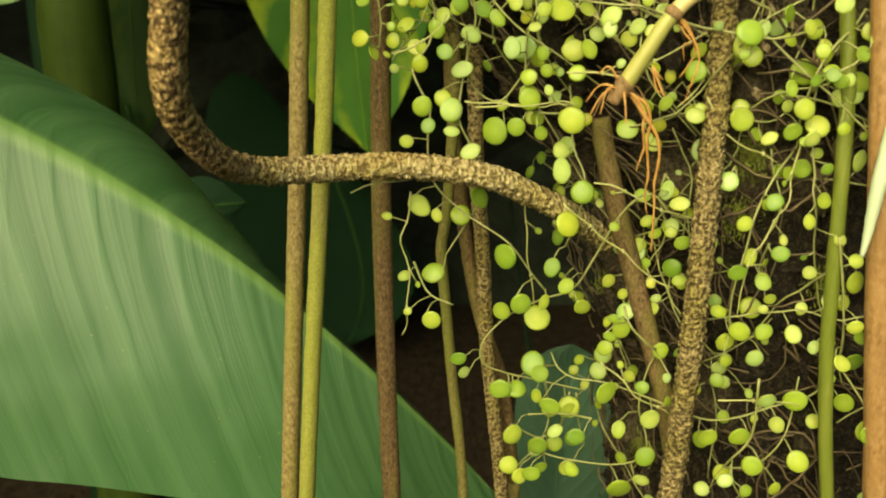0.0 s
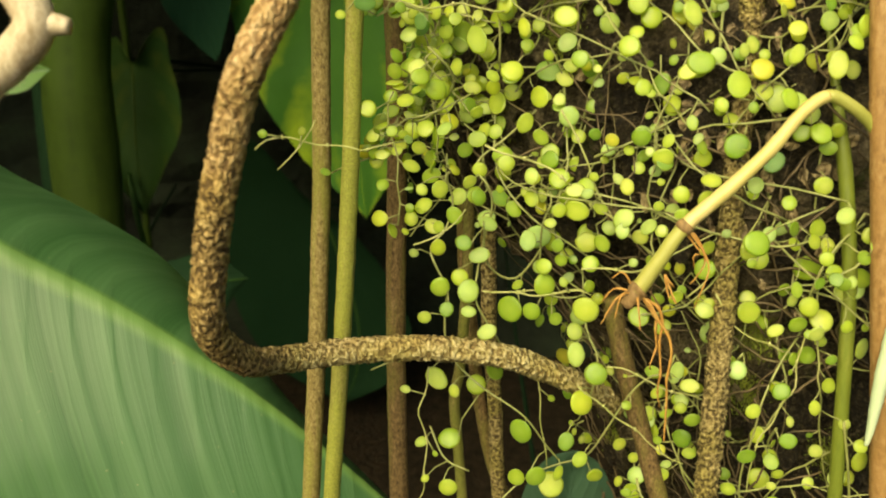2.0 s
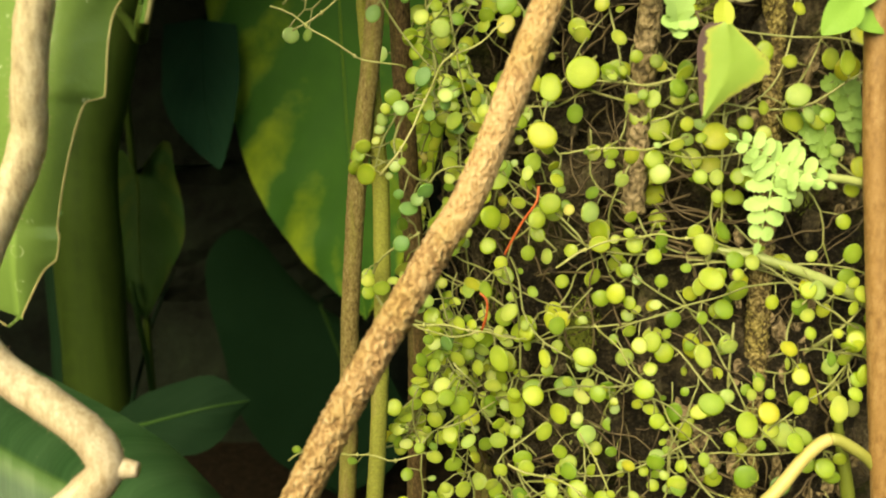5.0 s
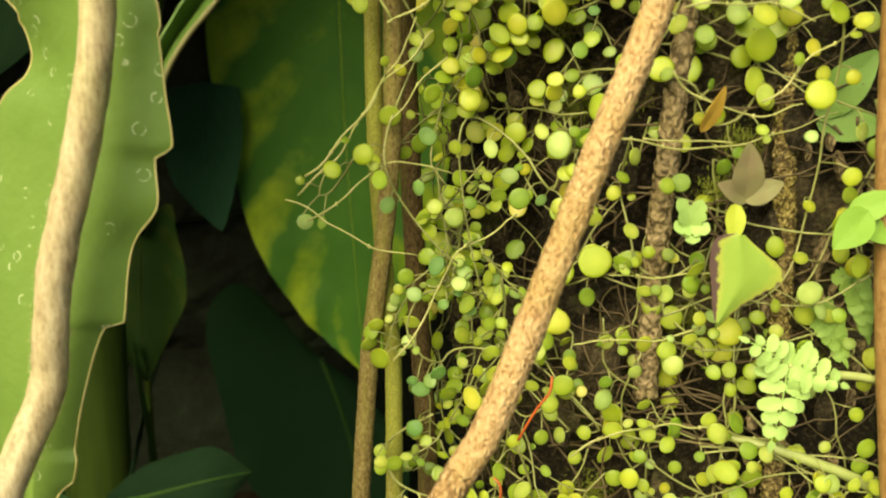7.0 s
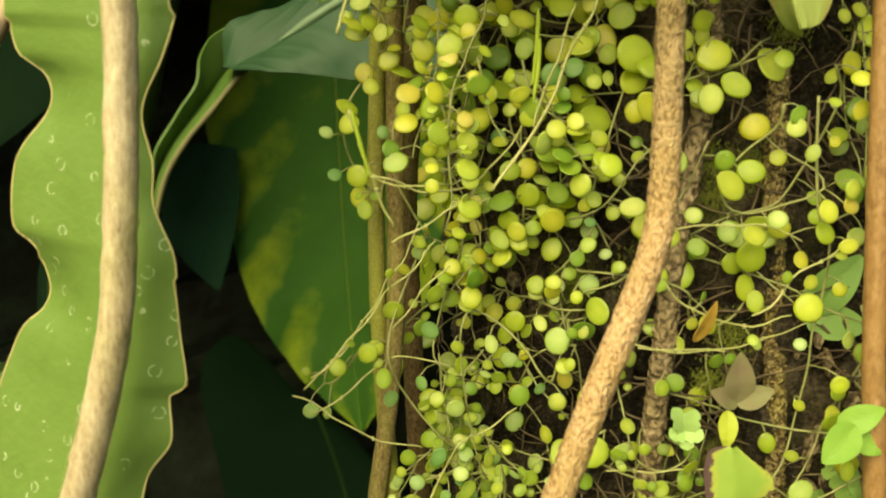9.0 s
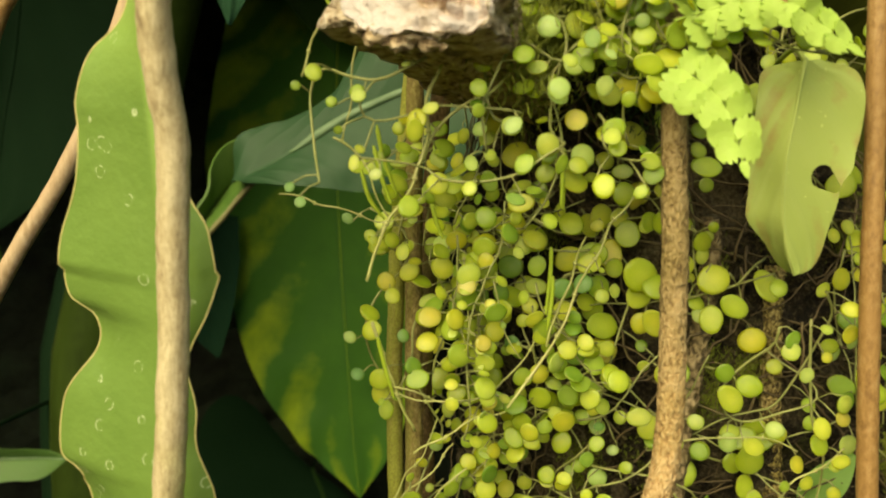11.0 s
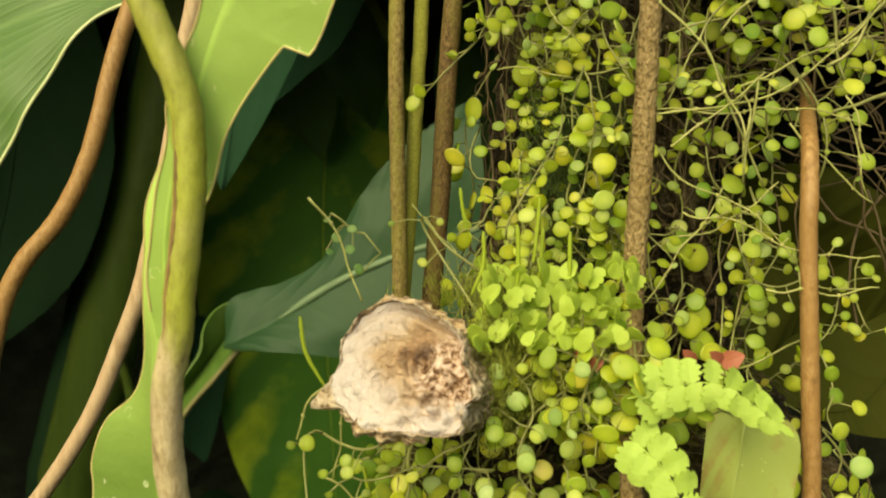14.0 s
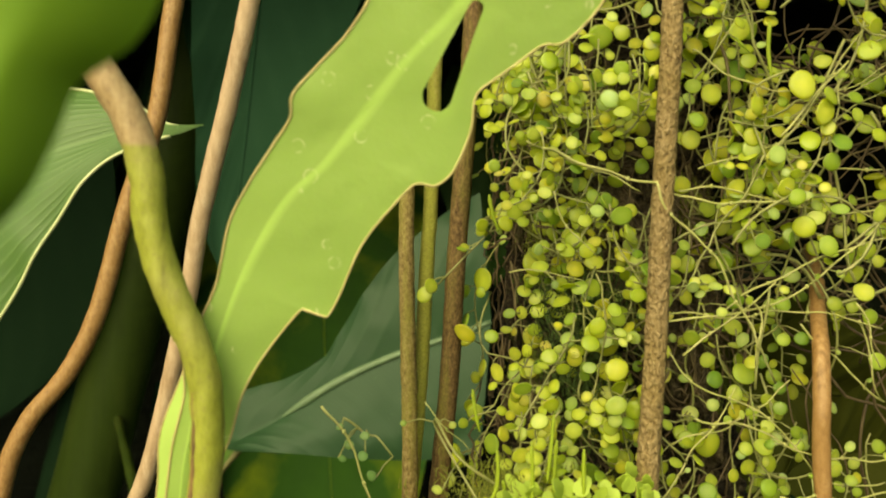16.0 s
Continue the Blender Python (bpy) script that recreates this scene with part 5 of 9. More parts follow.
BLUELOW_EDGE = [(0.057, 0.74, 0.613), (0.068, 0.74, 0.748), (0.073, 0.74, 0.816), (0.092, 0.74, 0.851), (0.121, 0.74, 0.863)]
BLUELOW_RIB = [(0.114, 0.75, 0.606), (0.117, 0.75, 0.742), (0.121, 0.75, 0.811), (0.124, 0.75, 0.836), (0.123, 0.74, 0.863)]
BLUELOW_REAR = [(0.177, 0.74, 0.613), (0.175, 0.74, 0.748), (0.163, 0.74, 0.81), (0.148, 0.74, 0.846), (0.124, 0.74, 0.863)]
BLUELOW = (BLUELOW_EDGE, BLUELOW_RIB, BLUELOW_REAR)
SPENT_EDGE = [(0.101, 0.356, 1.665), (0.09, 0.356, 1.662), (0.088, 0.356, 1.652), (0.086, 0.356, 1.629), (0.086, 0.356, 1.614), (0.086, 0.356, 1.603), (0.094, 0.356, 1.593), (0.1, 0.356, 1.583), (0.106, 0.356, 1.579)]
SPENT_RIB = [(0.101, 0.343, 1.665), (0.1, 0.343, 1.661), (0.099, 0.343, 1.65), (0.097, 0.343, 1.638), (0.095, 0.343, 1.623), (0.095, 0.343, 1.61), (0.096, 0.343, 1.6), (0.098, 0.343, 1.59), (0.101, 0.343, 1.581)]
SPENT_REAR = [(0.108, 0.346, 1.665), (0.121, 0.346, 1.662), (0.126, 0.346, 1.653), (0.126, 0.346, 1.64), (0.124, 0.346, 1.63), (0.123, 0.346, 1.623), (0.119, 0.346, 1.617), (0.118, 0.346, 1.61), (0.115, 0.346, 1.599), (0.112, 0.346, 1.589), (0.108, 0.346, 1.583), (0.103, 0.346, 1.581)]
SPENT = (SPENT_EDGE, SPENT_RIB, SPENT_REAR)
SPENT_HOLE = ((0.111, 0.346, 1.62), (0.116, 0.346, 1.616))
ROOT_PALE = [(0.182, 0.35, 1.083), (0.183, 0.35, 1.093), (0.184, 0.35, 1.109), (0.186, 0.351, 1.126), (0.188, 0.352, 1.14), (0.193, 0.354, 1.156)]


def flaky(height, scale, seed=0.0, fade=0.0):
    def relief(p, along, turn, fade=fade):
        q = Vector((p.x, p.y, p.z * 0.8)) * scale + Vector((seed, 0, 0))
        return height * (1 - fade * along) * (noise.noise(q) * 0.9 + noise.noise(q * 2.3) * 0.6)
    return relief


def stem(name, curve, radius, material, label, category="stem", step=0.0025, seg=12, height=0.0003, scale=180, group=""):
    line = spline(curve, step)
    ob = thing(name, curve[0], label, category, group)
    part("stalk", tube_data(line, radius, seg, flaky(height, scale, len(curve))), material, ob)
    low, high = line[0], line[-1]
    if low.z > 0.01 and low.z < 1.1:
        down = spline([(low.x + 0.01, low.y + 0.02, 0.0), (low.x + 0.005, low.y + 0.015, low.z * 0.5), low], 0.02)
        part("lower_stalk", tube_data(down, radius(0) if callable(radius) else radius, seg), material, ob)
    if high.z > 1.95 and high.y > 0.4:
        up = spline([high, (high.x * 0.8, high.y, high.z + 0.25), (0.066 + 0.3 * (high.x - 0.066), 0.455, 2.75)], 0.02)
        part("upper_stalk", tube_data(up, radius(1) if callable(radius) else radius, seg), material, ob)
    return ob


CUT = 16
scaly = thing("corky_climber_stem", SCALY[0], "long corky tan climber stem bent and rising across the trunk", "climber stem")
part("lower_stalk", tube_data(spline(SCALY[:CUT + 1], 0.0011), lambda u: 0.0056 + 0.0007 * math.sin(u * 3), 34, flaky(0.0017, 560, 0, 0.6)), m_scaly, scaly, "rough tan flakes with dark gaps")
upper = spline(SCALY[CUT:], 0.0016)
part("upper_stalk", tube_data(upper, lambda u: 0.0058 - 0.0013 * u, 26, flaky(0.0006, 560, 3)), m_scaly_top, scaly, "smoother upper length, orange tan then greenish")

stem("hanging_stem", STEM_BROWN, lambda u: 0.0052 - 0.0012 * u, m_stem_brown, "straight brown woody stem with fine speckles", height=0.0004, scale=330, group="hanging stems")
stem("hanging_stem", STEM_GREEN, lambda u: 0.0047 - 0.0008 * u, m_stem_green, "straight olive green stem dusted with moss", group="hanging stems")
stem("hanging_stem", STEM_RED, lambda u: 0.0062 - 0.001 * u, m_stem_red, "straight dark reddish brown woody stem", height=0.0004, scale=260, group="hanging stems")
stem("hanging_stem", STEM_THIN, 0.0033, m_stem_moss, "thin olive brown stem behind the leaves", group="hanging stems")
stem("hanging_stem", STEM_ROUGH, 0.0045, m_root_scaly, "rough scaly brown stem behind the leaves", height=0.0006, scale=330, group="hanging stems")
stem("hanging_stem", STEM_SMOOTH, 0.0042, m_stem_red, "smooth brown stem in the shade", group="hanging stems")
stem("aerial_root", ROOT_SCALY, lambda u: 0.0057 - 0.001 * u, m_root_scaly, "knobbly scaly root running down the trunk", "root", 0.001, 30, 0.0013, 480, "roots on the trunk")
stem("aerial_root", ROOT_BARK, lambda u: 0.0056 - 0.001 * u, m_buff, "rough grey brown root pressed to the bark", "root", 0.0014, 22, 0.0012, 300, "roots on the trunk")
stem("aerial_root", ROOT_BROWN, 0.0052, m_stem_red, "smooth dark brown root pressed to the bark", "root", group="roots on the trunk")
stem("green_climber_stem", VINE_GREEN, lambda u: 0.0034 - 0.0025 * max(0, u - 0.8) * 5, m_green_vine, "smooth green climber stem hanging by the trunk", height=0.0002, scale=90)
stem("orange_climber_stem", [p for p in STEM_ORANGE if p[2] < 1.77] + [(0.1345, 0.36, 1.781), (0.143, 0.38, 1.796), (0.157, 0.41, 1.811), (0.176, 0.455, 1.825)], lambda u: 0.0072 - 0.0036 * u ** 0.6, m_orange, "long orange brown stem hanging before the trunk", height=0.0003, scale=240)
stem("green_climber_stem", [(0.098, 0.384, 1.3195), (0.114, 0.377, 1.3175), (0.121, 0.374, 1.316), (0.135, 0.372, 1.3115), (0.151, 0.372, 1.305), (0.174, 0.373, 1.293), (0.2, 0.385, 1.28), (0.222, 0.43, 1.268)], lambda u: 0.0019 + 0.0009 * min(1, 2 * u), m_young_stem, "pale green young climber stem slanting over the bark", height=0.0002, scale=120)

yellow = thing("yellow_root", ROOT_YELLOW[0], "thick yellow green root tip with fine orange rootlets", "root")
line = spline(ROOT_YELLOW, 0.001)
cut = min(range(len(line)), key=lambda k: (line[k] - Vector(ROOT_YELLOW[2])).length)
part("joint", tube_data(line[:cut + 1], lambda u: 0.0036 - 0.0005 * u + 0.0005 * math.exp(-((u - 1) / 0.05) ** 2), 16, flaky(0.0002, 160)), m_root_joint, yellow, "olive yellow first joint")
far = int(len(line) * 0.6)
part("stalk", tube_data(line[cut - 1:far + 1], lambda u: 0.0032 - 0.0005 * u, 16, flaky(0.0002, 160)), m_yellow_root, yellow, "pale yellow length")
part("upper_stalk", tube_data(line[far:], lambda u: 0.0027 - 0.0005 * u, 16, flaky(0.0002, 160)), m_root_joint, yellow, "olive length bending down")
part("node", tube_data(line[cut - 2:cut + 3], lambda u: 0.0033 + 0.0006 * math.sin(math.pi * u), 16, flaky(0.0005, 500)), m_rootlet_dark, yellow, "frayed brown ring")
part("root_tip", tube_data(spline([Vector(ROOT_YELLOW[0]) + Vector((0.002, 0, 0.002)), ROOT_YELLOW[0], Vector(ROOT_YELLOW[0]) - Vector((0.005, 0, 0.006))], 0.0008), lambda u: 0.005 - 0.003 * u, 12, flaky(0.0018, 300)), m_rootlet_dark, yellow, "frayed brown root end")
for c, r in ((ROOTLET, 0.00085), (ROOTLET2, 0.0006), (ROOTLET3, 0.0006)):
    for k in range(3):
        jig = [Vector(q) + Vector((rng.uniform(-1, 1), rng.uniform(-0.5, 1), rng.uniform(-1, 1))) * (0.0008 + 0.0018 * k) * (i > 0) for i, q in enumerate(spline(c, 0.011))]
        jig = [jig[0]] + [jig[0].lerp(q, 1 - 0.25 * k) for q in jig[1:]]
        part("rootlet", tube_data(spline(jig, 0.002), lambda u, r=r: r * (1 - 0.6 * u), 6, flaky(0.0003, 500)), m_rootlet, yellow, "thin orange rootlet")

tip = Vector(ROOT_YELLOW[0])
for k in range(9):
    d = Vector((rng.uniform(-1, 1), rng.uniform(-0.7, 0.3), rng.uniform(-0.9, 0.35))).normalized()
    reach = rng.uniform(0.007, 0.017)
    bend = tip + d * reach * 0.6 + Vector((0, 0, rng.uniform(0, 0.003)))
    part("rootlet", tube_data(spline([tip + d * 0.001, bend, tip + d * reach + Vector((rng.uniform(-0.002, 0.002), 0, -0.006))], 0.0015), lambda u: 0.0006 * (1 - 0.6 * u), 6, flaky(0.0002, 500)), m_rootlet if k % 3 else m_rootlet_dark, yellow, "frayed tan rootlet")
pale_tip = thing("pale_root_tip", ROOT_PALE[0], "pale greenish white pointed root tip hanging down", "root")
part("tip", tube_data(spline(ROOT_PALE, 0.001), lambda u: 0.0009 + 0.0024 * min(1, u * 2.2) ** 0.7, 12, flaky(0.0002, 300)), m_white_tip, pale_tip)

climber = thing("tan_climber", KNOT[0], "sinuous tan climber stem with a blunt side knot", "climber stem")
whole = spline(KNOT + KNOT_TOP[1:], 0.002)
part("stalk", tube_data(whole, lambda u: 0.0066 - 0.0012 * min(1, u * 2), 24, flaky(0.0005, 200)), m_climber, climber, "tan cork turning olive green, then brown above a joint")
part("knot", tube_data(spline([KNOT[5], Vector(KNOT[5]) + Vector((0.006, 0, -0.0005)), Vector(KNOT[5]) + Vector((0.0105, 0, -0.001))], 0.001), lambda u: 0.0048 - 0.0022 * u, 12, flaky(0.0003, 400)), m_climber, climber, "short blunt cut knot")

crack = [p + Vector((-0.0034, -0.0036, 0)) for p in whole if 1.7 < p.z < 1.79]
part("bark_streak", tube_data(crack, lambda u: 0.0002 + 0.0008 * math.sin(math.pi * u) ** 0.8, 10, flaky(0.0004, 300)), m_rootlet_dark, climber, "split brown streak down the olive stem")
fuzz_v, fuzz_f = [], []
for i in range(1500):
    k = rng.randint(1, 150)
    d = (whole[k + 1] - whole[k - 1]).normalized()
    out = Vector((rng.gauss(0, 1), rng.gauss(-0.3, 1), rng.gauss(-0.4, 1)))
    out = (out - d * out.dot(d)).normalized()
    foot = whole[k] + out * 0.0064
    tip = foot + out * rng.uniform(0.0004, 0.0012) + Vector((0, 0, -rng.uniform(0, 0.0006)))
    w = d * 0.00009
    fuzz_v += [foot - w, foot + w, foot + d.cross(out) * 0.0002, tip]
    fuzz_f += [(4 * i, 4 * i + 1, 4 * i + 3), (4 * i + 1, 4 * i + 2, 4 * i + 3), (4 * i + 2, 4 * i, 4 * i + 3)]
part("fuzz", (fuzz_v, fuzz_f), m_pink, climber, "fine pale hairs", smooth=False)
stem("leaf_stalk", [(-0.4, 0.56, 0.0), (-0.38, 0.54, 0.8), (-0.345, 0.53, 1.4), (-0.322, 0.524, 1.5), (-0.31, 0.521, 1.58), (-0.305, 0.52, 1.63), (-0.302, 0.52, 1.655)] + PETIOLE_ORANGE, 0.0058, m_orange, "curved orange brown leaf stalk", "leaf stalk", group="leaf stalks")
stem("leaf_stalk", [(-0.42, 0.53, 0.0), (-0.4, 0.51, 0.8), (-0.355, 0.495, 1.42), (-0.328, 0.489, 1.475), (-0.304, 0.485, 1.513)] + PETIOLE_PINK, 0.0048, m_pink, "slender pinkish tan leaf stalk", "leaf stalk", group="leaf stalks")

# ---- large leaves


def big_leaf(name, curves, material, label, rib_material=None, rib=0.0, rows=48, cols=6, ripple=0.0, fold=0.0, margin=0.0, thick=0.0006, category="leaf", level=False, root=False, slot=None, edge_material=None):
    ob = thing(name, curves[1][0], label, category)
    shape = blade_data(*curves, rows, cols, thick, ripple, fold, len(label), level, slot)
    blade = part("blade", shape[:3], material, ob)
    if rib:
        part("midrib", tube_data([p + Vector((0, -rib * 0.3, 0)) for p in spline(curves[1], 0.01)], lambda u: rib * (1 - 0.75 * u), 8), rib_material, blade)
    if root:
        p = Vector(curves[1][0])
        q = Vector((p.x + (0.12 if root is True else root), 2.995, p.z - 0.1))
        part("stalk", tube_data(spline([p, p + Vector((0.01, 0.08, 0.0)), (p + q) / 2, q], 0.03), 0.004, 8), m_dark_leaf, ob)
    if margin:
        for c, other in (shape[3], shape[3][::-1]):
            c = [p for p, q in zip(c, other) if (p - q).length > 0.009]
            c = [p for p, q in zip(c, c[1:]) if (q - p).length > 2e-4] + [c[-1]]
            part("margin", tube_data(c, margin, 6), edge_material or m_margin, blade, "thin pale edge")
    return ob


banana = big_leaf("broad_leaf", BANANA, m_banana, "huge glossy green leaf with fine parallel ribs", None, 0.0, 110, 24, 0.003, 0.03, 0.0, 0.0008)
p = Vector(BANANA[1][0])
part("stalk", tube_data(spline([p, p + Vector((-0.09, 0.0, 0.0)), (p.x - 0.2, p.y + 0.02, p.z - 0.3), (p.x - 0.24, p.y + 0.03, 0.0)], 0.01), lambda u: 0.006 + 0.012 * u, 14), m_petiole, banana, "thick channelled green stalk")
big_leaf("heart_leaf", HEART, m_heart, "large hanging green leaf mottled with yellow", m_heart, 0.002, 60, 10, 0.02, 0.03, root=True)
blue = big_leaf("blue_green_leaf", PALEMID, m_blue_leaf, "broad blue green leaf with a pale midrib", None, 0.0, 50, 12, 0.012, 0.03)
part("midrib", tube_data([p + Vector((0, -0.001, 0)) for p in spline(PALEMID_RIB[2:], 0.008)], lambda u: 0.0055 * min(1, 0.25 + 6 * u) - 0.003 * u, 10), m_pale_rib, blue, "pale flattened midrib")
channel = part("stalk", blade_data(BLUE_PETIOLE_EDGE, BLUE_PETIOLE_FLOOR, BLUE_PETIOLE_REAR, 40, 8, 0.003, 0.004, -0.05, 2.0)[:3], m_petiole, blue, "channelled olive green leaf stalk")
part("rim", tube_data([p + Vector((0, -0.002, 0)) for p in spline(BLUE_PETIOLE_REAR, 0.008)], 0.0034, 8, flaky(0.0008, 60)), m_petiole_rim, channel, "tan lower rim")
part("lower_stalk", tube_data(spline([Vector(BLUE_PETIOLE_FLOOR[-2]), Vector(BLUE_PETIOLE_FLOOR[-1]), (-0.4, 1.15, 1.43), (-0.52, 1.45, 1.47), (-0.64, 1.75, 1.48), (-0.68, 1.9, 1.2), (-0.68, 1.95, 0.0)], 0.01), 0.008, 12), m_stalk_far, blue)
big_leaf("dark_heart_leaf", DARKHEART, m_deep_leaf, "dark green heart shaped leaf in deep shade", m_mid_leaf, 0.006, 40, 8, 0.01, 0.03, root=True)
small = big_leaf("small_heart_leaf", SMALLHEART, m_leaf_small, "small green arrow shaped leaf in the shade", m_leaf_small, 0.003, 40, 6, 0.01, 0.05, root=True)
part("stalk", tube_data(spline(SMALLHEART_STALK, 0.02), 0.006, 8), m_mid_leaf, small, "thin green leaf stalk")
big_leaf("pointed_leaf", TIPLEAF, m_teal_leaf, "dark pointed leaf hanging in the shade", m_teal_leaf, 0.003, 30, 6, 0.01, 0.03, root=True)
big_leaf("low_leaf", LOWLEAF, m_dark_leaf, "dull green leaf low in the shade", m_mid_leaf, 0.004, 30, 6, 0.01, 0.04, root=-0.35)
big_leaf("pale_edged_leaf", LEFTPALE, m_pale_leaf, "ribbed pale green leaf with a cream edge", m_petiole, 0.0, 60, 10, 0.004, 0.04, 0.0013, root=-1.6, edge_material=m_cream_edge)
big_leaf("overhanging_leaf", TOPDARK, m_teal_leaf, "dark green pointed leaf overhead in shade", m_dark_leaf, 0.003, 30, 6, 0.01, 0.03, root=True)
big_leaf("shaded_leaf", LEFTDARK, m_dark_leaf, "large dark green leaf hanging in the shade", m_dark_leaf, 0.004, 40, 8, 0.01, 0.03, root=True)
big_leaf("grey_green_leaf", GREYTIP, m_pale_leaf, "pale grey green leaf tip catching the light", m_pale_rib, 0.003, 30, 6, 0.005, 0.04, root=True)
near = big_leaf("bright_near_leaf", CORNER, m_corner, "bright green leaf close above the climber", m_corner, 0.0, 30, 6, 0.0, 0.03, 0.0, 0.0004)
part("stalk", tube_data(spline([CORNER_RIB[0], (-0.11, 0.16, 2.0), (-0.1, 0.42, 2.16), (-0.1, 0.7, 2.29)], 0.01), 0.0012, 8), m_corner, near)
big_leaf("purple_edged_leaf", PURPLE, m_purple_edge, "yellow green leaf with purple blotched edges", m_yellow_leaf, 0.0004, 30, 8, 0.002, 0.01)
big_leaf("olive_leaf", OLIVE, m_olive_leaf, "dull olive leaf behind the vines", m_olive_leaf, 0.003, 30, 8, 0.01, 0.03, root=True)
big_leaf("olive_leaf", OLIVE2, m_olive_leaf, "dull olive leaf low behind the vines", m_olive_leaf, 0.003, 30, 8, 0.01, 0.03, root=True)
big_leaf("lobed_leaf", LOBED_LOW, m_strap, "leathery green strap leaf with wavy lobed edges", m_margin, 0.0, 220, 8, 0.004, 0.02, 0.00038, 0.0009, level=True)
big_leaf("lobed_leaf", LOBED_TOP, m_strap_light, "leathery light green lobed leaf with a slot", m_margin, 0.0, 260, 22, 0.003, 0.0, 0.00045, 0.0009, level=True, slot=(SLOT_LOW, SLOT_HIGH, 0.0042))
big_leaf("low_blue_leaf", BLUELOW, m_grey_leaf, "blue green leaf tip low behind the hanging vines", m_grey_leaf, 0.002, 40, 8, 0.004, 0.03, root=True)
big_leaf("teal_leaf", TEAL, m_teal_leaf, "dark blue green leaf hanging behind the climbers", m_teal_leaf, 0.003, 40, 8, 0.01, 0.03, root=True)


def far_leaf(x, y, z, tall, lean, m):
    """A plain pointed leaf hanging in the thicket from a stalk."""
    a = [(x + lean * u + 0.23 * tall * math.sin(math.pi * (0.12 + 0.88 * u)) ** 0.8 * s, y - 0.05 * math.sin(3 * u), z - tall * u) for s in (-1, 0, 1) for u in (0, 0.2, 0.4, 0.6, 0.8, 1)]
    ob = big_leaf("thicket_leaf", (a[:6], a[6:12], a[12:]), m, "dim green pointed leaf deep in the thicket", m, 0.003, 24, 5, 0.012, 0.03, root=True)
    ob["group"] = "thicket leaves"


for x, y, z, tall, lean in ((-0.95, 2.1, 2.2, 0.5, 0.1), (-0.62, 2.3, 2.3, 0.45, -0.1), (-0.35, 2.0, 2.25, 0.4, 0.12), (-0.08, 2.2, 2.3, 0.5, -0.08), (-0.2, 1.75, 2.22, 0.32, 0.1), (-0.55, 1.85, 2.15, 0.36, -0.12), (-0.8, 1.8, 1.95, 0.4, 0.08), (0.12, 1.9, 2.2, 0.5, 0.05), (-1.1, 1.9, 1.7, 0.5, 0.1), (-0.45, 2.35, 1.95, 0.3, 0.06)):
    far_leaf(x, y, z, tall, lean, m_mid_leaf)
column = thing("thick_green_stalk", (-0.68, 1.6, 0.0), "thick upright green leaf stalk in the shade", "leaf stalk")
part("stalk", tube_data([Vector((-0.69 + 0.05 * (z / 3) + 0.24 * max(0, z - 1.22), 1.6, z)) for z in np.linspace(0, 2.56, 36)], 0.062, 24, flaky(0.004, 8)), m_stalk_far, column)
part("sheath", tube_data([Vector((-0.74 + 0.05 * (z / 3) + 0.24 * max(0, z - 1.22), 1.63, z)) for z in np.linspace(0, 2.56, 36)], 0.045, 20, flaky(0.004, 8)), m_dark_leaf, column, "darker overlapping sheath")

# ---- cut branch stub


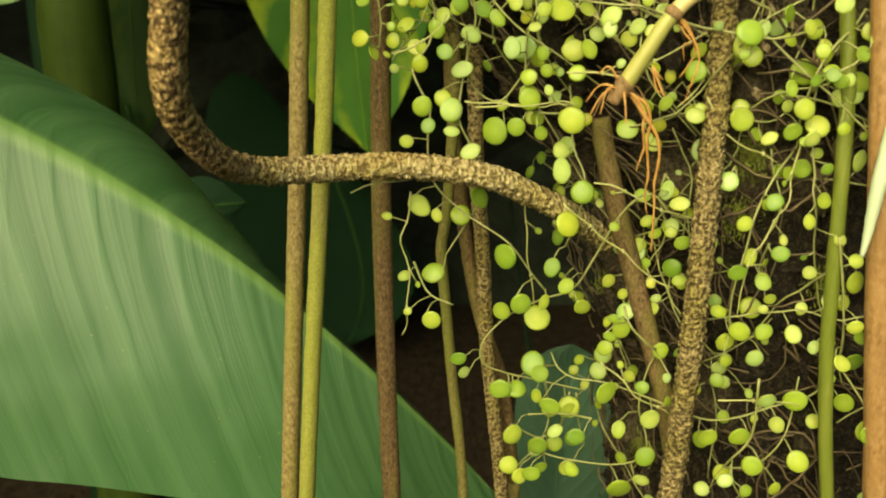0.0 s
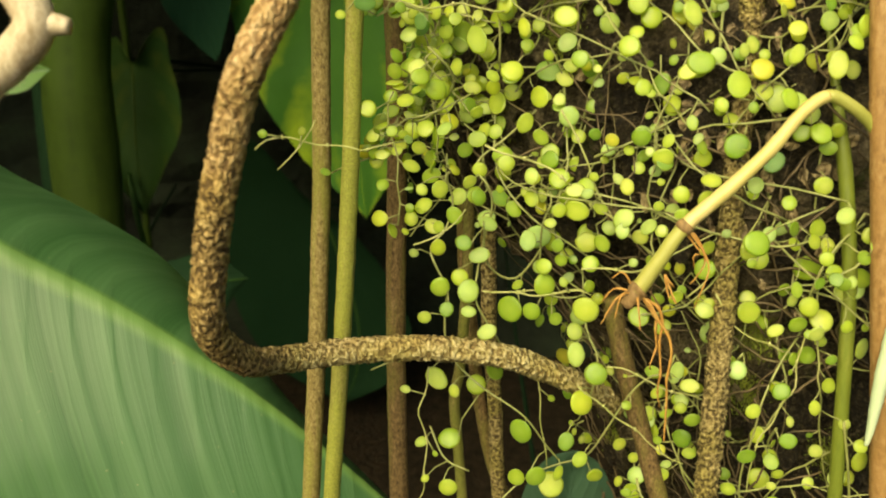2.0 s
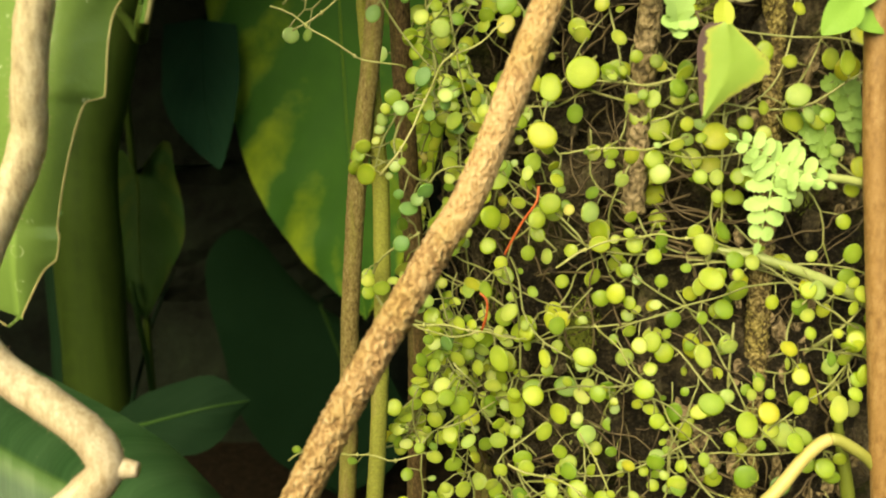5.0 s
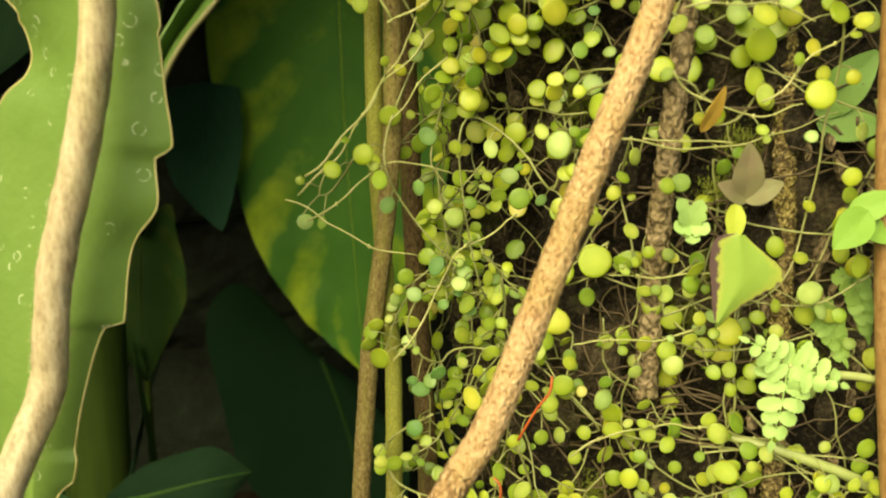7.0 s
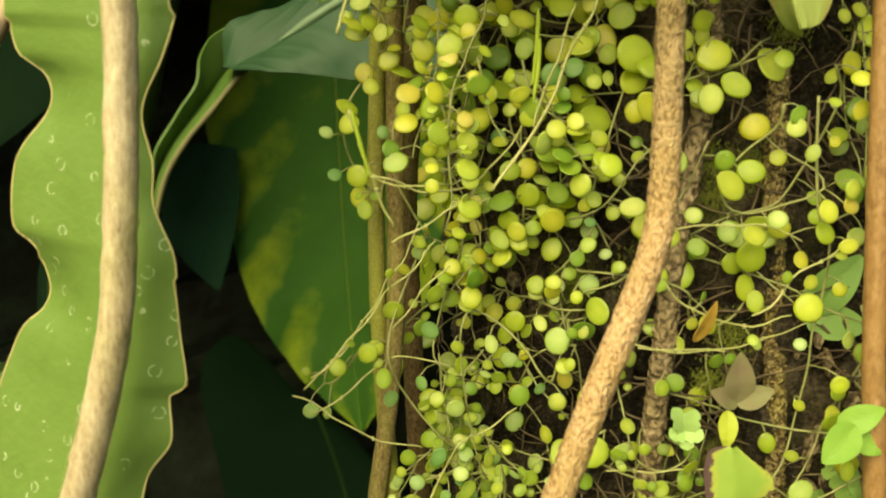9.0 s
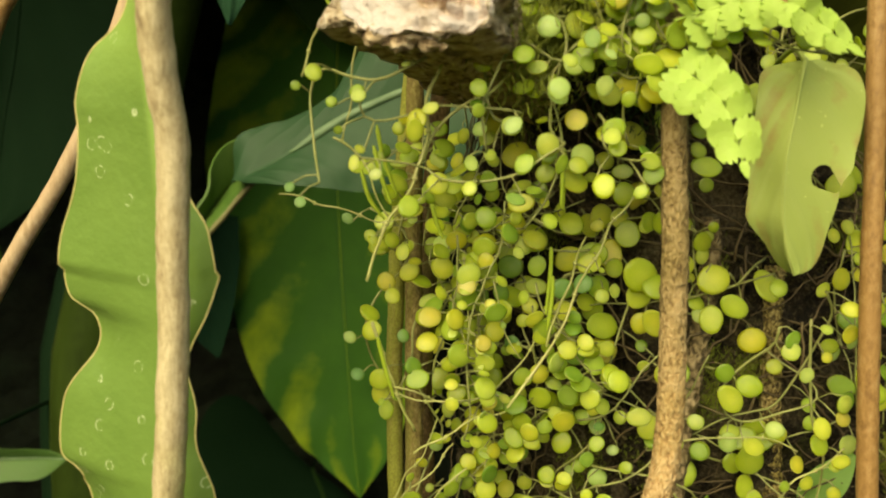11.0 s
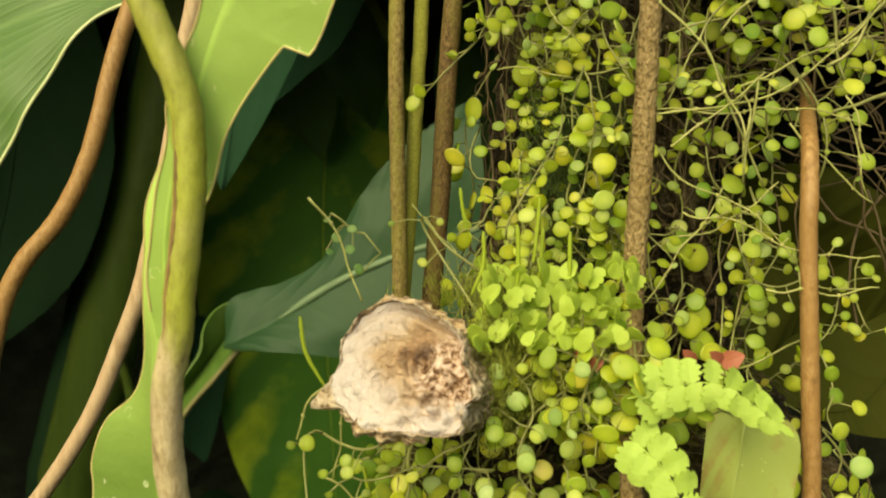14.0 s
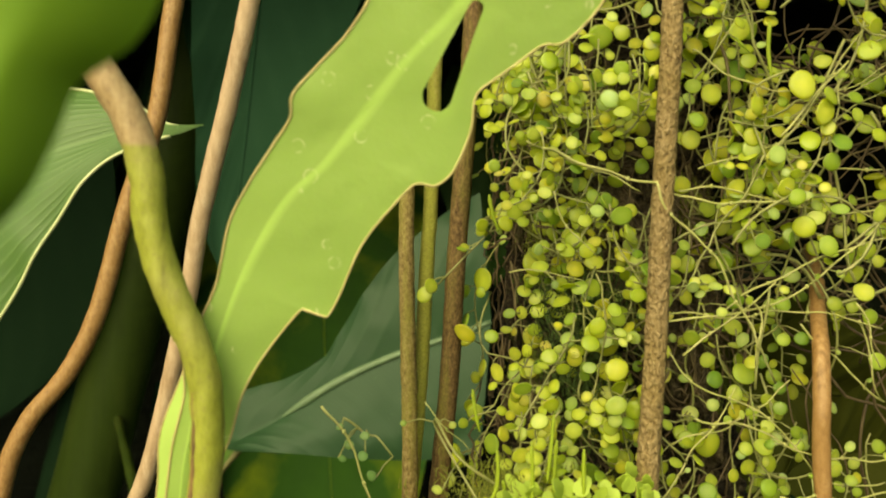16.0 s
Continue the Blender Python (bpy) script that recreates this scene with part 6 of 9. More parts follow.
def stub():
    ob = thing("cut_branch_stub", (0.03, 0.44, 1.66), "cut branch stub with weathered pale wood and flaking bark", "branch stub")
    tip, root = Vector((-0.0485, 0.32, 1.6895)), Vector((0.01, 0.46, 1.66))
    axis = (tip - root).normalized()
    side = axis.cross(Vector((0, 0, 1))).normalized()
    up = side.cross(axis)
    if side.x < 0:
        side = -side
    seg, rows = 96, 40

    shape = [(16, 0.92), (34, 0.95), (69, 0.9), (92, 1.0), (108, 1.08), (136, 1.1), (151, 1.05), (173, 0.93), (190, 0.98), (203, 1.03), (218, 0.93), (275, 0.82), (300, 1.0), (323, 1.18), (340, 1.08), (376, 0.92)]

    def rim(a, ledge=0.0):
        deg = (math.degrees(a) - 16) % 360 + 16
        return lerp_table(deg, shape)[0] + ledge * math.exp(-((deg - 204) / 9) ** 2)
    verts, faces = [], []
    for i in range(rows + 1):
        u = i / rows
        c = root.lerp(tip, u)
        for k in range(seg):
            a = 2 * math.pi * k / seg
            r = 0.0285 * rim(a, 0.34) * (0.72 + 0.28 * u)
            d = side * math.cos(a) * 1.04 + up * math.sin(a) * 0.98
            p = c + d * r + axis * (0.005 * noise.noise(Vector((math.cos(a), math.sin(a), 3)) * 1.6) - 0.008 * math.sin(a) * u) * (u > 0.9)
            ridge = noise.noise(Vector((math.cos(a) * 5, math.sin(a) * 5, u * 2.5)))
            p += d * (0.0035 * ridge + 0.0025 * noise.noise(p * 120) + 0.0015 * noise.noise(p * 320)) + axis * (0.006 * noise.noise(Vector((math.cos(a) * 4, math.sin(a) * 4, 7))) * (u > 0.93))
            verts.append(p)
    for i in range(rows):
        for k in range(seg):
            a, b = i * seg + k, i * seg + (k + 1) % seg
            faces.append((a, b, b + seg, a + seg))
    sleeve_end = verts[rows * seg:]
    part("bark", (verts, faces), m_stub_bark, ob, "brown flaking bark sleeve")
    verts, faces = [], []
    rings = 34
    for i in range(rings + 1):
        v = i / rings
        for k in range(seg):
            a = 2 * math.pi * k / seg
            r = 0.028 * rim(a) * v
            d = side * math.cos(a) * 1.04 + up * math.sin(a) * 0.98
            pit = Vector((math.cos(a) * v - 0.12, math.sin(a) * v - 0.08)).length
            h = -0.009 * math.exp(-(pit / 0.45) ** 2) - 0.006 * math.exp(-(pit / 0.16) ** 2) - 0.008 * math.exp(-((v - 0.88) / 0.04) ** 2) * math.exp(-((a - 1.3) / 0.8) ** 2) - 0.008 * math.sin(a) * v + 0.003 * (1 - v * v)
            p = tip + d * r + axis * h
            rot = math.exp(-((math.cos(a) * v - 0.45) ** 2 + (math.sin(a) * v + 0.35) ** 2) / 0.3)
            p += axis * (0.003 * noise.noise(p * 110) + (0.0016 + 0.0075 * rot) * noise.noise(p * 260) + 0.0012 * noise.noise(p * 520))
            verts.append(p)
    for i in range(rings):
        for k in range(seg):
            a, b = i * seg + k, i * seg + (k + 1) % seg
            faces.append((a, b, b + seg, a + seg))
    face_rim = [verts[rings * seg + k] for k in range(seg)]
    edge, steps = [], 6
    for i in range(steps + 1):
        f = i / steps
        for k in range(seg):
            p = sleeve_end[k].lerp(face_rim[k] - axis * 0.002, f) + axis * 0.0035 * math.sin(math.pi * f)
            edge.append(p + axis * 0.0014 * math.sin(math.pi * min(1, f + 0.1)) * noise.noise(p * 330) + axis * 0.0016 * noise.noise(Vector((k * 0.13, f * 5, 2))))
    part("bark_edge", (edge, [(i * seg + k, i * seg + (k + 1) % seg, (i + 1) * seg + (k + 1) % seg, (i + 1) * seg + k) for i in range(steps) for k in range(seg)]), m_stub_edge, ob, "layered tan bark round the cut")
    for name, lo, hi, thick, out in (("lower_bark_lip", 50, 80, 0.003, 1.03), ("upper_bark_lip", 10, 40, 0.0018, 1.04)):
        edge = [tip + (face_rim[k] - tip) * out - axis * 0.004 for k in range(lo, hi)]
        part(name, tube_data(spline(edge, 0.0012), lambda u, t=thick: t * (0.55 + 0.45 * math.sin(math.pi * u)), 14, flaky(0.0028, 190)), m_stub_bark, ob, "crumbling brown bark edge")
    part("cut_face", (verts, faces), m_cut, ob, "pale weathered end grain with a brown pit")
    return ob


stub()

# ---- creeping vines with round leaves


def leaf_shape(seed, wide, tip, bulge, cup, trough):
    """A thick flat round leaf of radius 1 in the xy plane, its base at the origin, growing along +y; uneven outline, slightly cupped or arched."""
    seg, dice = 16, random.Random(seed)
    lobes = [(k, dice.uniform(0.0, 0.045) * 2 / k, dice.uniform(0, 6.28)) for k in (2, 3, 5)]
    def ring(r, h):
        out = []
        for k in range(seg):
            a = 2 * math.pi * k / seg + 0.26
            q = r * (1 + tip * max(0, math.sin(a)) ** 8 + sum(s * math.sin(j * a + p) for j, s, p in lobes))
            x, y = wide * q * math.cos(a), q * math.sin(a)
            out.append((x, 1 + y, h + cup * (x * x + y * y) + trough * x * x))
        return out
    edge = 0.045
    rings = ((0.45, bulge), (0.78, bulge * 0.85), (0.94, bulge * 0.45 + edge * 0.5), (1.0, 0.0), (0.95, -edge), (0.5, -bulge * 0.8 - edge))
    v = [(0, 1, bulge)] + [p for r, h in rings for p in ring(r, h)] + [(0, 1, -bulge * 0.8 - edge)]
    n = 1 + len(rings) * seg
    f = [(0, 1 + k, 1 + (k + 1) % seg) for k in range(seg)]
    for j in range(len(rings) - 1):
        a = 1 + j * seg
        f += [(a + k, a + seg + k, a + seg + (k + 1) % seg, a + (k + 1) % seg) for k in range(seg)]
    f += [(n, n - seg + (k + 1) % seg, n - seg + k) for k in range(seg)]
    radial = [(0.0, 0.0)] + [(r, 0.0) for r, h in rings for k in range(seg)] + [(0.0, 0.0)]
    return np.array(v), f, radial


LEAF_FORMS = [leaf_shape(i, *q) for i, q in enumerate(((1.0, 0.0, 0.1, -0.05, 0.0), (0.9, 0.05, 0.14, 0.0, 0.0), (0.82, 0.1, 0.09, 0.0, 0.1), (0.96, 0.06, 0.12, -0.09, 0.0), (1.02, 0.0, 0.17, 0.0, -0.06), (0.76, 0.08, 0.11, 0.04, 0.05), (0.93, 0.0, 0.08, 0.08, -0.1), (0.88, 0.12, 0.12, -0.06, 0.06)))]
LEAF_MESHES = {m.name: [mesh_of("leaf", v.tolist(), f, m, uv) for v, f, uv in LEAF_FORMS] for m in (m_round, m_round_old, m_round_shady)}


def leaf_pose(base, grow, face, r):
    """Scaled pose with y along the leaf and z out of its face."""
    z = face.normalized()
    y = grow - z * grow.dot(z)
    y = y.normalized() if y.length > 1e-6 else Vector((0, 0, -1))
    x = y.cross(z)
    m = Matrix((x, y, z)).transposed().to_4x4()
    return Matrix.Translation(base) @ m @ Matrix.Diagonal((r, r * rng.uniform(0.9, 1.05), r, 1))


def wild(s=1.0):
    return Vector((rng.gauss(0, s), rng.gauss(0, s), rng.gauss(0, s)))


def add_leaf(mass, m, form=None):
    at = m.translation
    if 0.082 < at.x < 0.132 and 1.575 < at.z < 1.67 and at.y < 0.36:  # the withered leaf hangs free
        return
    v, f, uv = LEAF_FORMS[form if form is not None else rng.randrange(len(LEAF_FORMS))]
    a = np.array(m)
    mass.put((v @ a[:3, :3].T + a[:3, 3]).tolist(), f, uv)


stalks, young, aged = Mass(), Mass(), Mass()


def age_at(z):
    """Share of yellowed leaves by height."""
    return lerp_table(z, [(0.9, 0.06), (1.2, 0.14), (1.35, 0.25), (1.5, 0.55), (1.62, 0.8), (1.72, 0.7), (1.85, 0.45), (2.0, 0.5)])[0]


def size_at(z):
    return lerp_table(z, [(0.9, 0.0034), (1.15, 0.0037), (1.2, 0.0039), (1.32, 0.0036), (1.42, 0.0038), (1.55, 0.005), (1.68, 0.0048), (1.8, 0.0042), (2.0, 0.0044)])[0]


def creep(turn, z, heading, length, lift, spacing=0.011, hang=0.0):
    """One wandering vine over the trunk, gathered with the rest."""
    line, t, h = [], turn, heading
    n = max(4, int(length / 0.006))
    for i in range(n):
        off = lift + 0.006 * math.sin(i * 0.35 + turn * 9) + hang * i / n
        line.append(on_trunk(t, z, off))
        h += rng.gauss(0, 0.16)
        h += 0.05 * math.sin(-math.pi / 2 - h) * (hang > 0)
        t += math.cos(h) * 0.006 / 0.15
        z += math.sin(h) * 0.006
    line = spline(line, 0.007)
    stalks.put(*tube_data(line, lambda u: 0.0006 - 0.0002 * u, 5))
    walked, side = rng.uniform(0, spacing), 1
    for a, b in zip(line, line[1:]):
        walked += (b - a).length
        if walked < spacing:
            continue
        walked = rng.uniform(-0.3, 0.3) * spacing
        side = -side
        leaf_on(a, (b - a).normalized(), side)


def leaf_on(p, along, side, scale=1.0):
    x, y, r = lerp_table(p.z, TRUNK)
    out = Vector((p.x - x, p.y - y, 0)).normalized()
    across = along.cross(out) * side
    reach = rng.uniform(0.003, 0.009)
    base = p + across * reach * 0.8 + out * reach * rng.uniform(0.2, 1.0) + along * reach * 0.3
    mid = (p + base) / 2 + out * 0.001
    stalks.put(*tube_data([p, mid, base], 0.00034, 4))
    size = size_at(p.z) * min(1.5, max(0.4, rng.lognormvariate(0, 0.32))) * scale
    face = out * 0.9 + Vector((0, -0.75, 0.25)) + wild(0.34)
    grow = across * 0.6 + along * 0.5 + Vector((0, 0, -0.35)) + wild(0.4)
    add_leaf(aged if rng.random() < age_at(p.z) else young, leaf_pose(base, grow, face, size))


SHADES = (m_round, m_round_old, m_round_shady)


def vine(leaves):
    """A leafy vine: x, y, z, radius in mm and shade of each leaf; the stalk wanders behind them."""
    def behind(q):
        x, y, r = lerp_table(q.z, TRUNK)
        return (Vector((x - q.x, y - q.y, 0)).normalized() + Vector((0, 0.6, 0))).normalized()
    places = [Vector(q[:3]) for q in leaves]
    path = [p + behind(p) * rng.uniform(0.006, 0.012) + Vector((rng.uniform(-1, 1), 0, rng.uniform(0.2, 1.5))) * 0.006 for p in places]
    ob = thing("creeping_vine", path[0], "thin trailing vine with round succulent green leaves", "vine", "creeping vines on the trunk")
    old = sum(q[4] == 1 for q in leaves) / len(leaves)
    if old > 0.5:
        ob["label"] = "thin trailing vine with round yellowing leaves"
    smooth = [path[0]] + [(a + b * 2 + c) / 4 for a, b, c in zip(path, path[1:], path[2:])] + [path[-1]]
    line = spline(smooth, 0.004)
    part("stalk", tube_data(line, lambda u: 0.00065 - 0.0002 * u, 6), m_vine, ob)
    base = world_of(ob)
    for p, q in zip(places, leaves):
        r = q[3] / 1000
        face = Vector((-0.35 * p.x, -1.0, 0.18)) + wild(0.26)
        grow = Vector((rng.uniform(-1, 1), 0, rng.uniform(-1, 0.4)))
        m = leaf_pose(Vector((0, 0, 0)), grow, face, r)
        y = m.to_3x3() @ Vector((0, 1, 0))
        m.translation = p - y - base
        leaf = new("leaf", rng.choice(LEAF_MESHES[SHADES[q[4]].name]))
        leaf.parent = ob
        leaf.matrix_basis = m
        foot = p - y
        node = min(line, key=lambda w: (w - foot).length)
        bend = (foot + node) / 2 + Vector((0, 0.002, 0.001))
        stalks.put(*tube_data([node, bend, foot + y * 0.15], 0.00035, 4))
    return ob


def runner(size, points):
    """A bare trailing shoot with small buds at its joints."""
    line = spline(points, 0.004)
    sway = rng.uniform(0, 50)
    line = [p + Vector((noise.noise(Vector((sway, i * 0.23, 0))), noise.noise(Vector((sway, i * 0.23, 9))), noise.noise(Vector((sway, i * 0.23, 5))))) * 0.0035 for i, p in enumerate(line)]
    ob = thing("vine_shoot", line[0], "long bare pale green vine shoot with tiny buds", "vine shoot", "bare vine shoots")
    part("stalk", tube_data(line, lambda u: size * (0.0007 - 0.0002 * u), 7, flaky(0.0001, 300)), m_shoot, ob)
    for i in range(4, len(line) - 2, rng.choice((5, 6, 7))):
        p = line[i]
        part("joint", tube_data([p - Vector((0, 0, 0.001)), p, p + Vector((0, 0, 0.001))], lambda u: size * (0.0007 + 0.0005 * math.sin(math.pi * u)), 6), m_shoot, ob)
        if rng.random() < 0.6:
            d = Vector((rng.uniform(-1, 1), rng.uniform(-0.8, 0.2), rng.uniform(-0.6, 0.8))).normalized()
            tip = p + d * rng.uniform(0.004, 0.008)
            stalks.put(*tube_data([p, (p + tip) / 2, tip], 0.0004, 4))
            leaf = new("leaf", rng.choice(LEAF_MESHES[m_round.name]))
            leaf.parent = ob
            leaf.matrix_basis = leaf_pose(tip - world_of(ob), d, Vector((0, -1, 0.2)) + wild(0.5), rng.uniform(0.0012, 0.0028))


m_root_pale = stalk_material("buff_rootlet", (0.07, 0.055, 0.024), (0.12, 0.092, 0.042), (0.18, 0.145, 0.072), 200, 0.7)
m_shoot = stalk_material("pale_shoot", (0.24, 0.27, 0.075), (0.35, 0.36, 0.13), (0.42, 0.38, 0.19), 160, 0.45)

vine([(0.034, 0.405, 0.990, 4.0, 0), (0.044, 0.402, 1.005, 3.9, 0), (0.050, 0.408, 0.985, 4.1, 0), (0.052, 0.418, 0.947, 5.1, 0), (0.042, 0.404, 0.938, 5.0, 0)])
vine([(0.057, 0.403, 0.980, 4.9, 0), (0.062, 0.416, 0.951, 4.9, 0), (0.054, 0.411, 0.939, 4.1, 0), (0.038, 0.408, 0.960, 4.2, 0)])
vine([(0.066, 0.401, 0.980, 4.7, 0), (0.072, 0.415, 0.955, 4.8, 0), (0.068, 0.406, 0.942, 5.0, 0)])
vine([(0.144, 0.341, 1.912, 5.3, 1), (0.128, 0.347, 1.887, 6.1, 1), (0.111, 0.357, 1.865, 5.0, 1), (0.104, 0.359, 1.855, 4.0, 0), (0.107, 0.349, 1.843, 3.1, 0), (0.103, 0.351, 1.831, 4.1, 0), (0.083, 0.371, 1.836, 3.6, 0), (0.07, 0.356, 1.829, 2.6, 0), (0.051, 0.365, 1.812, 3.5, 0), (0.034, 0.376, 1.809, 4.7, 0), (0.025, 0.371, 1.818, 4.3, 1), (0.027, 0.384, 1.831, 3.1, 0), (0.038, 0.367, 1.849, 3.4, 0)])
vine([(0.097, 0.363, 1.925, 5.1, 1), (0.085, 0.365, 1.897, 5.3, 1), (0.076, 0.364, 1.9, 4.0, 0), (0.075, 0.356, 1.884, 3.8, 0), (0.075, 0.363, 1.876, 4.7, 1)])
vine([(0.057, 0.371, 1.935, 3.3, 0), (0.04, 0.367, 1.931, 3.0, 0), (0.025, 0.375, 1.935, 3.6, 0), (0.014, 0.363, 1.92, 4.0, 0), (0.021, 0.36, 1.898, 3.1, 1), (0.008, 0.369, 1.894, 3.6, 0), (0.009, 0.374, 1.898, 3.5, 0), (-0.015, 0.369, 1.893, 2.2, 0), (-0.013, 0.364, 1.864, 2.9, 0), (0.003, 0.368, 1.851, 4.0, 1), (0.032, 0.359, 1.844, 3.6, 0), (0.044, 0.364, 1.842, 5.2, 0), (0.054, 0.375, 1.822, 3.5, 0)])
vine([(0.117, 0.345, 1.898, 6.4, 1), (0.098, 0.346, 1.889, 4.5, 1), (0.106, 0.365, 1.891, 4.6, 1), (0.106, 0.344, 1.868, 4.7, 0), (0.115, 0.344, 1.85, 3.9, 0), (0.129, 0.356, 1.841, 4.2, 0), (0.139, 0.354, 1.845, 3.7, 0), (0.153, 0.347, 1.843, 3.6, 0), (0.158, 0.365, 1.827, 3.9, 1), (0.172, 0.38, 1.821, 3.2, 1), (0.163, 0.386, 1.799, 3.5, 0), (0.147, 0.391, 1.798, 4.0, 0), (0.15, 0.378, 1.801, 3.9, 0), (0.14, 0.373, 1.79, 3.6, 0)])
vine([(0.157, 0.355, 1.878, 3.7, 1), (0.122, 0.358, 1.855, 4.5, 0), (0.132, 0.35, 1.829, 4.4, 0), (0.124, 0.376, 1.801, 3.8, 0), (0.126, 0.379, 1.784, 3.6, 0), (0.133, 0.375, 1.785, 3.6, 0), (0.121, 0.39, 1.772, 3.4, 0), (0.112, 0.391, 1.766, 5.4, 0), (0.112, 0.382, 1.773, 3.6, 1), (0.11, 0.388, 1.783, 3.9, 0), (0.109, 0.397, 1.788, 4.9, 0), (0.126, 0.392, 1.798, 4.6, 0), (0.134, 0.39, 1.814, 4.8, 0)])
vine([(0.043, 0.362, 1.907, 3.9, 0), (0.048, 0.368, 1.892, 5.0, 0), (0.052, 0.374, 1.893, 5.2, 0), (0.023, 0.374, 1.873, 3.8, 0), (0.021, 0.361, 1.874, 3.4, 0)])
vine([(0.146, 0.391, 1.827, 3.8, 1), (0.161, 0.367, 1.796, 3.8, 0), (0.163, 0.364, 1.776, 4.5, 0), (0.154, 0.386, 1.75, 3.5, 0), (0.151, 0.378, 1.729, 3.6, 0), (0.147, 0.37, 1.725, 3.9, 0), (0.152, 0.365, 1.721, 3.0, 0), (0.134, 0.375, 1.708, 2.9, 0), (0.118, 0.375, 1.715, 4.2, 0), (0.114, 0.372, 1.735, 4.7, 0), (0.121, 0.387, 1.737, 4.3, 0), (0.118, 0.395, 1.746, 3.8, 0), (0.128, 0.386, 1.75, 3.5, 0)])
vine([(0.103, 0.394, 1.82, 4.6, 0), (0.084, 0.394, 1.819, 4.6, 0), (0.103, 0.38, 1.802, 4.6, 0), (0.082, 0.38, 1.785, 4.3, 0), (0.081, 0.386, 1.765, 3.1, 0), (0.095, 0.386, 1.752, 3.2, 0), (0.089, 0.392, 1.739, 4.0, 0), (0.083, 0.392, 1.737, 4.9, 0), (0.086, 0.388, 1.74, 4.0, 0), (0.08, 0.38, 1.737, 4.6, 0), (0.089, 0.4, 1.745, 4.0, 0), (0.098, 0.401, 1.73, 7.6, 1), (0.094, 0.389, 1.709, 4.6, 0), (0.086, 0.384, 1.702, 3.7, 0)])
vine([(0.13, 0.391, 1.759, 3.5, 0), (0.133, 0.379, 1.74, 3.4, 0), (0.133, 0.379, 1.734, 3.5, 0), (0.127, 0.393, 1.708, 4.7, 0), (0.128, 0.39, 1.679, 4.3, 0), (0.105, 0.388, 1.669, 3.5, 0), (0.116, 0.37, 1.67, 4.3, 0), (0.144, 0.37, 1.69, 3.6, 0), (0.151, 0.384, 1.686, 4.3, 0), (0.156, 0.376, 1.676, 4.0, 0), (0.157, 0.373, 1.666, 3.9, 0), (0.162, 0.362, 1.663, 4.1, 1), (0.152, 0.359, 1.653, 4.3, 0)])
vine([(0.043, 0.38, 1.781, 5.5, 1), (0.031, 0.377, 1.772, 3.1, 0), (0.031, 0.378, 1.768, 3.0, 0), (0.024, 0.373, 1.756, 3.3, 0), (0.024, 0.373, 1.751, 3.3, 0), (0.041, 0.366, 1.742, 4.2, 1), (0.041, 0.36, 1.751, 3.4, 0), (0.041, 0.358, 1.758, 4.9, 0), (0.041, 0.358, 1.774, 5.3, 1), (0.046, 0.373, 1.763, 5.1, 1), (0.043, 0.377, 1.745, 4.6, 1)])
vine([(-0.009, 0.343, 1.716, 4.1, 0), (-0.04, 0.322, 1.733, 2.2, 0), (-0.031, 0.367, 1.748, 1.8, 0), (-0.053, 0.376, 1.747, 1.5, 0), (-0.013, 0.341, 1.703, 4.8, 0), (-0.009, 0.333, 1.687, 3.7, 0), (-0.008, 0.335, 1.683, 4.3, 1), (-0.001, 0.33, 1.675, 4.4, 0), (0.006, 0.323, 1.662, 3.1, 0), (0.002, 0.322, 1.652, 4.3, 0), (-0.005, 0.328, 1.66, 3.7, 1), (-0.01, 0.332, 1.665, 3.8, 0), (-0.011, 0.322, 1.664, 3.9, 0), (-0.027, 0.321, 1.652, 3.4, 0), (-0.027, 0.321, 1.644, 2.8, 0), (-0.029, 0.328, 1.625, 2.9, 0)])
vine([(0.005, 0.329, 1.697, 2.6, 0), (0.001, 0.328, 1.689, 2.4, 0), (0.011, 0.325, 1.694, 4.9, 0), (0.024, 0.32, 1.69, 3.7, 0), (0.024, 0.334, 1.682, 3.8, 0), (0.018, 0.341, 1.686, 2.9, 0), (0.019, 0.342, 1.669, 4.3, 0), (0.024, 0.337, 1.663, 2.7, 0), (0.021, 0.333, 1.654, 3.8, 0), (0.03, 0.332, 1.649, 3.2, 0), (0.039, 0.329, 1.655, 4.2, 0), (0.02, 0.32, 1.664, 2.4, 0), (0.014, 0.324, 1.67, 4.0, 0)])
vine([(0.062, 0.401, 1.679, 5.5, 0), (0.061, 0.395, 1.644, 4.3, 0), (0.062, 0.398, 1.63, 5.2, 1), (0.056, 0.384, 1.623, 4.8, 0), (0.081, 0.391, 1.615, 3.6, 0), (0.085, 0.398, 1.591, 3.2, 0), (0.081, 0.393, 1.589, 4.7, 1), (0.081, 0.393, 1.583, 4.2, 0), (0.073, 0.384, 1.574, 2.3, 1), (0.077, 0.387, 1.562, 3.8, 1), (0.08, 0.392, 1.556, 3.7, 1), (0.091, 0.378, 1.562, 6.7, 1), (0.106, 0.368, 1.572, 4.4, 0)])
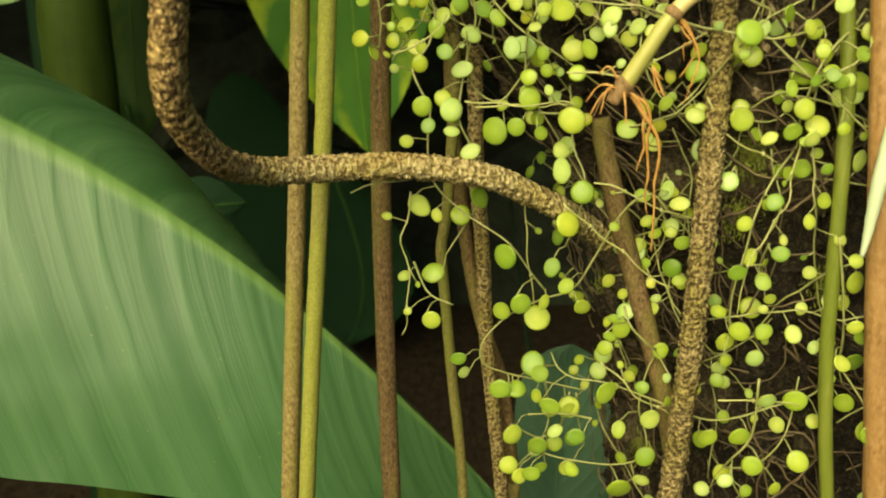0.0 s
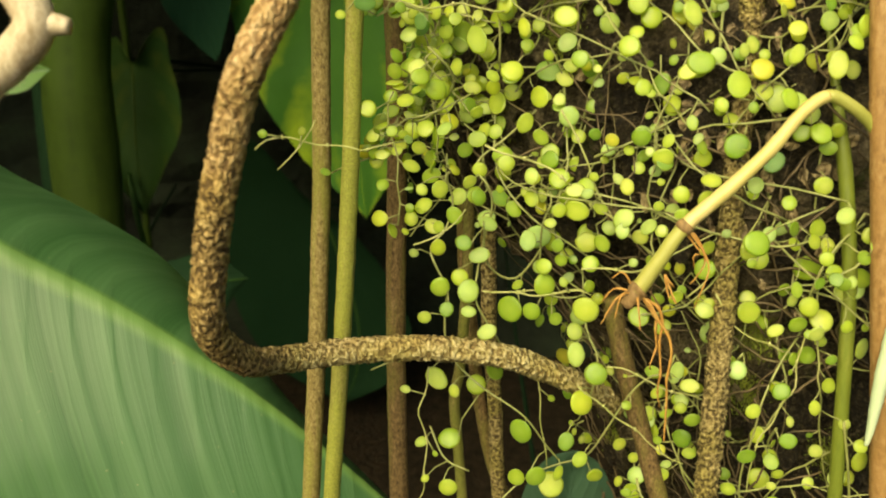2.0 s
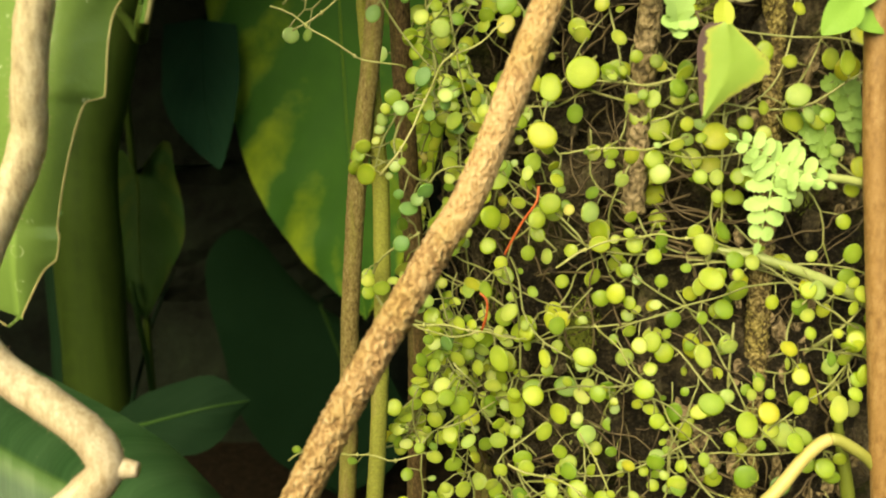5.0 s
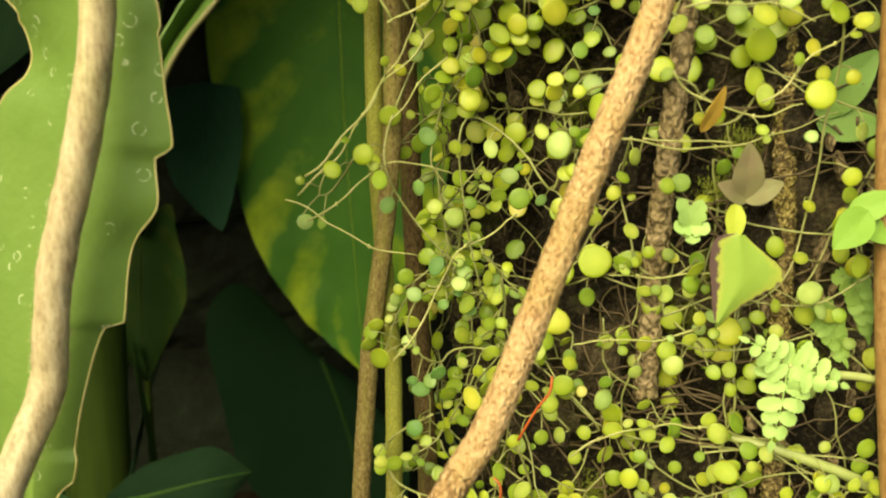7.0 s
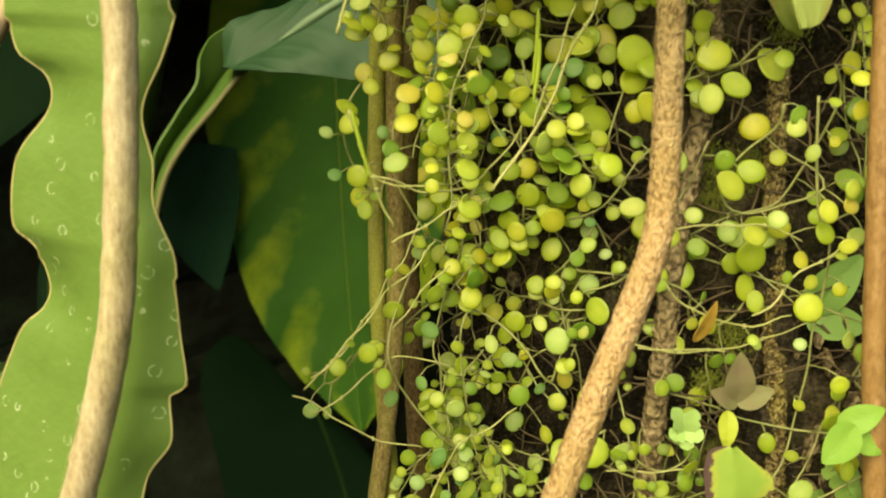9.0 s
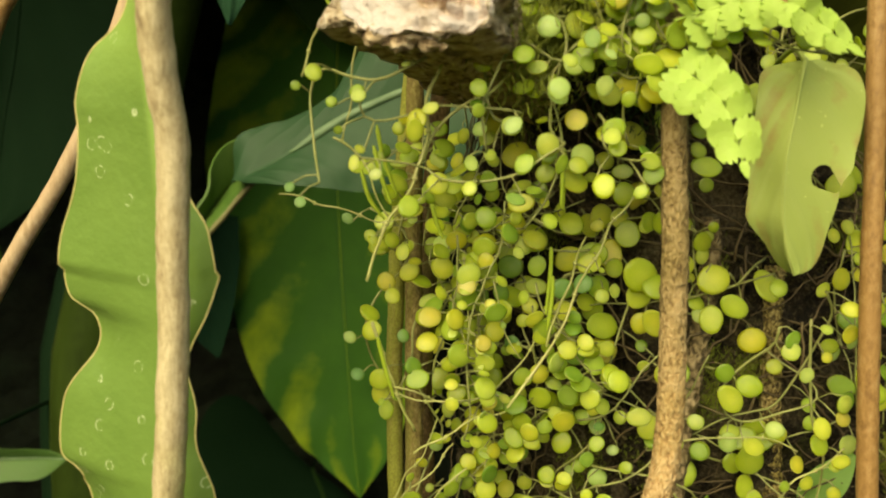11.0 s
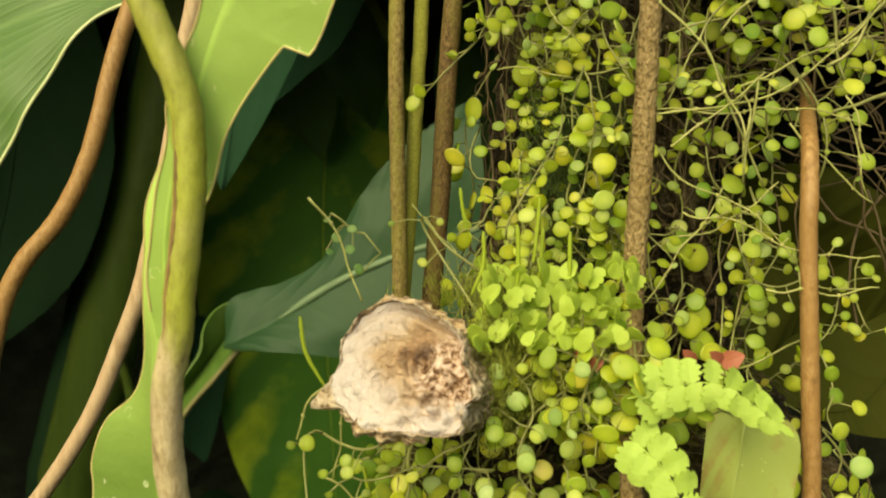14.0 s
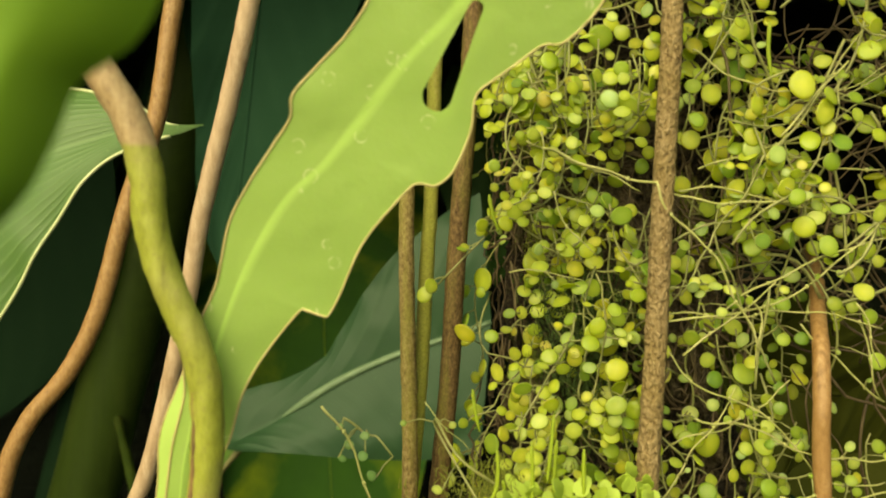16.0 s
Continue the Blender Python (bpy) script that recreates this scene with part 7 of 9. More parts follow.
vine([(0.041, 0.335, 1.683, 4.6, 0), (0.014, 0.333, 1.662, 3.3, 0), (0.009, 0.333, 1.661, 4.0, 0), (0.004, 0.337, 1.651, 4.6, 0), (0, 0.333, 1.632, 4.6, 0), (0.001, 0.34, 1.629, 4.3, 0), (0.004, 0.325, 1.625, 3.8, 0), (-0.01, 0.323, 1.625, 4.2, 0), (-0.013, 0.323, 1.612, 3.5, 0), (-0.03, 0.322, 1.616, 3.0, 0), (-0.052, 0.328, 1.609, 4.6, 1), (-0.041, 0.34, 1.617, 4.3, 1), (-0.064, 0.322, 1.621, 2.4, 0), (-0.072, 0.327, 1.625, 2.9, 1)])
vine([(0.151, 0.371, 1.641, 4.2, 0), (0.168, 0.369, 1.633, 5.3, 0), (0.164, 0.375, 1.613, 5.6, 0)])
vine([(-0.023, 0.343, 1.669, 4.3, 1), (-0.024, 0.339, 1.662, 3.6, 1), (-0.025, 0.343, 1.647, 3.9, 0), (-0.025, 0.342, 1.638, 3.0, 0), (-0.021, 0.339, 1.628, 2.8, 0), (-0.014, 0.331, 1.639, 4.1, 0), (-0.014, 0.324, 1.639, 3.9, 0), (-0.044, 0.327, 1.645, 3.1, 1), (-0.049, 0.33, 1.641, 4.2, 1), (-0.05, 0.323, 1.637, 4.4, 1), (-0.07, 0.329, 1.63, 2.1, 1), (-0.078, 0.33, 1.637, 1.7, 0), (-0.08, 0.326, 1.647, 2.1, 0)])
vine([(0.025, 0.334, 1.638, 4.6, 0), (0.026, 0.331, 1.631, 3.6, 0), (0.023, 0.327, 1.635, 3.8, 0), (0.02, 0.326, 1.617, 4.8, 1), (0.033, 0.322, 1.615, 2.9, 0), (0.041, 0.34, 1.626, 4.3, 0), (0.043, 0.342, 1.621, 4.6, 0)])
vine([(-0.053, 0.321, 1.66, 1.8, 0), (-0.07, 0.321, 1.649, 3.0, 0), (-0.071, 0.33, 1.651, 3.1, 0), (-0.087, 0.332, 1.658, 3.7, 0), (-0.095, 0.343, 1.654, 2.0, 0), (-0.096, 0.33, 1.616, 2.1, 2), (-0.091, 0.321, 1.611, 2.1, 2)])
vine([(0.048, 0.399, 1.592, 6.8, 1), (0.043, 0.402, 1.576, 4.8, 1), (0.036, 0.402, 1.567, 5.6, 0), (0.036, 0.395, 1.564, 3.5, 0), (0.027, 0.394, 1.57, 4.7, 2), (0.018, 0.397, 1.567, 5.2, 2), (0.02, 0.402, 1.556, 5.1, 1), (0.021, 0.402, 1.541, 5.6, 1), (0.024, 0.413, 1.532, 5.1, 1), (0.024, 0.416, 1.507, 4.9, 1), (0.031, 0.407, 1.503, 4.3, 0), (0.039, 0.412, 1.497, 4.9, 0), (0.045, 0.403, 1.488, 2.9, 0)])
vine([(0.034, 0.399, 1.596, 3.1, 1), (0.035, 0.4, 1.583, 5.2, 1), (0.03, 0.395, 1.579, 6.0, 1), (0.006, 0.395, 1.578, 5.2, 0), (-0, 0.398, 1.586, 4.1, 0), (0.005, 0.395, 1.59, 5.6, 1), (-0.018, 0.394, 1.587, 5.9, 1), (-0.028, 0.398, 1.592, 4.2, 1), (-0.026, 0.395, 1.597, 4.0, 0), (-0.038, 0.394, 1.584, 3.2, 1), (-0.037, 0.395, 1.577, 5.0, 1), (-0.026, 0.41, 1.579, 4.3, 0), (-0.04, 0.415, 1.584, 5.3, 0)])
vine([(0.033, 0.412, 1.595, 6.4, 1), (0.052, 0.4, 1.563, 3.8, 1), (0.053, 0.394, 1.565, 7.8, 1), (0.051, 0.386, 1.575, 7.9, 1), (0.038, 0.392, 1.54, 4.2, 1), (0.04, 0.39, 1.527, 6.5, 1), (0.036, 0.388, 1.514, 3.8, 0), (0.035, 0.39, 1.504, 2.6, 2), (0.036, 0.398, 1.493, 4.1, 0), (0.03, 0.391, 1.488, 3.9, 0), (0.021, 0.398, 1.476, 3.8, 1), (0.015, 0.413, 1.472, 4.9, 1), (0.018, 0.416, 1.453, 4.3, 0)])
vine([(0.134, 0.36, 1.564, 4.1, 1), (0.138, 0.367, 1.552, 4.5, 1), (0.134, 0.378, 1.539, 2.7, 1), (0.13, 0.385, 1.515, 3.5, 0), (0.115, 0.383, 1.502, 4.6, 1), (0.108, 0.391, 1.503, 5.3, 1), (0.095, 0.387, 1.502, 4.3, 0), (0.083, 0.39, 1.492, 4.3, 0), (0.08, 0.384, 1.494, 4.3, 0), (0.068, 0.381, 1.498, 4.1, 0), (0.045, 0.391, 1.508, 3.3, 0), (0.022, 0.399, 1.516, 5.3, 0), (0.009, 0.399, 1.515, 5.7, 1)])
vine([(0.125, 0.362, 1.555, 2.6, 0), (0.118, 0.363, 1.535, 3.6, 0), (0.125, 0.361, 1.512, 4.9, 1), (0.128, 0.369, 1.502, 4.8, 1), (0.133, 0.359, 1.498, 4.3, 1), (0.139, 0.375, 1.477, 3.4, 1), (0.124, 0.376, 1.453, 3.2, 0), (0.139, 0.369, 1.437, 4.0, 1), (0.129, 0.384, 1.423, 3.3, 1), (0.127, 0.376, 1.383, 2.8, 1), (0.113, 0.373, 1.382, 3.1, 0), (0.095, 0.376, 1.37, 6.5, 1), (0.091, 0.385, 1.374, 3.6, 0)])
vine([(0.112, 0.365, 1.55, 4.4, 0), (0.111, 0.364, 1.545, 4.5, 0), (0.098, 0.375, 1.527, 5.7, 1), (0.09, 0.375, 1.521, 6.5, 1), (0.089, 0.373, 1.502, 4.4, 0), (0.099, 0.37, 1.501, 5.3, 1), (0.11, 0.374, 1.507, 4.2, 0), (0.139, 0.371, 1.513, 3.9, 1), (0.139, 0.37, 1.52, 4.1, 0), (0.115, 0.389, 1.532, 3.8, 1), (0.103, 0.386, 1.545, 6.4, 1)])
vine([(-0.08, 0.399, 1.599, 2.7, 2), (-0.07, 0.401, 1.591, 3.0, 0), (-0.06, 0.402, 1.589, 4.0, 1), (-0.055, 0.396, 1.584, 3.7, 1), (-0.06, 0.408, 1.562, 4.1, 1), (-0.063, 0.413, 1.568, 4.9, 1), (-0.071, 0.412, 1.553, 5.2, 1), (-0.07, 0.406, 1.546, 5.1, 1), (-0.08, 0.409, 1.542, 3.4, 0), (-0.077, 0.413, 1.523, 3.5, 2), (-0.066, 0.414, 1.513, 5.5, 1), (-0.063, 0.405, 1.508, 4.5, 1), (-0.058, 0.407, 1.514, 2.9, 0)])
vine([(-0.004, 0.414, 1.575, 6.2, 0), (-0.003, 0.411, 1.561, 6.5, 1), (0.004, 0.403, 1.558, 4.4, 1), (-0.007, 0.408, 1.552, 3.9, 1), (-0.004, 0.404, 1.54, 4.1, 2), (0.008, 0.397, 1.527, 4.8, 1), (0.02, 0.397, 1.504, 5.8, 1), (0.012, 0.402, 1.5, 4.0, 0), (0.012, 0.407, 1.499, 3.9, 0), (0.005, 0.4, 1.494, 4.4, 1), (0.004, 0.397, 1.499, 4.7, 1), (-0.003, 0.401, 1.495, 5.5, 1), (-0.016, 0.409, 1.483, 4.8, 0), (-0.016, 0.415, 1.487, 4.7, 0)])
vine([(-0.017, 0.394, 1.577, 5.4, 0), (-0.019, 0.405, 1.557, 4.1, 0), (-0.026, 0.411, 1.547, 5.9, 1), (-0.025, 0.393, 1.537, 4.1, 1), (-0.019, 0.414, 1.528, 3.5, 0), (-0.032, 0.404, 1.522, 4.4, 1), (-0.014, 0.405, 1.511, 4.0, 1), (-0.019, 0.394, 1.506, 3.8, 1), (-0.024, 0.408, 1.499, 3.8, 1), (-0.024, 0.409, 1.491, 3.7, 0), (-0.024, 0.405, 1.482, 4.1, 1), (-0.032, 0.402, 1.47, 4.3, 0), (-0.034, 0.412, 1.451, 4.3, 2), (-0.038, 0.4, 1.429, 3.6, 2), (-0.031, 0.405, 1.42, 4.0, 0)])
vine([(0.039, 0.405, 1.548, 7.9, 1), (0.04, 0.407, 1.536, 7.5, 1), (0.058, 0.406, 1.538, 3.0, 0), (0.055, 0.391, 1.532, 2.9, 0)])
vine([(-0.046, 0.407, 1.552, 4.1, 1), (-0.055, 0.411, 1.542, 3.1, 2), (-0.051, 0.403, 1.531, 3.1, 2), (-0.066, 0.403, 1.523, 5.3, 1), (-0.039, 0.407, 1.493, 3.8, 0), (-0.039, 0.415, 1.487, 3.8, 0), (-0.046, 0.41, 1.48, 2.9, 1), (-0.051, 0.413, 1.46, 5.0, 0), (-0.062, 0.398, 1.444, 5.1, 1), (-0.055, 0.395, 1.433, 5.0, 0), (-0.052, 0.403, 1.421, 3.7, 2), (-0.03, 0.4, 1.394, 4.4, 2), (-0.02, 0.399, 1.386, 3.7, 0)])
vine([(0.103, 0.382, 1.49, 6.9, 1), (0.109, 0.389, 1.468, 4.7, 1), (0.095, 0.378, 1.446, 2.9, 0), (0.076, 0.391, 1.449, 3.6, 0), (0.08, 0.385, 1.46, 2.8, 1), (0.084, 0.376, 1.462, 5.0, 1), (0.064, 0.38, 1.478, 3.2, 0), (0.03, 0.39, 1.471, 3.0, 1), (0.038, 0.404, 1.474, 4.9, 0), (0.03, 0.409, 1.478, 3.4, 0), (0.022, 0.412, 1.489, 5.4, 1), (0.002, 0.415, 1.512, 4.0, 0), (-0.014, 0.402, 1.477, 4.8, 0)])
vine([(0.029, 0.393, 1.454, 2.8, 0), (0.028, 0.406, 1.435, 4.2, 0), (0.024, 0.409, 1.445, 4.5, 1), (0.018, 0.413, 1.422, 3.0, 2), (0.024, 0.397, 1.421, 4.1, 0), (0.006, 0.394, 1.425, 4.9, 0), (0.006, 0.4, 1.438, 2.3, 0), (-0.006, 0.405, 1.446, 4.4, 0), (-0.017, 0.415, 1.462, 4.3, 0), (-0.022, 0.396, 1.447, 3.1, 0), (-0.022, 0.406, 1.415, 5.0, 0), (-0.02, 0.402, 1.382, 2.9, 2), (-0.016, 0.408, 1.374, 4.6, 0), (-0.015, 0.413, 1.371, 4.3, 2)])
vine([(0.054, 0.386, 1.444, 3.8, 0), (0.052, 0.398, 1.434, 3.2, 0), (0.05, 0.407, 1.426, 3.5, 1), (0.055, 0.392, 1.411, 3.8, 0), (0.052, 0.393, 1.397, 4.1, 0), (0.051, 0.385, 1.395, 2.8, 0), (0.061, 0.388, 1.385, 3.4, 0), (0.064, 0.381, 1.387, 2.4, 0), (0.078, 0.378, 1.39, 4.0, 0), (0.081, 0.381, 1.396, 4.0, 0), (0.081, 0.387, 1.389, 3.9, 0), (0.074, 0.393, 1.399, 3.2, 1), (0.071, 0.389, 1.401, 3.3, 0)])
vine([(0.067, 0.382, 1.432, 3.8, 0), (0.061, 0.384, 1.403, 2.9, 0), (0.059, 0.399, 1.397, 4.0, 1), (0.063, 0.396, 1.381, 3.8, 0), (0.063, 0.391, 1.36, 4.0, 1), (0.054, 0.394, 1.356, 2.5, 0), (0.055, 0.398, 1.36, 3.5, 0), (0.056, 0.404, 1.361, 3.5, 0), (0.061, 0.4, 1.349, 3.3, 0), (0.075, 0.401, 1.342, 7.2, 1), (0.075, 0.396, 1.354, 4.6, 0), (0.085, 0.394, 1.359, 3.2, 0), (0.092, 0.387, 1.35, 3.9, 0)])
vine([(0.101, 0.392, 1.387, 4.9, 1), (0.097, 0.378, 1.352, 3.6, 0), (0.097, 0.375, 1.344, 3.1, 0), (0.1, 0.374, 1.329, 4.6, 0), (0.099, 0.372, 1.31, 3.3, 0), (0.087, 0.38, 1.311, 2.7, 0), (0.073, 0.382, 1.316, 3.9, 0), (0.064, 0.382, 1.321, 4.2, 0), (0.066, 0.388, 1.321, 4.3, 0), (0.063, 0.387, 1.333, 3.6, 0), (0.045, 0.388, 1.335, 4.9, 0), (0.045, 0.386, 1.344, 3.2, 0), (0.046, 0.391, 1.361, 3.2, 0), (0.044, 0.388, 1.363, 2.9, 0)])
vine([(-0.076, 0.4, 1.437, 4.4, 1), (-0.082, 0.41, 1.412, 3.0, 0), (-0.09, 0.413, 1.412, 3.8, 0), (-0.092, 0.413, 1.431, 2.3, 1)])
vine([(0.073, 0.402, 1.388, 3.0, 0), (0.071, 0.384, 1.359, 4.3, 0), (0.057, 0.382, 1.35, 3.4, 0), (0.05, 0.389, 1.32, 4.8, 1), (0.052, 0.399, 1.319, 4.6, 1), (0.061, 0.403, 1.312, 3.9, 0), (0.062, 0.405, 1.307, 4.8, 0), (0.051, 0.408, 1.3, 4.5, 0), (0.037, 0.411, 1.297, 3.5, 0), (0.032, 0.403, 1.285, 4.2, 1), (0.032, 0.391, 1.281, 4.4, 0), (0.019, 0.401, 1.274, 4.0, 0), (0.02, 0.408, 1.271, 4.3, 1)])
vine([(0.041, 0.399, 1.396, 8.1, 1), (0.029, 0.414, 1.389, 7.2, 1), (0.024, 0.401, 1.368, 6.8, 1), (0.022, 0.416, 1.354, 4.7, 0), (0.033, 0.411, 1.348, 3.4, 0), (0.032, 0.404, 1.347, 3.9, 1), (0.029, 0.404, 1.336, 5.1, 1), (0.022, 0.395, 1.33, 4.5, 0), (0.018, 0.393, 1.315, 3.8, 0), (0.007, 0.407, 1.307, 3.6, 1), (0.001, 0.414, 1.314, 4.2, 0), (0.002, 0.408, 1.329, 5.7, 1), (-0.002, 0.411, 1.339, 4.7, 1)])
vine([(0.079, 0.378, 1.366, 3.6, 0), (0.088, 0.372, 1.353, 3.3, 0), (0.102, 0.388, 1.34, 3.2, 0), (0.105, 0.388, 1.325, 4.5, 0), (0.113, 0.371, 1.316, 3.6, 0), (0.136, 0.365, 1.305, 4.0, 1), (0.139, 0.37, 1.292, 3.4, 0), (0.133, 0.372, 1.276, 4.4, 1), (0.129, 0.363, 1.272, 2.7, 0), (0.137, 0.366, 1.265, 4.0, 1), (0.137, 0.369, 1.253, 4.0, 0), (0.127, 0.373, 1.254, 2.6, 0), (0.122, 0.375, 1.258, 3.5, 0)])
vine([(-0.003, 0.399, 1.379, 3.3, 0), (0, 0.405, 1.366, 3.0, 0), (-0.005, 0.411, 1.364, 3.6, 0), (0.004, 0.407, 1.346, 5.1, 0), (0.014, 0.401, 1.337, 3.3, 0), (0.024, 0.408, 1.321, 4.5, 0), (0.032, 0.413, 1.331, 5.4, 0)])
vine([(-0.028, 0.406, 1.381, 3.0, 0), (-0.027, 0.396, 1.377, 2.9, 2), (-0.04, 0.403, 1.38, 3.7, 2), (-0.056, 0.403, 1.35, 6.1, 1), (-0.041, 0.394, 1.342, 2.5, 2), (-0.033, 0.406, 1.338, 3.6, 2), (-0.037, 0.408, 1.333, 4.7, 2), (-0.029, 0.405, 1.342, 4.1, 2), (-0.018, 0.402, 1.348, 2.8, 0), (-0.011, 0.399, 1.345, 3.0, 1), (-0.005, 0.396, 1.355, 3.5, 0), (0.005, 0.399, 1.355, 3.2, 0), (-0.013, 0.406, 1.329, 5.4, 1)])
vine([(0.077, 0.386, 1.323, 4.5, 0), (0.079, 0.392, 1.318, 4.6, 0), (0.068, 0.39, 1.303, 2.5, 0), (0.069, 0.393, 1.288, 2.8, 0), (0.066, 0.397, 1.284, 3.4, 0), (0.067, 0.395, 1.277, 3.7, 0), (0.077, 0.392, 1.275, 5.2, 0), (0.075, 0.385, 1.275, 5.0, 0), (0.076, 0.397, 1.256, 2.5, 0), (0.076, 0.384, 1.242, 3.6, 1), (0.06, 0.387, 1.241, 2.6, 0), (0.062, 0.399, 1.238, 2.7, 0), (0.06, 0.404, 1.243, 4.1, 0)])
vine([(0.111, 0.391, 1.294, 2.8, 0), (0.109, 0.383, 1.275, 4.0, 0), (0.103, 0.39, 1.268, 6.1, 1), (0.093, 0.392, 1.258, 2.3, 0), (0.106, 0.392, 1.246, 5.5, 0), (0.095, 0.386, 1.23, 3.5, 0), (0.09, 0.377, 1.217, 3.2, 0), (0.088, 0.373, 1.208, 3.9, 0), (0.096, 0.372, 1.194, 3.9, 0), (0.107, 0.367, 1.201, 4.9, 0), (0.126, 0.368, 1.195, 2.9, 0), (0.139, 0.36, 1.193, 3.6, 0), (0.162, 0.356, 1.188, 4.9, 0)])
vine([(0.155, 0.362, 1.28, 3.6, 0), (0.147, 0.361, 1.275, 3.4, 0), (0.152, 0.371, 1.268, 4.0, 0), (0.142, 0.377, 1.263, 4.3, 1), (0.15, 0.378, 1.251, 4.1, 1), (0.156, 0.373, 1.253, 3.0, 0), (0.164, 0.371, 1.248, 4.5, 0), (0.162, 0.365, 1.264, 3.7, 0), (0.158, 0.358, 1.26, 3.3, 0), (0.16, 0.371, 1.275, 3.5, 0), (0.124, 0.38, 1.258, 3.9, 0), (0.118, 0.378, 1.254, 3.1, 0), (0.12, 0.387, 1.254, 3.4, 1)])
vine([(0.105, 0.369, 1.278, 4.0, 0), (0.099, 0.369, 1.251, 5.7, 0), (0.116, 0.375, 1.226, 3.8, 1), (0.106, 0.383, 1.208, 4.2, 0), (0.099, 0.386, 1.211, 3.8, 0), (0.082, 0.386, 1.209, 3.5, 0), (0.074, 0.382, 1.212, 2.6, 0), (0.065, 0.391, 1.206, 2.1, 0), (0.059, 0.382, 1.2, 2.3, 0), (0.07, 0.382, 1.199, 3.0, 0), (0.063, 0.384, 1.185, 3.8, 0), (0.069, 0.391, 1.174, 3.7, 0), (0.065, 0.386, 1.168, 4.7, 0)])
vine([(-0.04, 0.395, 1.319, 4.5, 2), (-0.056, 0.401, 1.3, 3.4, 0), (-0.057, 0.415, 1.299, 3.4, 0), (-0.055, 0.405, 1.27, 2.5, 0), (-0.044, 0.404, 1.275, 4.7, 2), (-0.019, 0.407, 1.267, 4.0, 2), (-0.018, 0.417, 1.264, 3.9, 2), (-0.003, 0.416, 1.268, 3.6, 0), (0.007, 0.408, 1.259, 6.2, 0), (0.021, 0.412, 1.264, 2.8, 0), (0.03, 0.403, 1.255, 2.7, 0), (0.029, 0.397, 1.257, 3.0, 0), (0.022, 0.392, 1.246, 5.0, 1)])
vine([(-0.001, 0.396, 1.297, 3.8, 0), (0.011, 0.405, 1.283, 5.0, 0), (0.014, 0.402, 1.243, 3.5, 0), (0.015, 0.412, 1.237, 3.6, 1), (0.024, 0.413, 1.242, 5.3, 0), (0.04, 0.406, 1.245, 5.7, 0), (0.047, 0.402, 1.242, 5.1, 0), (0.058, 0.398, 1.247, 4.3, 0), (0.048, 0.404, 1.258, 5.1, 0), (0.044, 0.395, 1.233, 3.3, 0), (0.044, 0.397, 1.23, 2.9, 0), (0.054, 0.398, 1.216, 3.6, 0), (0.06, 0.39, 1.218, 3.0, 0)])
vine([(0.142, 0.37, 1.235, 4.5, 0), (0.149, 0.371, 1.229, 4.1, 0), (0.151, 0.364, 1.222, 4.7, 0), (0.157, 0.369, 1.215, 3.6, 0), (0.162, 0.373, 1.222, 3.4, 0), (0.158, 0.371, 1.198, 4.5, 0), (0.161, 0.378, 1.177, 4.8, 0), (0.166, 0.377, 1.169, 4.3, 0), (0.157, 0.375, 1.159, 6.1, 0), (0.154, 0.362, 1.145, 4.7, 0), (0.153, 0.369, 1.134, 4.1, 0), (0.143, 0.369, 1.131, 3.8, 0), (0.131, 0.372, 1.139, 5.9, 0)])
vine([(0.136, 0.374, 1.208, 4.9, 2), (0.144, 0.376, 1.178, 4.3, 0), (0.128, 0.379, 1.163, 4.6, 0), (0.126, 0.363, 1.171, 5.1, 0), (0.118, 0.383, 1.157, 3.9, 0), (0.111, 0.38, 1.142, 3.2, 0), (0.101, 0.377, 1.148, 2.5, 0)])
vine([(-0.021, 0.403, 1.247, 4.3, 0), (-0.019, 0.397, 1.243, 4.5, 0), (-0.012, 0.402, 1.237, 5.2, 0), (-0.01, 0.413, 1.236, 5.2, 0), (-0.017, 0.41, 1.218, 4.5, 0), (-0.025, 0.407, 1.213, 2.5, 0), (-0.032, 0.393, 1.219, 3.0, 0), (-0.008, 0.4, 1.219, 4.1, 0), (0.007, 0.405, 1.226, 3.4, 0)])
vine([(0.03, 0.407, 1.221, 5.3, 0), (0.02, 0.409, 1.205, 4.8, 0), (0.009, 0.411, 1.198, 3.7, 0), (0.004, 0.406, 1.193, 3.7, 0), (0.008, 0.399, 1.187, 4.2, 0), (0.013, 0.404, 1.173, 4.6, 0), (0.009, 0.404, 1.157, 5.2, 0), (0.004, 0.406, 1.138, 5.9, 0), (0.004, 0.404, 1.128, 3.7, 0), (0.013, 0.399, 1.119, 5.2, 0), (0.018, 0.41, 1.094, 5.8, 0), (0.009, 0.416, 1.083, 5.3, 0), (-0.005, 0.416, 1.052, 5.8, 0)])
vine([(0.179, 0.365, 1.177, 4.2, 0), (0.175, 0.361, 1.168, 3.4, 0), (0.161, 0.355, 1.16, 3.4, 0), (0.159, 0.362, 1.132, 3.6, 0), (0.162, 0.376, 1.116, 4.8, 0), (0.168, 0.376, 1.123, 3.2, 0), (0.146, 0.362, 1.104, 4.2, 0), (0.134, 0.362, 1.094, 3.9, 0), (0.133, 0.362, 1.071, 4.5, 0), (0.129, 0.37, 1.049, 3.9, 0), (0.133, 0.364, 1.026, 2.9, 0), (0.148, 0.367, 1.026, 4.7, 0), (0.155, 0.378, 1.035, 4.5, 0)])
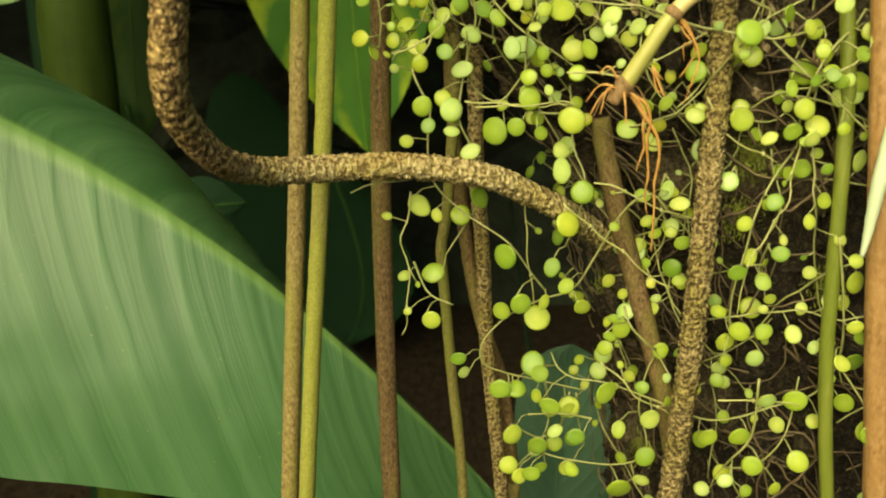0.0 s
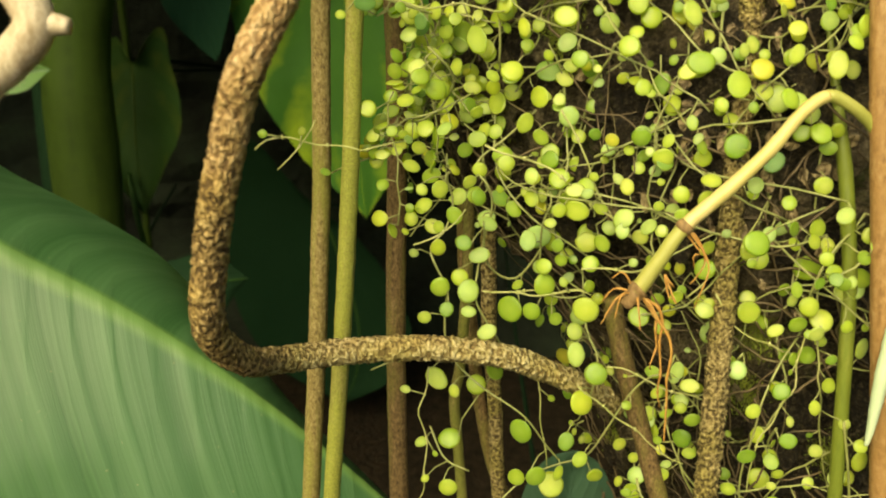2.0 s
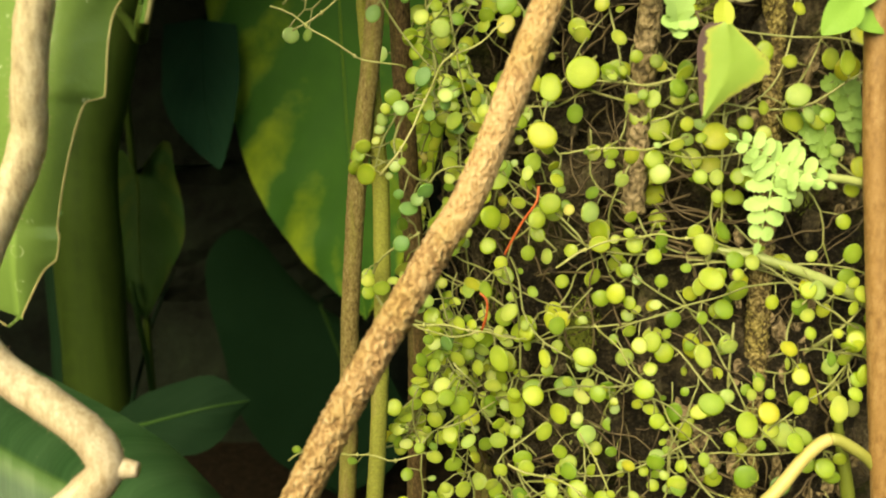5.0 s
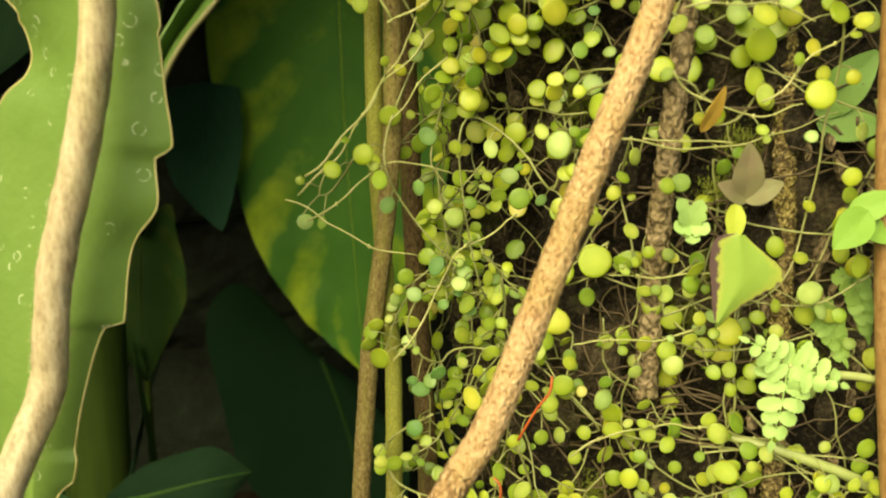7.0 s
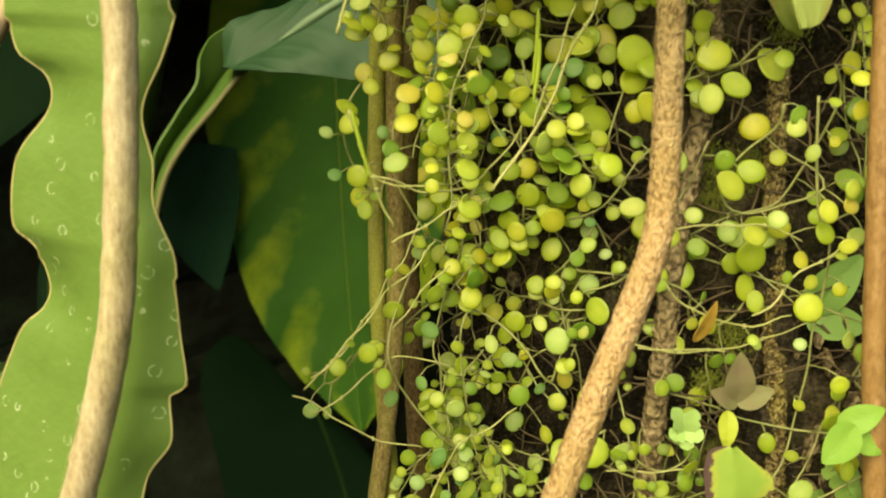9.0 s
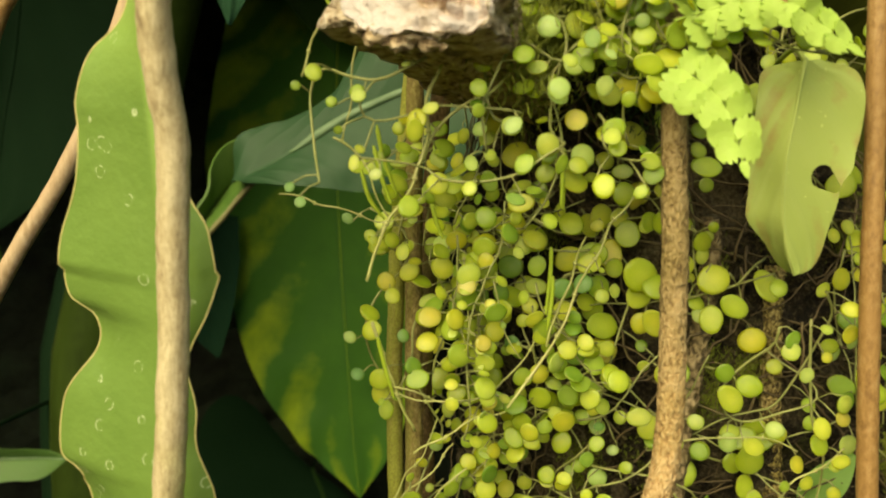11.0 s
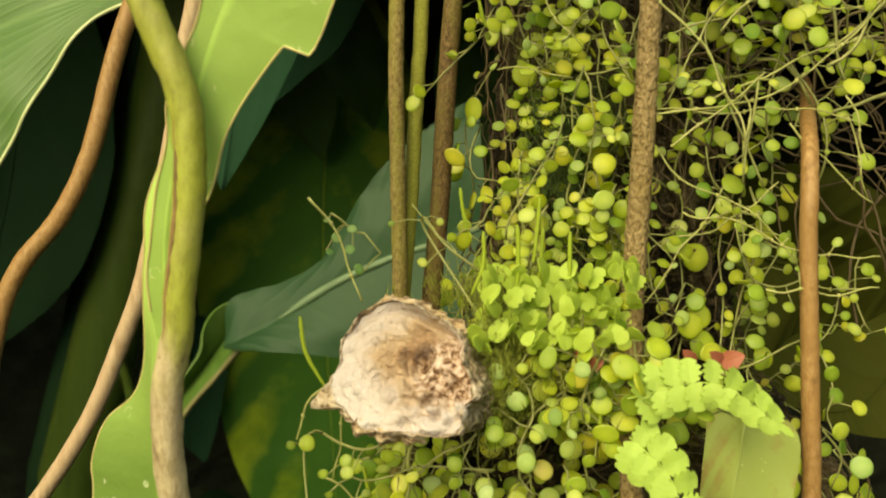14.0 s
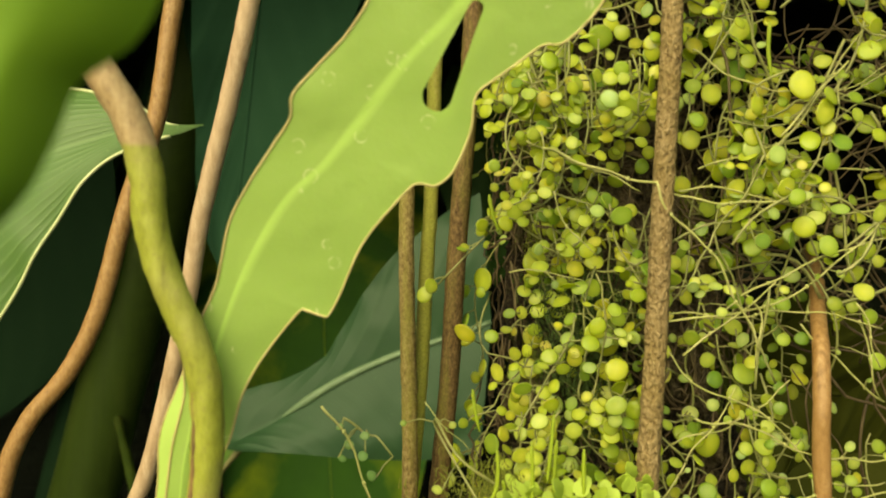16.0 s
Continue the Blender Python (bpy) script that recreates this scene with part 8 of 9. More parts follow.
vine([(0.036, 0.395, 1.216, 4.4, 0), (0.038, 0.402, 1.203, 3.1, 0), (0.044, 0.408, 1.188, 3.2, 0), (0.052, 0.407, 1.184, 5.1, 0), (0.061, 0.402, 1.168, 5.1, 0), (0.059, 0.391, 1.167, 5.2, 0), (0.052, 0.407, 1.157, 3.6, 0), (0.063, 0.401, 1.142, 3.4, 0), (0.056, 0.397, 1.12, 4.4, 0), (0.055, 0.385, 1.113, 5.9, 0), (0.065, 0.384, 1.103, 5.9, 0), (0.059, 0.386, 1.087, 6.6, 1), (0.053, 0.39, 1.064, 4.9, 0)])
vine([(0.008, 0.416, 1.212, 4.5, 0), (0.007, 0.415, 1.185, 4.2, 0), (0.013, 0.416, 1.173, 4.7, 0), (0.019, 0.411, 1.184, 5.2, 0), (0.03, 0.396, 1.19, 2.6, 0), (0.049, 0.384, 1.185, 3.3, 0), (0.031, 0.39, 1.168, 5.0, 0), (0.039, 0.392, 1.155, 4.0, 0), (0.04, 0.394, 1.145, 5.6, 0), (0.034, 0.393, 1.132, 4.3, 0), (0.045, 0.388, 1.13, 3.5, 0), (0.058, 0.381, 1.137, 6.3, 0), (0.045, 0.405, 1.134, 3.7, 0)])
vine([(-0.01, 0.408, 1.189, 4.5, 0), (-0.019, 0.412, 1.188, 3.2, 0), (-0.003, 0.412, 1.175, 4.4, 0), (-0.011, 0.411, 1.159, 4.2, 1), (-0.023, 0.408, 1.157, 2.5, 0), (-0.01, 0.409, 1.139, 5.1, 0), (-0.007, 0.396, 1.132, 3.6, 0), (-0.018, 0.415, 1.121, 3.6, 0), (-0.012, 0.409, 1.09, 6.1, 0), (-0.003, 0.398, 1.088, 3.4, 0), (0.03, 0.391, 1.069, 6.5, 0), (0.038, 0.387, 1.046, 5.2, 0), (0.05, 0.392, 1.045, 3.8, 0)])
vine([(0.037, 0.402, 1.167, 6.2, 0), (0.029, 0.413, 1.139, 2.9, 0), (0.025, 0.41, 1.127, 7.1, 0), (-0, 0.416, 1.142, 4.6, 1), (0.001, 0.394, 1.166, 4.2, 0)])
vine([(0.127, 0.368, 1.112, 4.7, 0), (0.114, 0.385, 1.078, 3.9, 0), (0.099, 0.38, 1.084, 3.1, 0), (0.099, 0.37, 1.106, 2.2, 0), (0.081, 0.385, 1.086, 2.5, 0), (0.06, 0.388, 1.055, 4.6, 0), (0.07, 0.398, 1.04, 4.7, 0), (0.048, 0.401, 1.033, 7.1, 0), (0.03, 0.405, 1.035, 4.8, 0), (0.008, 0.397, 1.012, 4.6, 0), (0.011, 0.397, 1.004, 3.4, 0), (0.03, 0.402, 0.992, 5.8, 0), (0.039, 0.404, 0.991, 5.0, 0), (0.067, 0.403, 0.981, 5.9, 0)])
vine([(0.184, 0.358, 1.078, 3.2, 0), (0.187, 0.355, 1.047, 3.8, 0), (0.189, 0.366, 1.024, 4.2, 0), (0.197, 0.374, 0.999, 5.5, 0), (0.185, 0.377, 0.987, 3.9, 0), (0.167, 0.377, 0.985, 4.4, 0), (0.148, 0.374, 0.98, 5.5, 0), (0.132, 0.375, 0.979, 5.6, 0), (0.102, 0.372, 0.991, 5.5, 0), (0.08, 0.375, 1.004, 5.7, 0), (0.054, 0.384, 0.992, 5.6, 0), (0.049, 0.392, 1.006, 5.1, 0), (0.046, 0.397, 1.009, 6.9, 0)])
vine([(0.149, 0.356, 1.082, 4.1, 0), (0.149, 0.371, 1.063, 4.1, 0), (0.156, 0.378, 1.052, 3.1, 0)])
vine([(0.082, 0.378, 1.042, 2.6, 0), (0.08, 0.375, 1.034, 3.4, 0), (0.107, 0.367, 1.016, 2.6, 0), (0.109, 0.389, 1.02, 4.4, 0), (0.102, 0.392, 0.998, 3.7, 0), (0.091, 0.39, 0.975, 4.6, 0), (0.106, 0.39, 0.959, 5.5, 0), (0.105, 0.391, 0.944, 4.4, 0), (0.091, 0.38, 0.946, 7.2, 0), (0.068, 0.393, 0.949, 4.1, 0), (0.047, 0.394, 0.946, 5.3, 0), (0.036, 0.407, 0.943, 5.2, 0), (0.051, 0.402, 0.958, 5.7, 0)])
vine([(0.152, 0.357, 1.009, 4.7, 0), (0.149, 0.357, 0.974, 5.1, 0), (0.138, 0.36, 0.964, 3.8, 0), (0.134, 0.38, 0.946, 4.3, 0), (0.169, 0.374, 0.95, 4.0, 0), (0.174, 0.364, 0.972, 5.4, 0), (0.172, 0.372, 1.001, 6.0, 0)])
vine([(-0.02, 0.414, 1.051, 3.4, 0), (-0.018, 0.402, 1.036, 2.3, 0), (-0.006, 0.4, 1.032, 5.0, 0)])
vine([(0.067, 0.379, 0.977, 4.8, 0), (0.06, 0.402, 0.967, 4.5, 0), (0.036, 0.388, 0.973, 5.4, 0)])
runner(0.72, [(-0.092, 0.405, 1.425), (-0.078, 0.405, 1.439), (-0.063, 0.405, 1.458), (-0.051, 0.405, 1.479), (-0.038, 0.405, 1.502)])
runner(0.63, [(-0.096, 0.4, 1.423), (-0.083, 0.4, 1.416), (-0.064, 0.4, 1.406), (-0.038, 0.4, 1.397)])
runner(0.63, [(-0.089, 0.405, 1.413), (-0.071, 0.405, 1.425), (-0.051, 0.405, 1.438), (-0.023, 0.405, 1.434)])
runner(0.81, [(-0.051, 0.4, 1.351), (-0.04, 0.4, 1.36), (-0.032, 0.4, 1.379), (-0.021, 0.4, 1.397), (-0.008, 0.4, 1.407), (0.007, 0.4, 1.418)])
runner(0.63, [(-0.026, 0.39, 1.485), (-0.038, 0.39, 1.474), (-0.05, 0.39, 1.458)])
runner(0.72, [(0.048, 0.385, 1.45), (0.084, 0.385, 1.448), (0.119, 0.385, 1.456), (0.138, 0.385, 1.465)])
runner(0.72, [(0.097, 0.385, 1.397), (0.075, 0.385, 1.392), (0.045, 0.385, 1.392)])
runner(0.81, [(0.088, 0.385, 1.369), (0.064, 0.385, 1.364), (0.031, 0.385, 1.362)])
runner(0.72, [(-0.039, 0.4, 1.285), (-0.034, 0.4, 1.278), (-0.016, 0.4, 1.274), (0.019, 0.4, 1.273)])
runner(0.63, [(-0.098, 0.4, 1.211), (-0.09, 0.4, 1.215), (-0.072, 0.4, 1.213), (-0.053, 0.4, 1.21), (-0.043, 0.4, 1.208), (-0.027, 0.4, 1.213)])
runner(0.54, [(-0.086, 0.4, 1.2), (-0.077, 0.4, 1.208), (-0.07, 0.4, 1.222)])
runner(0.63, [(-0.023, 0.395, 1.165), (-0.009, 0.395, 1.171), (0.002, 0.395, 1.183)])
runner(0.81, [(0.012, 0.385, 1.214), (0.035, 0.385, 1.205), (0.061, 0.385, 1.186), (0.084, 0.385, 1.167), (0.095, 0.385, 1.155)])
runner(0.72, [(0.044, 0.385, 1.23), (0.058, 0.385, 1.202), (0.072, 0.385, 1.177), (0.089, 0.385, 1.161)])
runner(0.72, [(0.105, 0.38, 1.143), (0.122, 0.38, 1.163), (0.133, 0.38, 1.179), (0.137, 0.38, 1.192)])
runner(0.63, [(0.01, 0.385, 1.145), (0.037, 0.385, 1.144), (0.061, 0.385, 1.143)])
runner(0.81, [(0.124, 0.38, 1.225), (0.142, 0.38, 1.238), (0.158, 0.38, 1.255), (0.172, 0.38, 1.278)])
runner(0.63, [(0.048, 0.38, 1.285), (0.061, 0.38, 1.271), (0.093, 0.38, 1.23), (0.11, 0.38, 1.215)])
runner(0.63, [(-0.045, 0.4, 1.099), (-0.028, 0.4, 1.104), (-0.015, 0.4, 1.106)])
runner(0.63, [(0.014, 0.395, 1.141), (0.038, 0.395, 1.141), (0.059, 0.395, 1.142)])
runner(0.63, [(0.069, 0.38, 1.109), (0.087, 0.38, 1.103), (0.117, 0.38, 1.089)])
runner(0.63, [(-0.016, 0.405, 1.098), (-0.019, 0.405, 1.072), (-0.017, 0.405, 1.038), (-0.022, 0.405, 1.021)])
runner(0.63, [(0.132, 0.365, 1.005), (0.151, 0.365, 1.005), (0.173, 0.365, 1.003)])
runner(0.63, [(0.056, 0.38, 1.099), (0.081, 0.38, 1.077), (0.11, 0.38, 1.057)])
runner(0.72, [(0.077, 0.38, 1.018), (0.097, 0.38, 1), (0.115, 0.38, 0.987)])
runner(0.63, [(0.158, 0.37, 1.132), (0.154, 0.37, 1.104), (0.142, 0.37, 1.072), (0.14, 0.37, 1.046)])
runner(0.63, [(0.114, 0.37, 1.149), (0.126, 0.37, 1.132), (0.149, 0.37, 1.12)])
runner(0.63, [(0.042, 0.42, 1.094), (0.044, 0.42, 1.064), (0.048, 0.42, 1.032)])
runner(0.72, [(0.053, 0.375, 1.159), (0.083, 0.375, 1.159), (0.113, 0.375, 1.175)])
runner(0.81, [(-0.044, 0.385, 1.29), (-0.034, 0.385, 1.284), (-0.001, 0.385, 1.281)])
runner(0.72, [(0.028, 0.38, 1.311), (0.058, 0.38, 1.324), (0.098, 0.38, 1.324), (0.135, 0.38, 1.306)])
runner(1.26, [(-0.069, 0.395, 1.552), (-0.065, 0.395, 1.541), (-0.061, 0.395, 1.527), (-0.049, 0.395, 1.5)])
runner(0.72, [(-0.058, 0.385, 1.525), (-0.044, 0.385, 1.519), (-0.032, 0.385, 1.518), (-0.011, 0.385, 1.525), (0.003, 0.385, 1.541), (0.01, 0.385, 1.555)])
runner(0.72, [(0.065, 0.375, 1.479), (0.078, 0.375, 1.468), (0.1, 0.375, 1.462), (0.119, 0.375, 1.466)])
runner(0.72, [(0.054, 0.375, 1.452), (0.091, 0.375, 1.45)])
runner(0.9, [(0.007, 0.375, 1.546), (0.015, 0.375, 1.571), (0.024, 0.375, 1.593)])
runner(0.72, [(-0.028, 0.385, 1.583), (-0.025, 0.385, 1.551), (-0.018, 0.385, 1.527)])
runner(0.63, [(-0.016, 0.38, 1.573), (-0.011, 0.38, 1.553), (-0.002, 0.38, 1.537)])
runner(0.63, [(0.067, 0.37, 1.503), (0.098, 0.37, 1.506), (0.119, 0.37, 1.499)])
runner(0.72, [(0.1, 0.37, 1.467), (0.125, 0.37, 1.488), (0.14, 0.37, 1.5)])
runner(0.72, [(-0.087, 0.39, 1.436), (-0.069, 0.39, 1.45), (-0.049, 0.39, 1.478), (-0.03, 0.39, 1.495)])
runner(1.17, [(-0.038, 0.345, 1.672), (-0.043, 0.345, 1.654), (-0.046, 0.345, 1.63), (-0.053, 0.345, 1.614), (-0.062, 0.345, 1.598), (-0.069, 0.345, 1.579)])
runner(1.08, [(-0.013, 0.35, 1.66), (-0.026, 0.35, 1.65), (-0.039, 0.35, 1.641), (-0.045, 0.35, 1.627)])
runner(0.63, [(-0.108, 0.38, 1.611), (-0.092, 0.38, 1.607), (-0.068, 0.38, 1.601), (-0.05, 0.38, 1.599)])
runner(0.81, [(-0.08, 0.34, 1.681), (-0.087, 0.34, 1.673), (-0.092, 0.34, 1.659)])
runner(0.99, [(-0.01, 0.37, 1.52), (0.004, 0.37, 1.537), (0.016, 0.37, 1.563), (0.026, 0.37, 1.585), (0.042, 0.37, 1.612)])
runner(0.72, [(-0.073, 0.36, 1.675), (-0.076, 0.36, 1.655), (-0.078, 0.36, 1.634)])
runner(0.72, [(-0.083, 0.36, 1.634), (-0.071, 0.36, 1.625), (-0.06, 0.36, 1.603)])
runner(0.72, [(-0.05, 0.375, 1.497), (-0.03, 0.375, 1.508), (-0.01, 0.375, 1.518)])
runner(0.63, [(-0.06, 0.375, 1.526), (-0.045, 0.375, 1.521), (-0.03, 0.375, 1.521)])
runner(0.85, [(-0.089, 0.36, 1.758), (-0.078, 0.36, 1.746), (-0.072, 0.36, 1.73), (-0.066, 0.36, 1.713)])
runner(0.5, [(-0.042, 0.38, 1.756), (-0.033, 0.38, 1.743), (-0.025, 0.38, 1.733)])
runner(0.65, [(0.096, 0.35, 1.807), (0.102, 0.35, 1.798), (0.101, 0.35, 1.777)])
runner(0.72, [(0.068, 0.35, 1.781), (0.091, 0.35, 1.798), (0.108, 0.35, 1.812)])
runner(0.72, [(0.111, 0.35, 1.719), (0.136, 0.35, 1.717), (0.163, 0.35, 1.719)])
runner(0.72, [(0.075, 0.355, 1.753), (0.102, 0.355, 1.748), (0.13, 0.355, 1.736), (0.166, 0.355, 1.732)])
runner(0.65, [(0.145, 0.35, 1.803), (0.15, 0.35, 1.792), (0.156, 0.35, 1.775)])
runner(0.65, [(0.061, 0.365, 1.711), (0.079, 0.365, 1.734), (0.098, 0.365, 1.764)])
runner(0.65, [(0.065, 0.36, 1.799), (0.095, 0.36, 1.797), (0.125, 0.36, 1.8), (0.163, 0.36, 1.791)])
runner(0.94, [(0.004, 0.35, 1.87), (0.025, 0.35, 1.863), (0.055, 0.35, 1.855), (0.089, 0.35, 1.847), (0.124, 0.35, 1.849)])
runner(0.86, [(0.054, 0.348, 1.856), (0.069, 0.348, 1.835), (0.089, 0.348, 1.811), (0.1, 0.348, 1.784)])
runner(0.79, [(0.064, 0.355, 1.797), (0.092, 0.355, 1.801), (0.117, 0.355, 1.808), (0.142, 0.355, 1.823), (0.162, 0.355, 1.845)])
runner(0.86, [(0.111, 0.35, 1.876), (0.126, 0.35, 1.895), (0.138, 0.35, 1.91)])
runner(0.65, [(0.066, 0.36, 1.781), (0.079, 0.36, 1.766), (0.097, 0.36, 1.758), (0.115, 0.36, 1.748), (0.131, 0.36, 1.727)])
runner(0.72, [(0.096, 0.36, 1.807), (0.112, 0.36, 1.813), (0.134, 0.36, 1.826), (0.165, 0.36, 1.831)])
runner(0.72, [(0.068, 0.36, 1.854), (0.101, 0.36, 1.852), (0.126, 0.36, 1.845), (0.165, 0.36, 1.846)])
runner(0.58, [(0.013, 0.36, 1.852), (0.021, 0.36, 1.835), (0.033, 0.36, 1.823)])
runner(0.58, [(-0.005, 0.37, 1.815), (0.01, 0.37, 1.817), (0.03, 0.37, 1.813)])
runner(0.72, [(0.097, 0.365, 1.881), (0.121, 0.365, 1.869), (0.164, 0.365, 1.863)])
runner(0.72, [(0.127, 0.365, 1.793), (0.143, 0.365, 1.777), (0.167, 0.365, 1.757)])
runner(0.65, [(0.153, 0.36, 1.793), (0.159, 0.36, 1.773), (0.164, 0.36, 1.76)])
runner(0.65, [(0.07, 0.37, 1.736), (0.099, 0.37, 1.746), (0.125, 0.37, 1.767)])
runner(0.65, [(0.136, 0.37, 1.725), (0.152, 0.37, 1.717), (0.171, 0.37, 1.719)])
runner(0.72, [(0.107, 0.355, 1.87), (0.127, 0.355, 1.892), (0.147, 0.355, 1.922)])
runner(0.72, [(0.073, 0.36, 1.915), (0.101, 0.36, 1.9), (0.14, 0.36, 1.898), (0.163, 0.36, 1.909)])
runner(0.65, [(0.08, 0.365, 1.863), (0.109, 0.365, 1.873), (0.148, 0.365, 1.876)])
runner(0.65, [(0.002, 0.37, 1.876), (0.022, 0.37, 1.867), (0.056, 0.37, 1.853)])

# ---- filling growth close to the bark
for i in range(145):
    z = rng.uniform(0.86, 2.06)
    turn = rng.uniform(-1.3, 1.1) if z < 1.32 else rng.uniform(-1.7, 1.1)
    heading = rng.choice([-1.3, -0.6, 0.3, 2.6, 3.6, -1.9]) + rng.gauss(0, 0.4)
    if z < 1.17 and turn > -0.15 and i % 3:  # the low bark on the orange stem's side is nearly bare
        continue
    creep(turn, z, heading, rng.uniform(0.07, 0.2), rng.uniform(0.002, 0.016), rng.uniform(0.009, 0.014), rng.choice([0, 0, 0.012]))


for i in range(30):
    creep(rng.uniform(-1.2, 0.9), rng.uniform(1.24, 1.52), rng.choice([-1.3, -0.5, 0.3, 2.7, 3.5]) + rng.gauss(0, 0.4), rng.uniform(0.06, 0.14), rng.uniform(0.008, 0.022), rng.uniform(0.008, 0.011))


for i in range(26):
    creep(rng.uniform(-0.9, 0.3), rng.uniform(1.0, 1.32), rng.choice([-1.3, -0.5, 0.3, 2.7, 3.5]) + rng.gauss(0, 0.4), rng.uniform(0.06, 0.15), rng.uniform(0.004, 0.02), rng.uniform(0.008, 0.012))


def curtain(x0, x1, y0, y1, z0, z1, count, size, share):
    """Small leaved shoots hanging free in a loose veil."""
    for i in range(count):
        x, y, z = rng.uniform(x0, x1), rng.uniform(y0, y1), rng.uniform(z0, z1)
        line, sway = [], rng.uniform(-0.5, 0.5)
        for k in range(rng.randint(5, 12)):
            line.append(Vector((x, y, z)))
            sway += rng.gauss(0, 0.25)
            x, y, z = x + 0.007 * math.sin(sway), y + rng.gauss(0, 0.001), z - 0.007 * math.cos(sway)
        line = spline(line, 0.006)
        stalks.put(*tube_data(line, 0.0005, 5))
        for k in range(1, len(line)):
            for side in (-1, 1):
                if rng.random() < 0.62:
                    p = line[k] + Vector((side * rng.uniform(0.002, 0.006), rng.uniform(-0.006, 0.002), rng.uniform(-0.003, 0.003)))
                    stalks.put(*tube_data([line[k], (line[k] + p) / 2, p], 0.00035, 4))
                    m = leaf_pose(p, Vector((side, 0, -0.4)) + wild(0.3), Vector((0, -1, 0.35)) + wild(0.4), size * rng.uniform(0.6, 1.35))
                    add_leaf(aged if rng.random() < share else young, m)


# veil on the upper trunk, tangle beside it, growth on the stub
curtain(0.0, 0.065, 0.36, 0.42, 1.74, 1.98, 66, 0.0033, 0.62)
curtain(0.08, 0.26, 0.385, 0.44, 1.84, 2.04, 26, 0.0044, 0.5)
curtain(0.09, 0.2, 0.39, 0.45, 1.66, 1.84, 10, 0.0036, 0.45)
curtain(0.075, 0.23, 0.33, 0.38, 1.88, 2.06, 24, 0.0038, 0.6)
# next but one lower edge at 2.07 m: unseen leaf mass, added to shade growth below
curtain(0.06, 0.28, 0.25, 0.42, 2.07, 2.2, 90, 0.0052, 0.5)
curtain(-0.02, 0.06, 0.335, 0.36, 1.63, 1.72, 7, 0.0042, 0.4)
curtain(0.018, 0.06, 0.33, 0.355, 1.69, 1.73, 6, 0.0044, 0.75)
curtain(-0.04, 0.05, 0.37, 0.42, 1.52, 1.66, 13, 0.0042, 0.5)
curtain(-0.05, -0.035, 0.395, 0.42, 1.58, 1.66, 6, 0.004, 0.3)
curtain(-0.04, 0.0, 0.42, 0.46, 1.2, 1.5, 26, 0.0036, 0.05)

fine = Mass()
pale = Mass()
for i in range(1100):
    z, turn = rng.uniform(0.88, 1.98), rng.uniform(-1.7, 1.1)
    h = rng.choice([0.2, 2.9, -1.4, -0.7]) + rng.gauss(0, 0.5)
    line, lift = [], rng.uniform(-0.006, 0.01)
    for k in range(rng.randint(5, 14)):
        line.append(on_trunk(turn, z, lift + rng.gauss(0, 0.0012)))
        h += rng.gauss(0, 0.3)
        turn += math.cos(h) * 0.007 / 0.15
        z += math.sin(h) * 0.007
    (fine if i % 8 else pale).put(*tube_data(spline(line, 0.006), rng.uniform(0.0003, 0.0008), 4))
dry = random.Random(11)


def dry_tangle(x0, x1, y0, y1, z0, z1, count, into, thick):
    """Loose old runners woven through one another beside the bark."""
    for i in range(count):
        p = Vector((dry.uniform(x0, x1), dry.uniform(y0, y1), dry.uniform(z0, z1)))
        h = dry.choice([0.15, 0.5, 3.0, 2.5, -1.2, -1.8]) + dry.gauss(0, 0.35)
        line = []
        for k in range(dry.randint(5, 11)):
            line.append(p.copy())
            h += dry.gauss(0, 0.22)
            p += Vector((math.cos(h), dry.gauss(0, 0.15), math.sin(h))) * 0.009
        into.put(*tube_data(spline(line, 0.007), thick * dry.uniform(0.6, 1.5), 5))


dry_tangle(0.085, 0.25, 0.395, 0.455, 1.76, 2.02, 170, fine, 0.0006)
dry_tangle(0.085, 0.25, 0.375, 0.43, 1.77, 2.02, 36, pale, 0.0006)
dry_tangle(0.07, 0.22, 0.345, 0.4, 1.8, 1.98, 36, stalks, 0.0006)
pale.link("pale_fine_roots", m_root_pale, "net of fine buff rootlets over the bark", "rootlets")
fine.link("fine_roots", m_vine_old, "net of fine brown rootlets over the bark", "rootlets")

for c in (THREAD, THREAD2):
    ob = thing("red_thread_root", c[0], "fine bright red aerial thread on the bark", "rootlet", "red threads")
    part("thread", tube_data(spline(c, 0.002), 0.0006, 6), m_red_thread, ob)

moss = Mass()


def moss_tuft(centre, spread, count, tall, into=None):
    for i in range(count):
        p = Vector(centre) + Vector((rng.gauss(0, spread[0]), rng.gauss(0, spread[1]), rng.gauss(0, spread[2])))
        d = Vector((rng.gauss(0, 0.5), rng.gauss(-0.5, 0.4), 1)).normalized() * tall * rng.uniform(0.5, 1.3)
        s = Vector((rng.gauss(0, 1), rng.gauss(0, 1), 0)).normalized() * 0.0004
        q = s.cross(d).normalized() * 0.0003
        (into or moss).put([p - s, p + s, p + q, p + d], [(0, 1, 3), (1, 2, 3), (2, 0, 3)])


